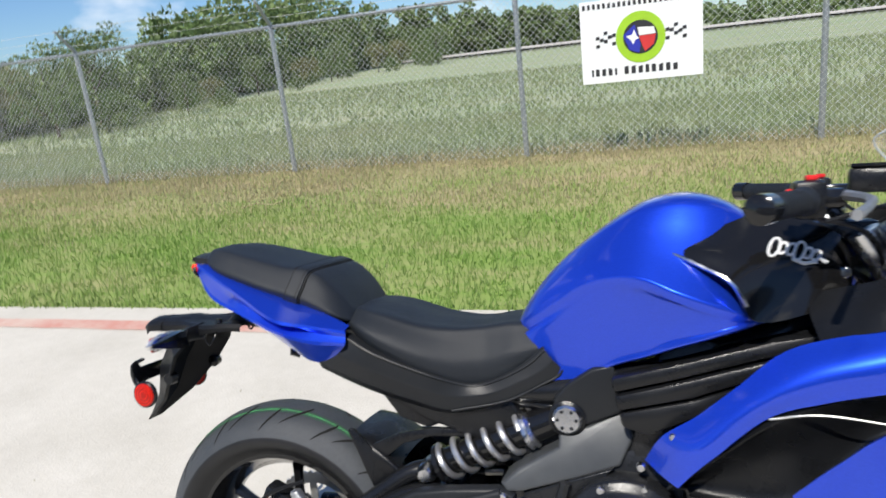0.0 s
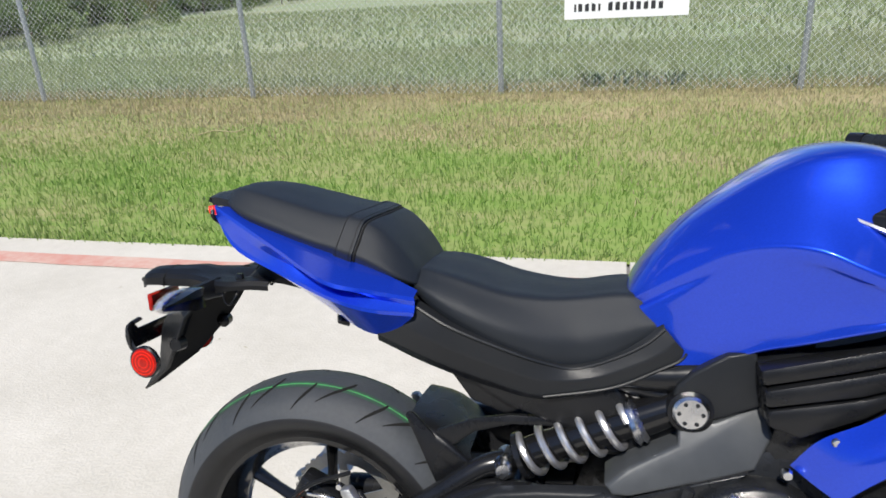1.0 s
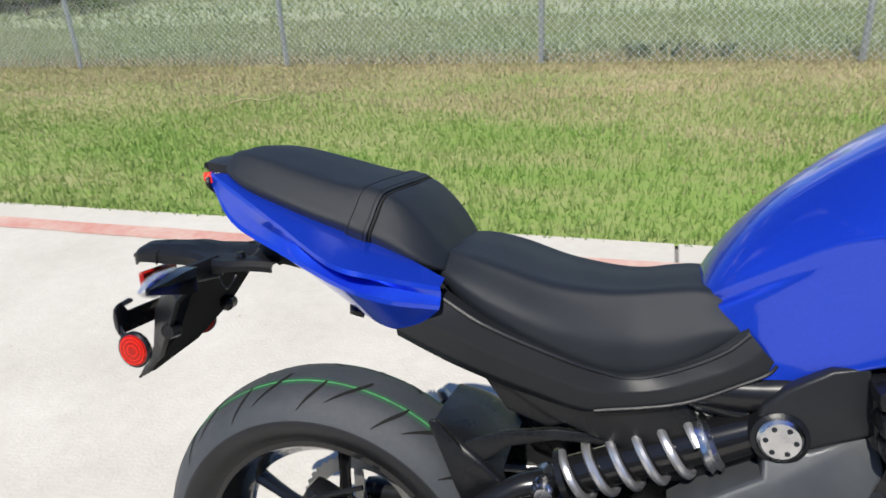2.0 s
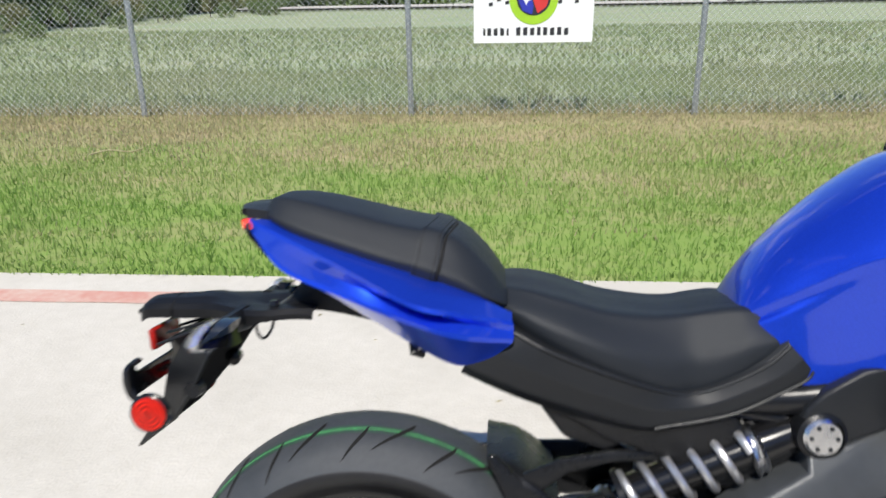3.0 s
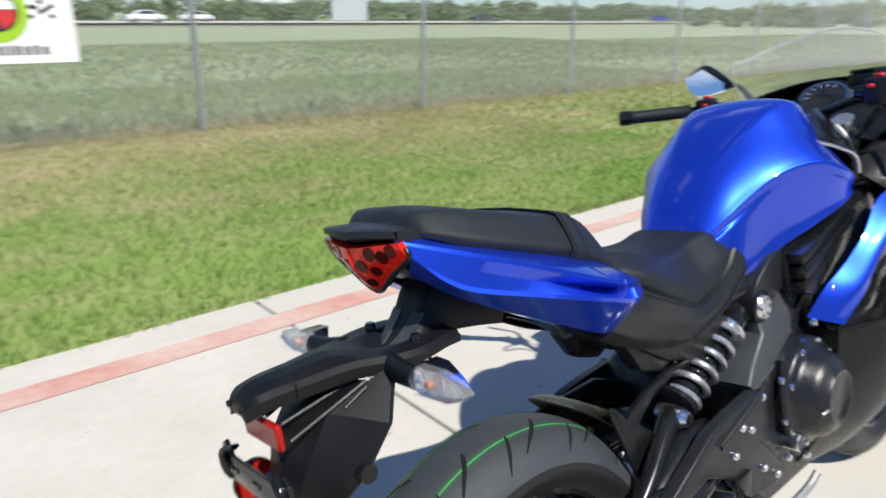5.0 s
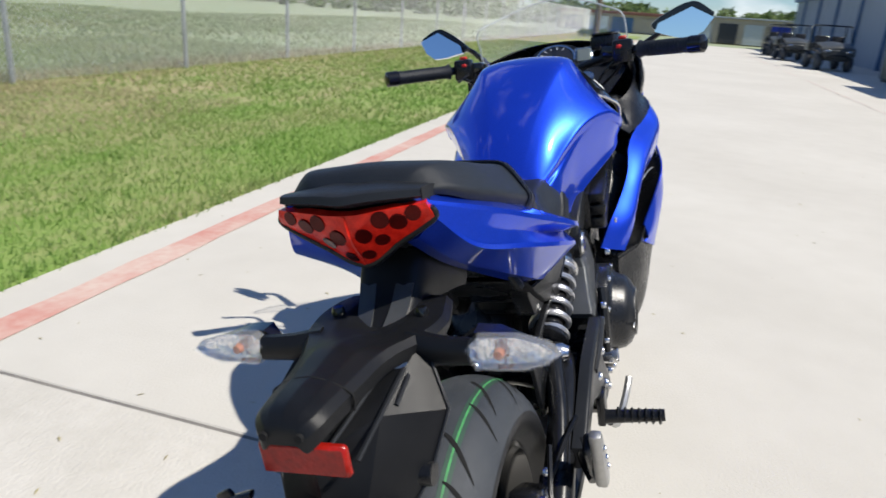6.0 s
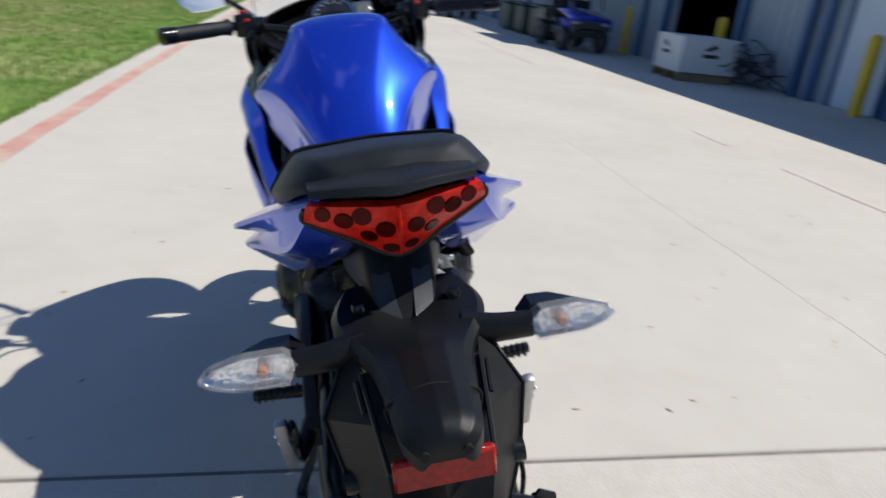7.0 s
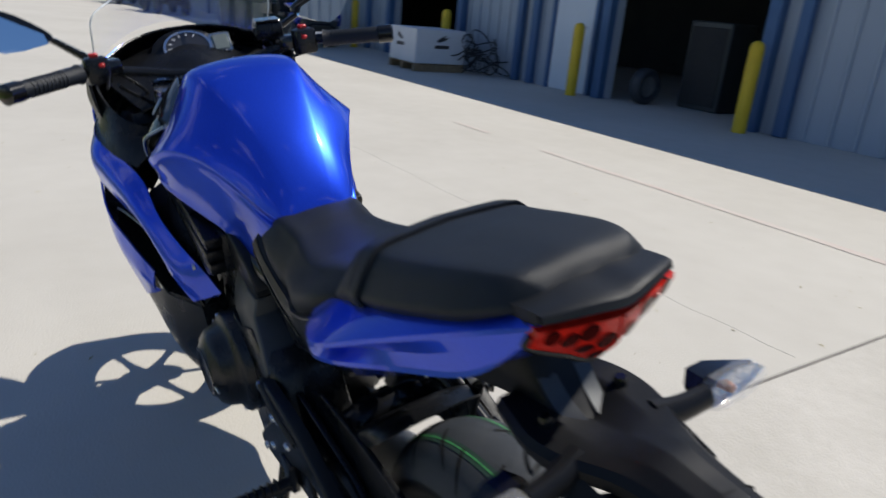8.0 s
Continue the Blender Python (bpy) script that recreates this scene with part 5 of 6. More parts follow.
# foot pegs
for s in (-1, 1):
    br = bp("peg_bracket", plate([(0.056, 0.500), (0.074, 0.505), (0.138, 0.405), (0.130, 0.380), (0.106, 0.380)], s * 0.185, s * 0.205, 0.006), CAST, label="folded aluminium passenger foot peg" if s < 0 else "")
    bp("peg_pad", box(0.035, 0.012, 0.10, (0.097, s * 0.181, 0.442), 0.004, (0, -34, 0)), PLASTIC, br)
    for q in (0.2, 0.5, 0.8):
        bp("peg_rivet", bolt_head((0.066 + 0.055 * q, s * 0.205, 0.488 - 0.085 * q), 0.005, 0.004, s), STEEL, br)
    bp("peg_arm", tube([(0.112, s * 0.186, 0.392), (0.135, s * 0.172, 0.408), (0.165, s * 0.160, 0.425)], [0.013, 0.015, 0.015], 10, 10), FRAME, br)
    rp = bp("rider_peg", tube([(0.385, s * 0.175, 0.345), (0.392, s * 0.285, 0.350)], [0.014, 0.012], 10), PLASTIC, label="rubber-ribbed rider foot peg" if s < 0 else "")
    for k in range(7):
        bp("peg_rib", lathe([(0.013, s * (0.195 + 0.013 * k)), (0.0165, s * (0.198 + 0.013 * k)), (0.013, s * (0.201 + 0.013 * k))], (0.389, 0, 0.348), "y", 10), PLASTIC, rp)
    bp("peg_stay", plate([(0.36, 0.40), (0.41, 0.40), (0.405, 0.33), (0.37, 0.33)], s * 0.160, s * 0.176, 0.004), FRAME, rp)
bp("brake_pedal", tube([(0.40, -0.18, 0.325), (0.46, -0.19, 0.29), (0.56, -0.20, 0.30), (0.60, -0.205, 0.32)], 0.008, 8, 14), CAST, label="aluminium rear brake pedal")
stand = part("side_stand", tube([(0.55, 0.13, 0.29), (0.50, 0.20, 0.13), (0.46, 0.245, 0.052)], [0.014, 0.012, 0.011], 10), FRAME, bike, "black side stand lowered to the concrete")
part("stand_foot", box(0.06, 0.045, 0.008, (0.45, 0.252, 0.0475), 0.003, (-10, 0, 0)), FRAME, stand)

# tank
TANK = [  # x, top, shoulder half width, shoulder height, lower half width, lower height, knee hollow
    (0.474, 0.784, 0.056, 0.784, 0.068, 0.740, 0.000), (0.490, 0.826, 0.070, 0.797, 0.096, 0.725, 0.000), (0.520, 0.870, 0.090, 0.820, 0.099, 0.705, 0.002),
    (0.560, 0.913, 0.109, 0.848, 0.101, 0.698, 0.008), (0.610, 0.954, 0.136, 0.882, 0.110, 0.716, 0.016), (0.660, 0.989, 0.163, 0.899, 0.131, 0.743, 0.022),
    (0.710, 1.017, 0.189, 0.900, 0.151, 0.763, 0.026), (0.758, 1.029, 0.204, 0.882, 0.173, 0.785, 0.024), (0.800, 1.028, 0.205, 0.866, 0.186, 0.801, 0.015),
    (0.835, 1.018, 0.196, 0.853, 0.188, 0.813, 0.008), (0.862, 1.004, 0.180, 0.842, 0.178, 0.820, 0.006), (0.900, 0.976, 0.150, 0.846, 0.150, 0.828, 0.002)]


def tank_half(t):
    """Half a cross-section: proud lower lip, hollow for the knee, rounded shoulder, broad dome."""
    x, zt, ws, zs, wl, zl, kn = t
    kn *= 0.3
    dz, dl = zt - zs, zs - zl
    flank = [(wl - 0.006, zl), (wl + 0.001, zl + 0.004), (wl + 0.001, zl + 0.012)]
    for u in (0.22, 0.45, 0.66, 0.82):
        flank.append((wl + (ws - wl) * u - kn * math.sin(math.pi * u ** 0.8), zl + dl * u))
    k = min(max((x - 0.54) / 0.19, 0.0), 1.0)
    dome = [(0.98, 0.10, 0.975, 0.05), (0.92, 0.30, 0.90, 0.16), (0.81, 0.54, 0.79, 0.33), (0.67, 0.74, 0.66, 0.56), (0.50, 0.88, 0.54, 0.81), (0.42, 0.925, 0.47, 0.92), (0.30, 0.965, 0.34, 0.97), (0.14, 0.992, 0.16, 0.995), (0.0, 1.0, 0.0, 1.0)]
    return flank + [(ws - 0.0045, zs - 0.015)] + [(ws, zs)] + [(ws * (a * (1 - k) + c * k), zs + dz * (b * (1 - k) + d * k)) for a, b, c, d in dome]


rows = []
for t in TANK:
    half = tank_half(t)
    rows.append([(t[0], -a, b) for a, b in half] + [(t[0], a, b) for a, b in half[-2::-1]])
tank = bp("fuel_tank", skin(rows, 64, 110, caps=True), BLUE, label="metallic blue fuel tank", sharp=60)

PANEL_UP = [(0.747, 0.138, 0.944), (0.810, 0.117, 0.967), (0.885, 0.100, 0.993), (0.937, 0.090, 0.990), (1.002, 0.082, 0.958), (1.022, 0.078, 0.930)]
PANEL_MID = [(0.749, 0.142, 0.942), (0.815, 0.160, 0.942), (0.872, 0.162, 0.934), (0.930, 0.148, 0.925), (0.985, 0.124, 0.913), (1.018, 0.098, 0.902)]
PANEL_LOW = [(0.750, 0.145, 0.939), (0.800, 0.176, 0.918), (0.842, 0.194, 0.893), (0.872, 0.188, 0.836), (0.945, 0.164, 0.842), (1.010, 0.118, 0.862)]
panel_net = smooth_line(np.array([PANEL_LOW, PANEL_MID, PANEL_UP]), 21)
panel_net = smooth_line(panel_net.transpose(1, 0, 2), 61)


def on_panel(u, v, lift, side):
    """A point above the black tank panel: u from rear to front, v from the lower edge to the upper."""
    a, b = u * 60, v * 20
    i, j = min(int(a), 59), min(int(b), 19)
    a, b = a - i, b - j
    q = (panel_net[i, j] * (1 - a) + panel_net[i + 1, j] * a) * (1 - b) + (panel_net[i, j + 1] * (1 - a) + panel_net[i + 1, j + 1] * a) * b
    return (q[0], side * (q[1] + lift), q[2] + lift * 0.3)


for s in (-1, 1):
    rows = [[(x, s * y, z) for x, y, z in ln] for ln in (PANEL_LOW, PANEL_MID, PANEL_UP)]
    side_cover = bp("tank_panel", skin(rows, 22, 44, thick=0.005), GLOSS, label="gloss black panel on the flank of the tank" if s < 0 else "", sharp=60)
    edge = smooth_line(np.array(PANEL_LOW[:4]), 24)
    bp("panel_trim", tube([(x, s * (y + 0.003), z) for x, y, z in edge[:21]], 0.0034, 6), STEEL, side_cover, "bright metal trim along the panel")
    for k in range(6):
        w, h = (0.026, 0.100) if k in (0, 3) else (0.019, 0.060)
        loop = [(0.500 + 0.042 * k + w * (math.cos(a) + 0.35 * math.sin(a)), 0.60 - 0.006 * k + h * math.sin(a)) for a in np.linspace(0, 2 * math.pi, 15)]
        bp("white_mark", tube([on_panel(u, v, 0.0015, s) for u, v in loop], 0.0021, 5), WHITE, side_cover)
    for line in ([(0.60, 0.50), (0.66, 0.47), (0.72, 0.50)], [(0.72, 0.55), (0.78, 0.51)]):
        bp("white_mark", tube([on_panel(u, v, 0.0015, s) for u, v in line], 0.0030, 5), WHITE, side_cover)
    q = on_panel(0.955, 0.42, 0.0, s)
    bp("panel_bolt", bolt_head((q[0], q[1], q[2]), 0.009, 0.006, s), STEEL, side_cover)

front_fill = [[(x, -w * 0.85, 0.835), (x, -w, 0.86), (x, -w, 0.90), (x, -w * 0.82, zt - 0.034), (x, -w * 0.58, zt - 0.006), (x, 0, zt), (x, w * 0.58, zt - 0.006), (x, w * 0.82, zt - 0.034), (x, w, 0.90), (x, w, 0.86), (x, w * 0.85, 0.835)] for x, w, zt in ((0.865, 0.160, 0.992), (0.92, 0.146, 0.988), (0.97, 0.122, 0.968), (1.012, 0.096, 0.940))]
bp("tank_front_cover", skin(front_fill, 16, 44, caps=True), GLOSS, label="black cover in front of the tank")

# seats
PILLION = [(-0.188, 0.926, 0.937, 0.060), (-0.168, 0.922, 0.955, 0.091), (-0.125, 0.904, 0.953, 0.112), (-0.060, 0.884, 0.939, 0.126), (0.0, 0.866, 0.925, 0.133), (0.045, 0.854, 0.917, 0.134), (0.090, 0.836, 0.906, 0.132), (0.128, 0.820, 0.872, 0.126), (0.156, 0.810, 0.835, 0.109), (0.168, 0.806, 0.815, 0.085)]


def cushion(table, shape, crown, n):
    """A seat through sections of x, underside, top and half width; shape: how far it narrows upwards."""
    rows = []
    for x, zb, zt, w in table:
        h = zt - zb
        half = [(w * 0.96, zb), (w, zb + 0.22 * h), (w * shape[0], zb + 0.48 * h), (w * shape[1], zb + 0.82 * h), (w * shape[2], zt - crown * h), (w * shape[3], zt), (0, zt + 0.002)]
        rows.append([(x, -a, b) for a, b in half] + [(x, a, b) for a, b in half[-2::-1]])
    return skin(rows, n, 56, caps=True)


PILLION_SHAPE = (0.925, 0.80, 0.69, 0.38)
pil = bp("pillion_seat", cushion(PILLION, PILLION_SHAPE, 0.05, 56), VINYL, label="black vinyl pillion seat with a strap", sharp=60)


def belt(table, shape, x0, lift, slope):
    """A line laid across the seat from side to side, set back towards its lower ends."""
    xs = np.array([t[0] for t in table])
    pts = []
    for k in (-1, 1):
        for a in (np.linspace(0, 1, 19) if k < 0 else np.linspace(1, 0, 19)):
            x = x0 - slope * (1 - a)
            zb, zt, w = (np.interp(x, xs, [t[i] for t in table]) for i in (1, 2, 3))
            h = zt - zb
            half = smooth_line(np.array([(w * 0.96, zb), (w, zb + 0.22 * h), (w * shape[0], zb + 0.48 * h), (w * shape[1], zb + 0.82 * h), (w * shape[2], zt - 0.05 * h), (w * shape[3], zt), (0, zt + 0.002)]), 61)
            y, z = half[int(round(a * 60))]
            pts.append((x, k * (y + lift * (1 - 0.8 * a)), z + lift * min(1.0, a * 1.6)))
    return pts


bp("seat_strap", skin([belt(PILLION, PILLION_SHAPE, x0, lift, 0.022) for x0, lift in ((0.054, 0.0003), (0.0550, 0.0046), (0.0820, 0.0048), (0.083, 0.0003))], 8, 60), VINYL, pil, "flat black strap across the seat")
bp("seat_seam", tube(belt(PILLION, PILLION_SHAPE, 0.0865, 0.0006, 0.022), 0.0021, 6, 60), GROOVE, pil, "dark sewn seam in front of the strap")
for x0 in (0.058, 0.079):
    bp("strap_stitching", tube(belt(PILLION, PILLION_SHAPE, x0, 0.0049, 0.022), 0.0006, 4, 60), GROOVE, pil)


def creased(lines, n, thick, straight=False):
    """A surface smooth along its lines, or straight from point to point, and folded at each of them."""
    grid = np.array(lines).transpose(1, 0, 2)
    grid = grid if straight else smooth_line(grid, n)
    bm = bmesh.new()
    vs = []
    for row in grid:
        pts = []
        for a, b in zip(row, row[1:]):
            pts += [a * (1 - u) + b * u for u in (0, 0.12, 0.5, 0.88)]
        vs.append([bm.verts.new(q) for q in pts + [row[-1]]])
    for r0, r1 in zip(vs, vs[1:]):
        for j in range(len(r0) - 1):
            bm.faces.new((r0[j], r0[j + 1], r1[j + 1], r1[j]))
    bmesh.ops.recalc_face_normals(bm, faces=bm.faces)
    bmesh.ops.solidify(bm, geom=bm.faces[:], thickness=thick)
    return bm


RIDER = [(0.140, 0.800, 0.822, 0.082), (0.158, 0.794, 0.831, 0.104), (0.195, 0.774, 0.829, 0.125), (0.240, 0.752, 0.819, 0.134), (0.300, 0.724, 0.802, 0.130), (0.365, 0.696, 0.794, 0.114), (0.410, 0.692, 0.795, 0.101), (0.445, 0.700, 0.801, 0.102), (0.480, 0.721, 0.805, 0.103), (0.512, 0.738, 0.800, 0.098), (0.532, 0.750, 0.786, 0.093), (0.540, 0.757, 0.774, 0.089)]
seat = bp("rider_seat", cushion(RIDER, (0.977, 0.79, 0.67, 0.40), 0.013, 56), VINYL, label="smooth black vinyl rider seat", sharp=60)
for s in (-1, 1):
    low = [(0.166, s * 0.133, 0.786), (0.225, s * 0.140, 0.757), (0.319, s * 0.127, 0.720), (0.370, s * 0.113, 0.702), (0.410, s * 0.104, 0.695), (0.465, s * 0.104, 0.715), (0.510, s * 0.104, 0.741), (0.535, s * 0.101, 0.764)]
    bot = [(0.104, s * 0.136, 0.735), (0.184, s * 0.126, 0.697), (0.276, s * 0.118, 0.666), (0.362, s * 0.110, 0.645), (0.463, s * 0.107, 0.667), (0.535, s * 0.104, 0.702), (0.560, s * 0.101, 0.716), (0.568, s * 0.100, 0.727)]
    mid = [((a + d) / 2, (b + e) / 2 + s * 0.007, (c + f) / 2) for (a, b, c), (d, e, f) in zip(low, bot)]
    inn = [(x - 0.004, y - s * 0.022, z + 0.004 + 0.16 * max(0.0, x - 0.42)) for x, y, z in low]
    und = [(x - 0.006, y - s * 0.020, z - 0.016) for x, y, z in bot]
    sc = bp("side_cover", creased([inn, low, mid, bot, und], 44, 0.004), SATIN, label="satin dark grey cover under the seat" if s < 0 else "", sharp=38)
    bp("cover_lip", tube([(x, y + s * 0.001, z - 0.003) for x, y, z in low], 0.0030, 6, 40), SATIN, sc)
    bp("cover_edge", tube([(x, y + s * 0.002, z) for x, y, z in bot[3:]], 0.0022, 6, 24), SATIN, sc)
    bp("under_cover", plate([(0.20, 0.690), (0.206, 0.664), (0.243, 0.615), (0.301, 0.597), (0.373, 0.627), (0.41, 0.66), (0.30, 0.69)], s * 0.050, s * 0.085, 0.008), PLASTIC)

bp("inner_mudguard", plate([(0.10, 0.728), (0.17, 0.696), (0.235, 0.655), (0.30, 0.618), (0.40, 0.585), (0.46, 0.575), (0.50, 0.62), (0.46, 0.69), (0.20, 0.735)], -0.098, 0.098, 0.012), PLASTIC, label="black inner mudguard under the seat")
bp("battery_box", box(0.16, 0.17, 0.12, (0.50, 0, 0.60), 0.015), PLASTIC)

# tail cowl: upper edge, crest, hollow, lower crest, bottom edge
for s in (-1, 1):
    lines = [[(-0.206, 0.069, 0.931), (-0.130, 0.094, 0.912), (-0.050, 0.113, 0.887), (0.036, 0.123, 0.860), (0.110, 0.126, 0.833), (0.166, 0.122, 0.806)],
             [(-0.204, 0.080, 0.925), (-0.130, 0.118, 0.899), (-0.050, 0.155, 0.868), (0.040, 0.193, 0.833), (0.105, 0.177, 0.817), (0.166, 0.143, 0.800)],
             [(-0.203, 0.082, 0.921), (-0.130, 0.119, 0.893), (-0.050, 0.155, 0.862), (0.042, 0.194, 0.826), (0.105, 0.178, 0.811), (0.168, 0.145, 0.794)],
             [(-0.201, 0.084, 0.914), (-0.134, 0.117, 0.878), (-0.052, 0.143, 0.848), (0.040, 0.163, 0.818), (0.105, 0.166, 0.802), (0.168, 0.145, 0.787)],
             [(-0.199, 0.086, 0.908), (-0.145, 0.113, 0.862), (-0.058, 0.145, 0.834), (0.040, 0.183, 0.806), (0.105, 0.180, 0.789), (0.168, 0.149, 0.777)],
             [(-0.198, 0.086, 0.905), (-0.148, 0.114, 0.857), (-0.058, 0.147, 0.828), (0.042, 0.183, 0.800), (0.105, 0.180, 0.783), (0.166, 0.149, 0.771)],
             [(-0.184, 0.060, 0.880), (-0.118, 0.076, 0.832), (-0.024, 0.104, 0.786), (0.055, 0.128, 0.749), (0.095, 0.134, 0.735), (0.130, 0.134, 0.738)],
             [(-0.172, 0.042, 0.872), (-0.098, 0.054, 0.824), (-0.004, 0.074, 0.776), (0.065, 0.094, 0.742), (0.095, 0.102, 0.730), (0.118, 0.106, 0.733)]]
    bm = creased([[(x, s * y, z) for x, y, z in ln] for ln in lines], 32, 0.004)
    cowl = bp("tail_cowl", bm, BLUE, label="metallic blue tail cowl with sharp creases" if s < 0 else "", sharp=22)
    bp("cowl_bolt", bolt_head((0.06, s * 0.137, 0.826), 0.005, 0.004, s), STEEL, cowl)
    bp("seat_hook", tube([(0.03, s * 0.10, 0.768), (0.034, s * 0.112, 0.745), (0.045, s * 0.105, 0.742)], 0.007, 8), PLASTIC, cowl)
tray = bp("undertail", plate([(-0.165, 0.868), (-0.178, 0.882), (-0.196, 0.925), (0.15, 0.80), (0.20, 0.72), (0.10, 0.735), (0.0, 0.785), (-0.09, 0.835)], -0.086, 0.086, 0.010), PLASTIC, label="black plastic undertail")
top_rows = [[(-0.236, 0.0, 0.930), (-0.226, 0.0, 0.941), (-0.16, 0, 0.940), (-0.10, 0, 0.915)], [(-0.231, 0.030, 0.932), (-0.221, 0.03, 0.942), (-0.16, 0.035, 0.940), (-0.10, 0.04, 0.915)], [(-0.214, 0.080, 0.931), (-0.206, 0.080, 0.939), (-0.15, 0.084, 0.930), (-0.09, 0.094, 0.904)]]
full = [[(x, -y, z) for x, y, z in r] for r in top_rows[::-1]] + top_rows[1:]
bp("tail_top", skin(full, 20, 14, thick=0.016), SATIN, label="black plastic tail top behind the seat", sharp=30)

# tail light: red lens with round reflector bowls
lens = [[(-0.212, -0.084, 0.924), (-0.210, -0.087, 0.915), (-0.203, -0.089, 0.906)], [(-0.223, -0.045, 0.921), (-0.218, -0.045, 0.904), (-0.202, -0.045, 0.882)], [(-0.230, 0.0, 0.918), (-0.222, 0.0, 0.888), (-0.196, 0.0, 0.856)],
        [(-0.223, 0.045, 0.921), (-0.218, 0.045, 0.904), (-0.202, 0.045, 0.882)], [(-0.212, 0.084, 0.924), (-0.210, 0.087, 0.915), (-0.203, 0.089, 0.906)]]
tl = bp("tail_light", skin(lens, 28, 14, thick=0.012), REDLENS, label="red tail light lens with round dark bowls", sharp=30)
bp("lamp_housing", skin([[(x + 0.016, y * 0.98, z) for x, y, z in r] for r in lens], 20, 10, thick=0.02), PLASTIC, tl)
bp("lens_frame", tube([(-0.204, -0.086, 0.918), (-0.201, -0.087, 0.905), (-0.200, -0.046, 0.880), (-0.193, 0.0, 0.854), (-0.200, 0.046, 0.880), (-0.201, 0.087, 0.905), (-0.204, 0.086, 0.918)], 0.0034, 8, 40), PLASTIC, tl, "black surround of the tail light")
bp("lens_rib", tube([(-0.2305, 0, 0.917), (-0.2225, 0, 0.888), (-0.197, 0, 0.857)], 0.0022, 6, 12), REDLENS, tl)
lens_grid = smooth_line(np.array(lens), 81)
lens_grid = smooth_line(lens_grid.transpose(1, 0, 2), 41).transpose(1, 0, 2)
for u, v, r in ((0.10, 0.35, 0.0085), (0.21, 0.50, 0.0095), (0.31, 0.26, 0.0095), (0.33, 0.74, 0.0082), (0.42, 0.46, 0.0090), (0.44, 0.84, 0.0078), (0.90, 0.35, 0.0080), (0.79, 0.50, 0.0095), (0.69, 0.26, 0.0095), (0.67, 0.74, 0.0088), (0.58, 0.46, 0.0098), (0.56, 0.86, 0.0085)):
    i, j = int(u * 80), int(v * 40)
    p = Vector(lens_grid[i, j])
    nrm = (Vector(lens_grid[i + 2, j]) - Vector(lens_grid[i - 2, j])).cross(Vector(lens_grid[i, j + 2]) - Vector(lens_grid[i, j - 2])).normalized()
    nrm = -nrm if nrm.x > 0 else nrm
    bp("lamp_bowl", tube([p - nrm * 0.004, p + nrm * 0.0008, p + nrm * 0.0010, p + nrm * 0.0002], [r * 1.0, r * 1.0, r * 0.9, r * 0.5], 20), DARKRED, tl)
# plate holder, indicators, reflectors
neck_rows = [[(x, -w, z0), (x, -w * 1.05, (z0 + z1) / 2), (x, -w * 0.8, z1), (x, 0, z1 + 0.002), (x, w * 0.8, z1), (x, w * 1.05, (z0 + z1) / 2), (x, w, z0)]
             for x, w, z0, z1 in ((-0.035, 0.058, 0.775, 0.822), (-0.075, 0.052, 0.782, 0.845), (-0.112, 0.044, 0.785, 0.856), (-0.134, 0.039, 0.783, 0.842), (-0.150, 0.036, 0.778, 0.818), (-0.164, 0.034, 0.772, 0.801), (-0.190, 0.031, 0.765, 0.779), (-0.205, 0.028, 0.760, 0.772))]
neck = bp("plate_holder_neck", skin(neck_rows, 30, 30, caps=True), HOLDER, label="black plastic neck of the plate holder", sharp=50)
for s in (-1, 1):
    # sky reflection on the black neck, painted as pale grey facets
    bp("neck_facet", skin([[(-0.152, s * 0.012, 0.818), (-0.172, s * 0.010, 0.797), (-0.198, s * 0.007, 0.780)], [(-0.150, s * 0.033, 0.818), (-0.168, s * 0.031, 0.797), (-0.188, s * 0.027, 0.781)]], 5, 10, thick=0.003), LITGREY, neck, "facet of the neck, painted pale grey for its sky reflection")
top = []
for x, w, zm, ze in ((-0.120, 0.066, 0.784, 0.788), (-0.150, 0.074, 0.780, 0.790), (-0.182, 0.080, 0.778, 0.788), (-0.215, 0.075, 0.784, 0.787), (-0.245, 0.062, 0.793, 0.788), (-0.268, 0.052, 0.799, 0.789), (-0.292, 0.045, 0.802, 0.788), (-0.33, 0.040, 0.799, 0.786), (-0.368, 0.036, 0.797, 0.785), (-0.390, 0.032, 0.792, 0.782), (-0.402, 0.022, 0.780, 0.775)):
    low = ze - 0.018 if x < -0.19 else ze - 0.012
    top.append([(x, -w, low), (x, -w - 0.001, ze - 0.004), (x, -w + 0.006, ze + 0.003), (x, -w * 0.5, max(zm - 0.003, ze + 0.004)), (x, 0, zm), (x, w * 0.5, max(zm - 0.003, ze + 0.004)), (x, w - 0.006, ze + 0.003), (x, w + 0.001, ze - 0.004), (x, w, low)])
top.append([(-0.404, y * 0.6, 0.764) for _, y, _ in top[-1]])
holder = bp("plate_holder", creased(np.array(top).transpose(1, 0, 2), 52, 0.004), HOLDER, label="black plastic licence plate holder without a plate", sharp=28)
bp("holder_seam", tube([(-0.345, -0.040, 0.766), (-0.345, -0.0385, 0.784), (-0.345, 0, 0.7975), (-0.345, 0.0385, 0.784), (-0.345, 0.040, 0.766)], 0.0014, 6, 24), GROOVE, holder)
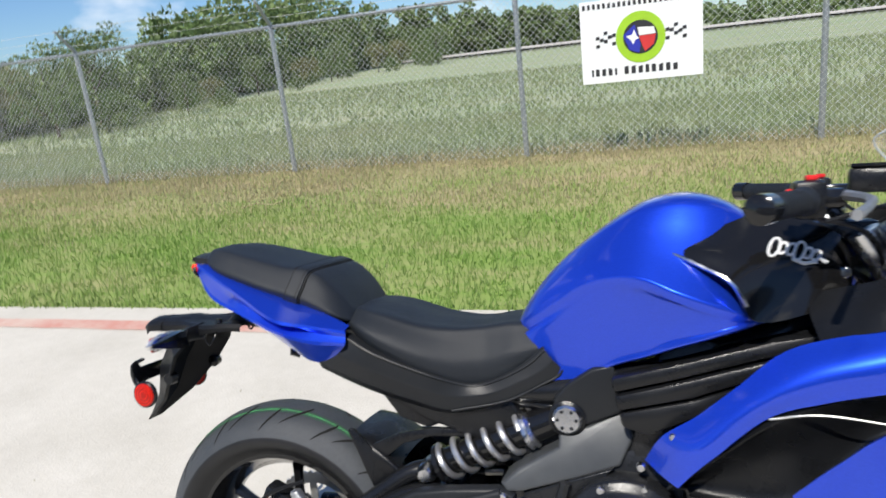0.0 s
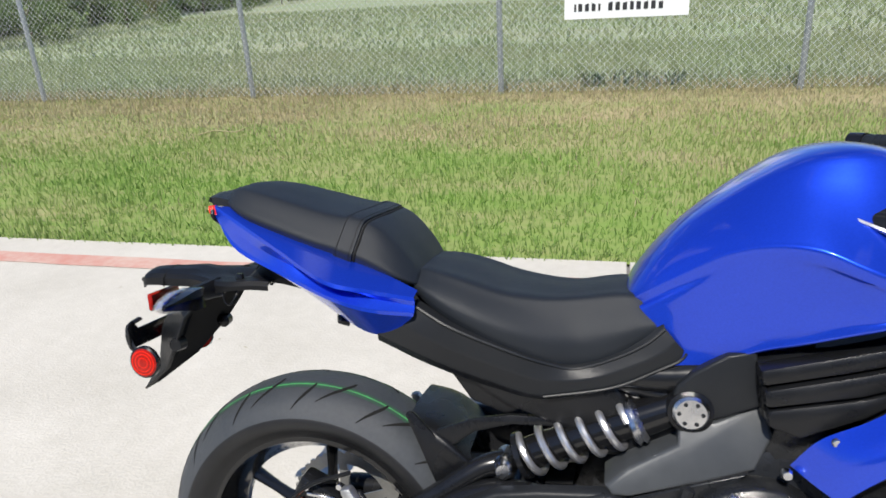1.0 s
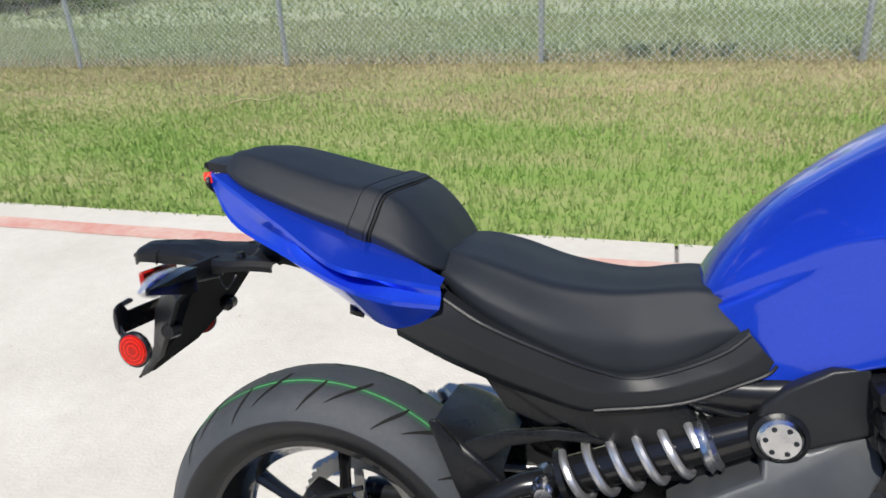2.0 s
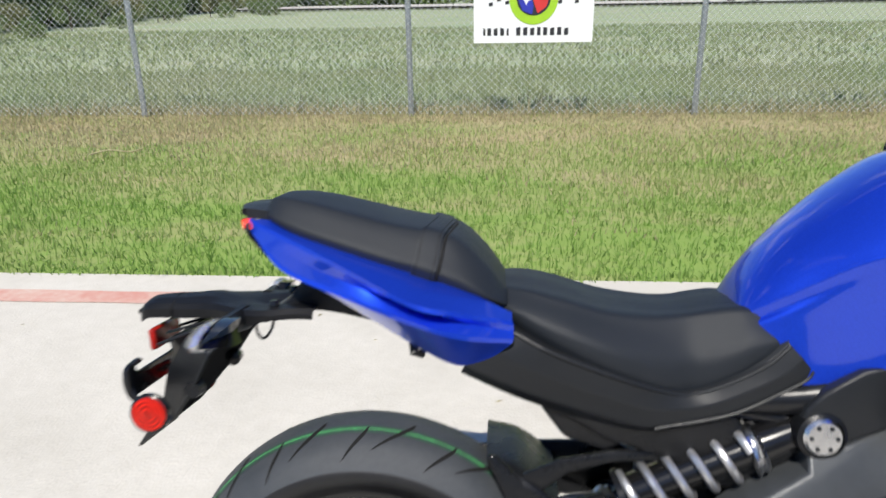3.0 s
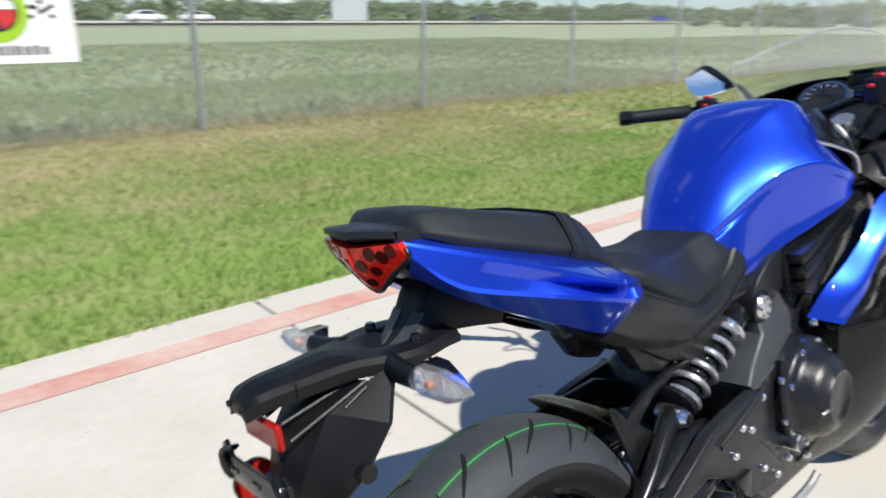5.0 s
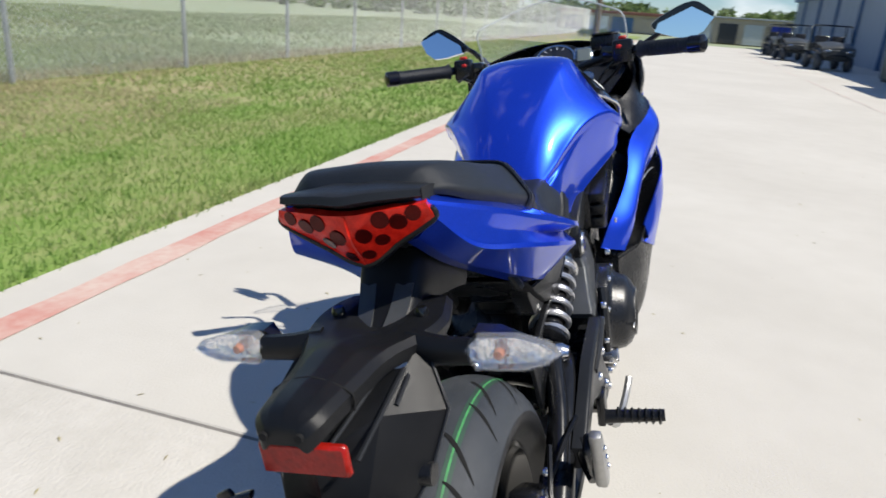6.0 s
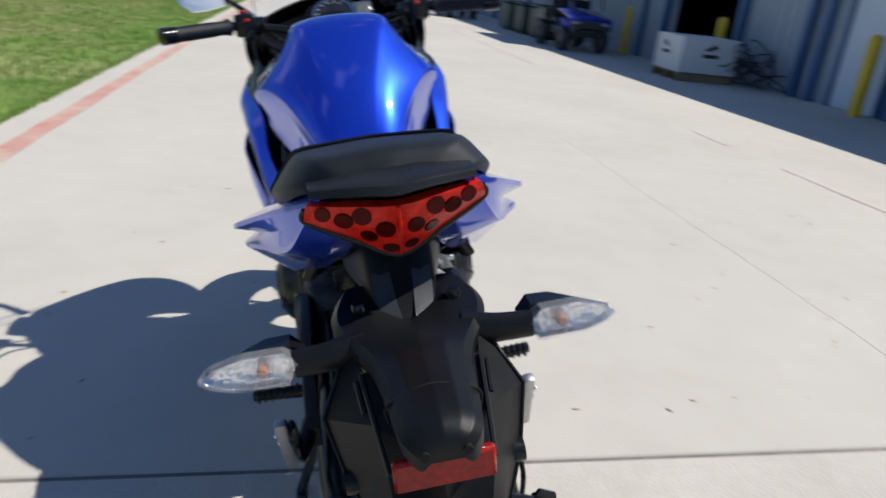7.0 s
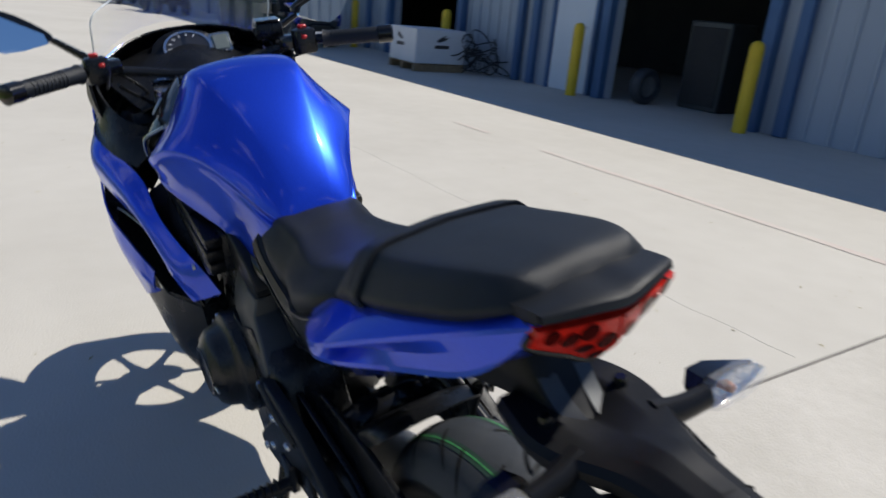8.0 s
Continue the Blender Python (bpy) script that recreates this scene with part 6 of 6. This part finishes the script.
for s in (-1, 1):
    bp("holder_bolt", lathe([(0.0, 0.801), (0.006, 0.801), (0.008, 0.796), (0.008, 0.785)], (-0.181, s * 0.051, 0.0), "z", 12), GLOSS, holder)
    bp("holder_screw", lathe([(-0.0, -0.406), (0.004, -0.406), (0.004, -0.396)], (0, s * 0.017, 0.772), "x", 10), GROOVE, holder)
outer = [(-0.225, 0.066, 0.783), (-0.266, 0.099, 0.726), (-0.298, 0.084, 0.672), (-0.345, 0.050, 0.612), (-0.421, 0.022, 0.553)]
inner = [(-0.262, 0.058, 0.768), (-0.318, 0.051, 0.745), (-0.352, 0.046, 0.690), (-0.375, 0.030, 0.620), (-0.424, 0.010, 0.553)]
middle = [(-0.285, 0.0, 0.768), (-0.366, 0.0, 0.728), (-0.362, 0.0, 0.680), (-0.382, 0.0, 0.620), (-0.425, 0.0, 0.553)]
other = lambda ln: [(x, -y, z) for x, y, z in ln]
mud = bp("mudguard", creased([outer, inner, middle, other(inner), other(outer)], 26, 0.005, True), HOLDER, holder, "black angular mudguard flap", sharp=20)
for s in (-1, 1):
    for a, b in (((-0.266, 0.0585, 0.767), (-0.366, 0.046, 0.726)), ((-0.272, 0.036, 0.765), (-0.362, 0.020, 0.738)), ((-0.270, 0.064, 0.762), (-0.300, 0.060, 0.745))):
        bp("mudguard_rib", tube([(a[0], s * a[1], a[2] + 0.002), (b[0], s * b[1], b[2] + 0.002)], 0.0026, 6), SATIN, mud)
    bp("mudguard_edge", tube([(-0.240, s * 0.078, 0.764), (-0.266, s * 0.100, 0.727), (-0.298, s * 0.085, 0.673), (-0.345, s * 0.051, 0.613)], 0.002, 6), SATIN, mud)
    bp("mudguard_knob", lathe([(0, s * 0.088), (0.012, s * 0.088), (0.014, s * 0.070), (0.0, s * 0.060)], (-0.297, 0, 0.672), "y", 14), PLASTIC, mud)
    bp("reflector_arm", tube([(-0.395, s * 0.050, 0.705), (-0.400, s * 0.076, 0.695), (-0.394, s * 0.081, 0.662), (-0.366, s * 0.080, 0.640)], 0.007, 8, 14, flat=0.5), FRAME, holder)
    rf = bp("round_reflector", lathe([(0.0, s * 0.0940), (0.020, s * 0.0935), (0.027, s * 0.0910), (0.029, s * 0.0840), (0.0, s * 0.0820)], (-0.363, 0, 0.635), "y", 28), REFLECTOR, holder, "round red side reflector")
    bp("reflector_ring", lathe([(0.0265, s * 0.0916), (0.030, s * 0.0895), (0.030, s * 0.0830)], (-0.363, 0, 0.635), "y", 28), FRAME, rf)
    for q in (0.008, 0.015, 0.021):
        bp("reflector_groove", lathe([(q, s * 0.0939), (q + 0.0012, s * 0.0942), (q + 0.0024, s * 0.0937)], (-0.363, 0, 0.635), "y", 24), REDLENS, rf)
    st = bp("indicator_stalk", tube([(-0.225, s * 0.050, 0.775), (-0.232, s * 0.085, 0.774), (-0.235, s * 0.120, 0.774)], [0.016, 0.013, 0.012], 10, 8, flat=1.2), HOLDER, holder)
    ring = lambda y, x0, x1, h: [(x0, s * y, 0.774 - h), (x1, s * y, 0.774 - h * 0.9), (x1 - 0.004, s * y, 0.774 + h * 0.2), (x1, s * y, 0.774 + h), (x0, s * y, 0.774 + h * 0.95), (x0, s * y, 0.774 - h)]
    bp("indicator_shell", creased(np.array([ring(0.108, -0.228, -0.216, 0.009), ring(0.122, -0.229, -0.206, 0.0185), ring(0.146, -0.229, -0.207, 0.0180), ring(0.178, -0.229, -0.216, 0.0095), ring(0.205, -0.229, -0.226, 0.003)]).transpose(1, 0, 2), 16, 0.001, True), GLOSS, st, "black indicator housing", sharp=20)
    rim = [(0.124, 0.754), (0.176, 0.7545), (0.200, 0.763), (0.212, 0.774), (0.198, 0.787), (0.168, 0.7955), (0.128, 0.795), (0.112, 0.780)]
    def glass_ring(x, q):
        return [(x, s * (0.158 + (y - 0.158) * q), 0.775 + (z - 0.775) * 0.88 * q) for y, z in rim + rim[:1]]
    rings = [glass_ring(-0.2295, 1.0), glass_ring(-0.238, 1.0), glass_ring(-0.244, 0.97), glass_ring(-0.252, 0.74), glass_ring(-0.254, 0.60), glass_ring(-0.255, 0.02)]
    bp("indicator_lens", creased(rings, 12, 0.0012, True), CLEAR, st, "clear faceted indicator lens", sharp=12)
    bp("indicator_bowl", creased([glass_ring(-0.2300, 0.02), glass_ring(-0.2310, 0.35), glass_ring(-0.2345, 0.78), glass_ring(-0.2405, 0.93)], 8, 0.0005, True), BOWL, st)
    for k in range(9):
        y = 0.128 + 0.0075 * k
        hh = 0.0125 if k < 6 else 0.0125 - 0.0026 * (k - 5)
        bp("lens_flute", tube([(-0.2385, s * y, 0.775 - hh), (-0.2400, s * y, 0.775), (-0.2385, s * y, 0.775 + hh)], 0.0013, 5), CLEAR, st)
    bp("indicator_bulb", lathe([(0.0, -0.247), (0.0046, -0.246), (0.0062, -0.240), (0.0062, -0.231)], (0, s * 0.150, 0.775), "x", 14), AMBER, st, "amber bulb")
    bp("luggage_hook", tube([(-0.20, s * 0.062, 0.785), (-0.20, s * 0.078, 0.765), (-0.19, s * 0.078, 0.750), (-0.178, s * 0.074, 0.765), (-0.178, s * 0.062, 0.785)], 0.0022, 6, 24), FRAME, holder)
bp("rear_reflector", box(0.010, 0.088, 0.033, (-0.376, 0.0, 0.734), 0.003, (0, -4, 0)), REFLECTOR, holder, "rectangular red rear reflector")
bp("plate_bracket", plate([(-0.085, 0.655), (0.085, 0.655), (0.090, 0.700), (0.075, 0.708), (0.060, 0.690), (-0.060, 0.690), (-0.075, 0.708), (-0.090, 0.700)], -0.396, -0.391, 0.002, "yz"), FRAME, holder, "black plate bracket with slots")
for y in (-0.06, 0.0, 0.06):
    bp("bracket_slot", box(0.003, 0.020, 0.007, (-0.3975, y, 0.672), 0.002), BRAKEDISC, holder)

# fairings
for s in (-1, 1):
    blade = [[(0.706, s * 0.150, 0.592), (0.735, s * 0.170, 0.642), (0.785, s * 0.190, 0.683), (0.841, s * 0.208, 0.736), (0.919, s * 0.212, 0.801), (1.04, s * 0.238, 0.838), (1.12, s * 0.256, 0.866), (1.24, s * 0.215, 0.90)],
             [(0.731, s * 0.178, 0.580), (0.764, s * 0.204, 0.624), (0.800, s * 0.222, 0.657), (0.866, s * 0.240, 0.722), (0.940, s * 0.254, 0.772), (1.04, s * 0.270, 0.803), (1.12, s * 0.276, 0.825), (1.25, s * 0.228, 0.86)],
             [(0.757, s * 0.199, 0.569), (0.782, s * 0.213, 0.602), (0.812, s * 0.223, 0.634), (0.884, s * 0.234, 0.702), (0.960, s * 0.253, 0.735), (1.04, s * 0.267, 0.757), (1.12, s * 0.272, 0.775), (1.25, s * 0.225, 0.81)]]
    fair = bp("side_fairing", skin(blade, 18, 44, thick=0.004), BLUE, label="metallic blue side fairing" if s < 0 else "", sharp=40)
    vent_top = [(0.742, 0.184, 0.558), (0.81, 0.206, 0.626), (0.89, 0.231, 0.692), (0.96, 0.247, 0.730), (1.04, 0.258, 0.758), (1.12, 0.262, 0.778), (1.24, 0.222, 0.81)]
    vent_low = [(0.775, 0.160, 0.545), (0.83, 0.168, 0.546), (0.885, 0.178, 0.550), (0.935, 0.190, 0.568), (0.985, 0.200, 0.622), (1.05, 0.215, 0.682), (1.24, 0.210, 0.74)]
    vent_edge = [(0.775, 0.184, 0.543), (0.83, 0.206, 0.543), (0.885, 0.226, 0.545), (0.920, 0.240, 0.586), (0.970, 0.263, 0.650), (1.04, 0.281, 0.708), (1.24, 0.250, 0.752)]
    vent = bp("fairing_vent", skin([[(x, s * y, z) for x, y, z in ln] for ln in (vent_top, [((a[0] + b[0]) / 2, (a[1] + b[1]) / 2 - 0.022, (a[2] + b[2]) / 2) for a, b in zip(vent_top, vent_low)], vent_low, vent_edge)], 20, 36, thick=0.004), PLASTIC, fair, "black vent panel behind the fairing")
    bp("fairing_lining", skin([[(0.745, s * 0.180, 0.556), (0.81, s * 0.206, 0.622), (0.885, s * 0.232, 0.69), (0.96, s * 0.245, 0.73)], [(0.735, s * 0.145, 0.60), (0.79, s * 0.140, 0.66), (0.86, s * 0.140, 0.74), (0.93, s * 0.135, 0.80)]], 8, 20, thick=0.004), PLASTIC, fair)
    bp("belly_lining", skin([[(0.757, s * 0.195, 0.57), (0.775, s * 0.180, 0.55), (0.765, s * 0.176, 0.45), (0.735, s * 0.153, 0.33), (0.735, s * 0.09, 0.225)], [(0.76, s * 0.13, 0.60), (0.77, s * 0.13, 0.55), (0.76, s * 0.12, 0.45), (0.73, s * 0.10, 0.33), (0.73, s * 0.05, 0.23)]], 8, 28, thick=0.004), PLASTIC, fair)
    lower_f = [[(0.915, s * 0.238, 0.590), (0.970, s * 0.266, 0.654), (1.04, s * 0.284, 0.712), (1.22, s * 0.262, 0.760)], [(0.925, s * 0.246, 0.552), (0.98, s * 0.268, 0.590), (1.06, s * 0.282, 0.630), (1.22, s * 0.258, 0.66)], [(0.915, s * 0.238, 0.542), (0.96, s * 0.250, 0.522), (1.04, s * 0.256, 0.500), (1.16, s * 0.232, 0.530)]]
    bp("lower_fairing", skin(lower_f, 24, 24, thick=0.004), BLUE, fair, "metallic blue lower fairing")
    bp("belly_panel", skin([[(0.775, s * 0.182, 0.550), (0.85, s * 0.210, 0.549), (0.93, s * 0.238, 0.542), (1.04, s * 0.252, 0.498), (1.15, s * 0.228, 0.526)], [(0.765, s * 0.178, 0.450), (0.83, s * 0.208, 0.420), (0.90, s * 0.226, 0.388), (0.98, s * 0.222, 0.365), (1.08, s * 0.20, 0.40)], [(0.735, s * 0.155, 0.33), (0.79, s * 0.160, 0.30), (0.85, s * 0.160, 0.272), (0.93, s * 0.155, 0.262), (1.02, s * 0.14, 0.30)], [(0.735, s * 0.09, 0.225), (0.79, s * 0.09, 0.21), (0.85, s * 0.09, 0.205), (0.93, s * 0.09, 0.205), (1.0, s * 0.09, 0.26)]], 20, 24, thick=0.004), PLASTIC, fair, "black belly fairing")
    bp("fairing_trim", tube([(0.885, s * 0.232, 0.700), (0.96, s * 0.250, 0.715), (1.10, s * 0.262, 0.700)], 0.0018, 6, 16), CAST, fair)
    bp("fairing_bolt", bolt_head((0.752, s * 0.180, 0.645), 0.007, 0.005, s), STEEL, fair)
    bp("inner_fairing", skin([[(0.965, s * 0.135, 0.872), (1.05, s * 0.20, 0.905), (1.14, s * 0.222, 0.955), (1.22, s * 0.205, 1.01)], [(0.95, s * 0.165, 0.848), (1.03, s * 0.225, 0.862), (1.13, s * 0.240, 0.880), (1.22, s * 0.215, 0.915)], [(0.955, s * 0.21, 0.815), (1.03, s * 0.240, 0.835), (1.13, s * 0.256, 0.866), (1.23, s * 0.216, 0.90)]], 14, 18, thick=0.004), PLASTIC, fair, "black inner fairing")
cowl_rows = []
for a in np.linspace(-1, 1, 9):
    y = 0.235 * a
    b = 1 - abs(a) ** 2.4
    cowl_rows.append([(1.17 + 0.09 * b, y * 0.80, 1.015 + 0.035 * b), (1.26 + 0.14 * b, y * 0.92, 0.955 + 0.03 * b), (1.28 + 0.27 * b, y, 0.86), (1.26 + 0.27 * b, y * 0.95, 0.76), (1.22 + 0.20 * b, y * 0.7, 0.68)])
nose_f = bp("nose_fairing", skin(cowl_rows, 30, 24, thick=0.004), BLUE, label="metallic blue nose fairing")
bp("nose_lining", skin([[(x - 0.012, y * 0.965, z + (0.004 if k == 0 else -0.002)) for k, (x, y, z) in enumerate(r)] for r in cowl_rows], 30, 20, thick=0.004), PLASTIC, nose_f, "black inside of the nose fairing")
shield = []
for a in np.linspace(-1, 1, 9):
    y, b = 0.195 * a, 1 - abs(a) ** 2
    shield.append([(1.19 + 0.16 * b, y * 1.05, 1.010 + 0.05 * b), (1.155 + 0.14 * b, y * 1.04, 1.055 + 0.06 * b), (1.122 + 0.115 * b, y * (1.0 - 0.08 * b), 1.108 + 0.062 * b)])
ws = bp("windscreen", skin(shield, 36, 16, thick=0.003), SCREEN, label="clear acrylic windscreen")
bp("dash_cowl", skin([[(1.06, y * 0.8, 0.945 - 0.2 * abs(y)), (1.16, y, 1.005 - 0.25 * abs(y)), (1.25, y * 1.05, 1.030 - 0.25 * abs(y)), (1.31, y, 1.00 - 0.2 * abs(y))] for y in (-0.19, -0.1, 0, 0.1, 0.19)], 16, 16, thick=0.006), PLASTIC, label="black cockpit tray behind the windscreen")

for s in (-1, 1):
    bp("cockpit_side", skin([[(1.115, s * 0.226, 0.872), (1.15, s * 0.236, 0.890), (1.19, s * 0.232, 0.91), (1.23, s * 0.216, 0.93)], [(1.110, s * 0.238, 0.925), (1.15, s * 0.244, 0.940), (1.19, s * 0.232, 0.955), (1.23, s * 0.212, 0.965)], [(1.115, s * 0.240, 0.972), (1.15, s * 0.238, 0.984), (1.19, s * 0.224, 0.998), (1.23, s * 0.200, 1.010)]], 14, 18, thick=0.006), PLASTIC, label="black cockpit side panel" if s < 0 else "")
bp("cockpit_floor", box(0.18, 0.38, 0.05, (1.15, 0, 0.875), 0.02), PLASTIC, label="black cockpit floor")
rim_line = [shield[0][0], shield[0][1]] + [r[2] for r in shield] + [shield[-1][1], shield[-1][0]]
bp("screen_rim", tube(rim_line, 0.0022, 6, 60), RIMCLEAR, ws, "pale bright edge of the windscreen")

# cockpit: dash, bars, controls, mirrors
dash = bp("instrument_pod", lathe([(0.0, 0.0), (0.062, 0.0), (0.082, 0.008), (0.086, 0.022), (0.070, 0.045), (0.0, 0.05)], (0, 0, 0), "z", 36), PLASTIC, label="black instrument pod with a round dial")
dash.matrix_basis = pose(1.195, -0.004, 1.020, 0, 118, 0) @ Matrix.Diagonal((0.72, 1.02, 1, 1))
for nm, r0, r1, z, m in (("dial", 0.0, 0.050, -0.0015, CARDARK), ("dial_ring", 0.050, 0.056, -0.003, STEEL)):
    o = part(nm, lathe([(r0, z), (r1, z), (r1, z + 0.004), (r0, z + 0.004)], (0, 0, 0), "z", 36, closed=True), m, dash)
lcd = part("lcd_panel", box(0.055, 0.040, 0.006, (0.0, -0.078, -0.003), 0.004), SCREENGREY, dash, "grey display beside the dial")
part("lcd_frame", box(0.066, 0.050, 0.004, (0.0, -0.078, -0.0005), 0.004), STEEL, lcd)
for i in range(11):
    a = radians(-30 + 24 * i)
    part("tick", box(0.010, 0.002, 0.001, (0.041 * math.cos(a), 0.041 * math.sin(a), -0.003), 0, (0, 0, math.degrees(a))), WHITE, dash, smooth=False)
L_END, L_IN, R_IN, R_END = Vector((0.914, 0.384, 1.014)), Vector((1.032, 0.240, 1.012)), Vector((0.942, -0.223, 1.016)), Vector((0.866, -0.368, 1.014))
bar = bp("handlebar", tube([L_END, L_IN, (1.050, 0.15, 0.995), (1.035, 0.05, 0.975), (1.015, -0.05, 0.975), (0.985, -0.14, 0.998), R_IN, R_END], 0.011, 10, 40), FRAME, label="black handlebar with black rubber grips")
for e, i, s in ((L_END, L_IN, 1), (R_END, R_IN, -1)):
    d = (i - e).normalized()
    k0 = ((i - e).length - 0.026) / 0.128
    g = bp("grip", tube([e + d * q for q in (0.012, 0.02, 0.03, 0.06 * k0, 0.09 * k0, 0.12 * k0, 0.128 * k0)], [0.0165, 0.0182, 0.0165, 0.0172, 0.0165, 0.0172, 0.021], 14), VINYL, bar, "black ribbed rubber grip")
    for k in range(9):
        bp("grip_rib", tube([e + d * (0.034 + 0.010 * k), e + d * (0.038 + 0.010 * k)], 0.0180, 14), VINYL, g)
    bp("bar_end", tube([e - d * 0.022, e - d * 0.018, e + d * 0.012], [0.014, 0.020, 0.020], 14), GLOSS, bar)
    sw = bp("switch_housing", box(0.042, 0.048, 0.055, tuple(i - Vector((0, s * 0.018, 0)) + d * 0.0), 0.008, seg=2), PLASTIC, bar, "black switch housing with red buttons")
    bp("red_button", box(0.016, 0.018, 0.008, tuple(i - Vector((-0.004, s * 0.018, -0.031))), 0.002), REDPLASTIC, sw)
    bp("red_switch", box(0.012, 0.012, 0.008, tuple(i - Vector((0.022, s * 0.026, -0.012))), 0.002), REDPLASTIC, sw)
    bp("lever", tube([i + Vector((0.045, -s * 0.035, 0.005)), i + Vector((0.066, s * 0.03, 0.0)), i + Vector((0.050, s * 0.09, -0.006)), i + Vector((0.020, s * 0.165, -0.012))], [0.008, 0.007, 0.006, 0.007], 8, 18), CAST, bar, "aluminium control lever")
    bp("lever_perch", box(0.05, 0.05, 0.03, tuple(i + Vector((0.026, -s * 0.045, 0.0))), 0.008, seg=2), GLOSS, bar)
res = bp("brake_reservoir", box(0.075, 0.062, 0.036, (1.040, -0.158, 1.040), 0.008, (0, 0, -12), seg=2), PLASTIC, bar, "black brake fluid reservoir")
bp("reservoir_lid", box(0.07, 0.056, 0.006, (1.040, -0.158, 1.061), 0.002, (0, 0, -12)), GLOSS, res)
bp("bar_clamp", box(0.07, 0.15, 0.035, (1.025, 0, 0.958), 0.01, (0, 0, 8), seg=2), FRAME, bar, "black top yoke")
bp("key_switch", lathe([(0.0, 0.985), (0.016, 0.985), (0.02, 0.978), (0.02, 0.95)], (1.005, 0.01, 0), "z", 18), STEEL, bar)
for s in (-1, 1):
    bp("fork_leg", tube([(1.035, s * 0.10, 0.96), (1.33, s * 0.095, 0.45)], 0.024, 14), STEEL, label="steel fork leg" if s < 0 else "")
    part("fork_slider", tube([(1.27, s * 0.095, 0.53), (1.40, s * 0.095, 0.315)], [0.028, 0.026], 14), FRAME, bike)
    bp("cable", tube([(0.95, s * 0.20, 0.99), (1.02, s * 0.18, 0.965), (1.06, s * 0.11, 0.90), (1.05, s * 0.06, 0.80)], 0.004, 6, 20), PLASTIC)
    bp("cable", tube([(0.96, s * 0.22, 0.985), (1.05, s * 0.19, 1.00), (1.10, s * 0.12, 0.93), (1.06, s * 0.09, 0.82)], 0.0035, 6, 20), PLASTIC)
part("front_mudguard", skin([[(1.41 + 0.318 * math.cos(a), y, 0.30 + 0.318 * math.sin(a) - abs(y) * 0.3) for a in np.linspace(0.5, 2.5, 7)] for y in (-0.075, -0.04, 0, 0.04, 0.075)], 12, 24, thick=0.003), BLUE, bike, "metallic blue front mudguard")


def mirror_at(cx, cy, cz, s, base):
    pts = [(0.073, 0.023), (0.010, 0.046), (-0.070, -0.006), (-0.075, -0.030), (-0.020, -0.039), (0.022, -0.040), (0.052, -0.017)]
    m = bp("mirror", skin([[Vector((0.010, q * a, q * b)) for a, b in pts + pts[:1]] for q in (1.0,)] + [[Vector((0.024, 0.97 * a, 0.95 * b)) for a, b in pts + pts[:1]]] + [[Vector((0.040, 0.6 * a, 0.6 * b)) for a, b in pts + pts[:1]]], 8, 43, caps=True), GLOSS, label="black rear-view mirror showing the sky")
    bm = bmesh.new()
    bm.faces.new([bm.verts.new((0.0, 0.95 * a, 0.92 * b)) for a, b in pts])
    g = bmesh.ops.extrude_face_region(bm, geom=bm.faces[:])
    bmesh.ops.translate(bm, vec=(0.012, 0, 0), verts=[v for v in g["geom"] if isinstance(v, bmesh.types.BMVert)])
    part("mirror_glass", bm, MIRROR, m, "reflecting mirror glass", smooth=False)
    m.matrix_basis = pose(cx, cy, cz, 0 if s > 0 else 12, 13 if s > 0 else 1, -s * 8) @ Matrix.Diagonal((1, s, 1, 1))
    bp("mirror_stalk", tube([(cx + 0.035, cy - s * 0.045, cz - 0.018), (cx + 0.05, cy - s * 0.085, cz - 0.04), base], [0.010, 0.011, 0.016], 8, 12, flat=0.7), PLASTIC)


mirror_at(1.262, 0.352, 1.094, 1, (1.25, 0.20, 1.0))
mirror_at(1.150, -0.350, 1.072, -1, (1.215, -0.20, 0.995))
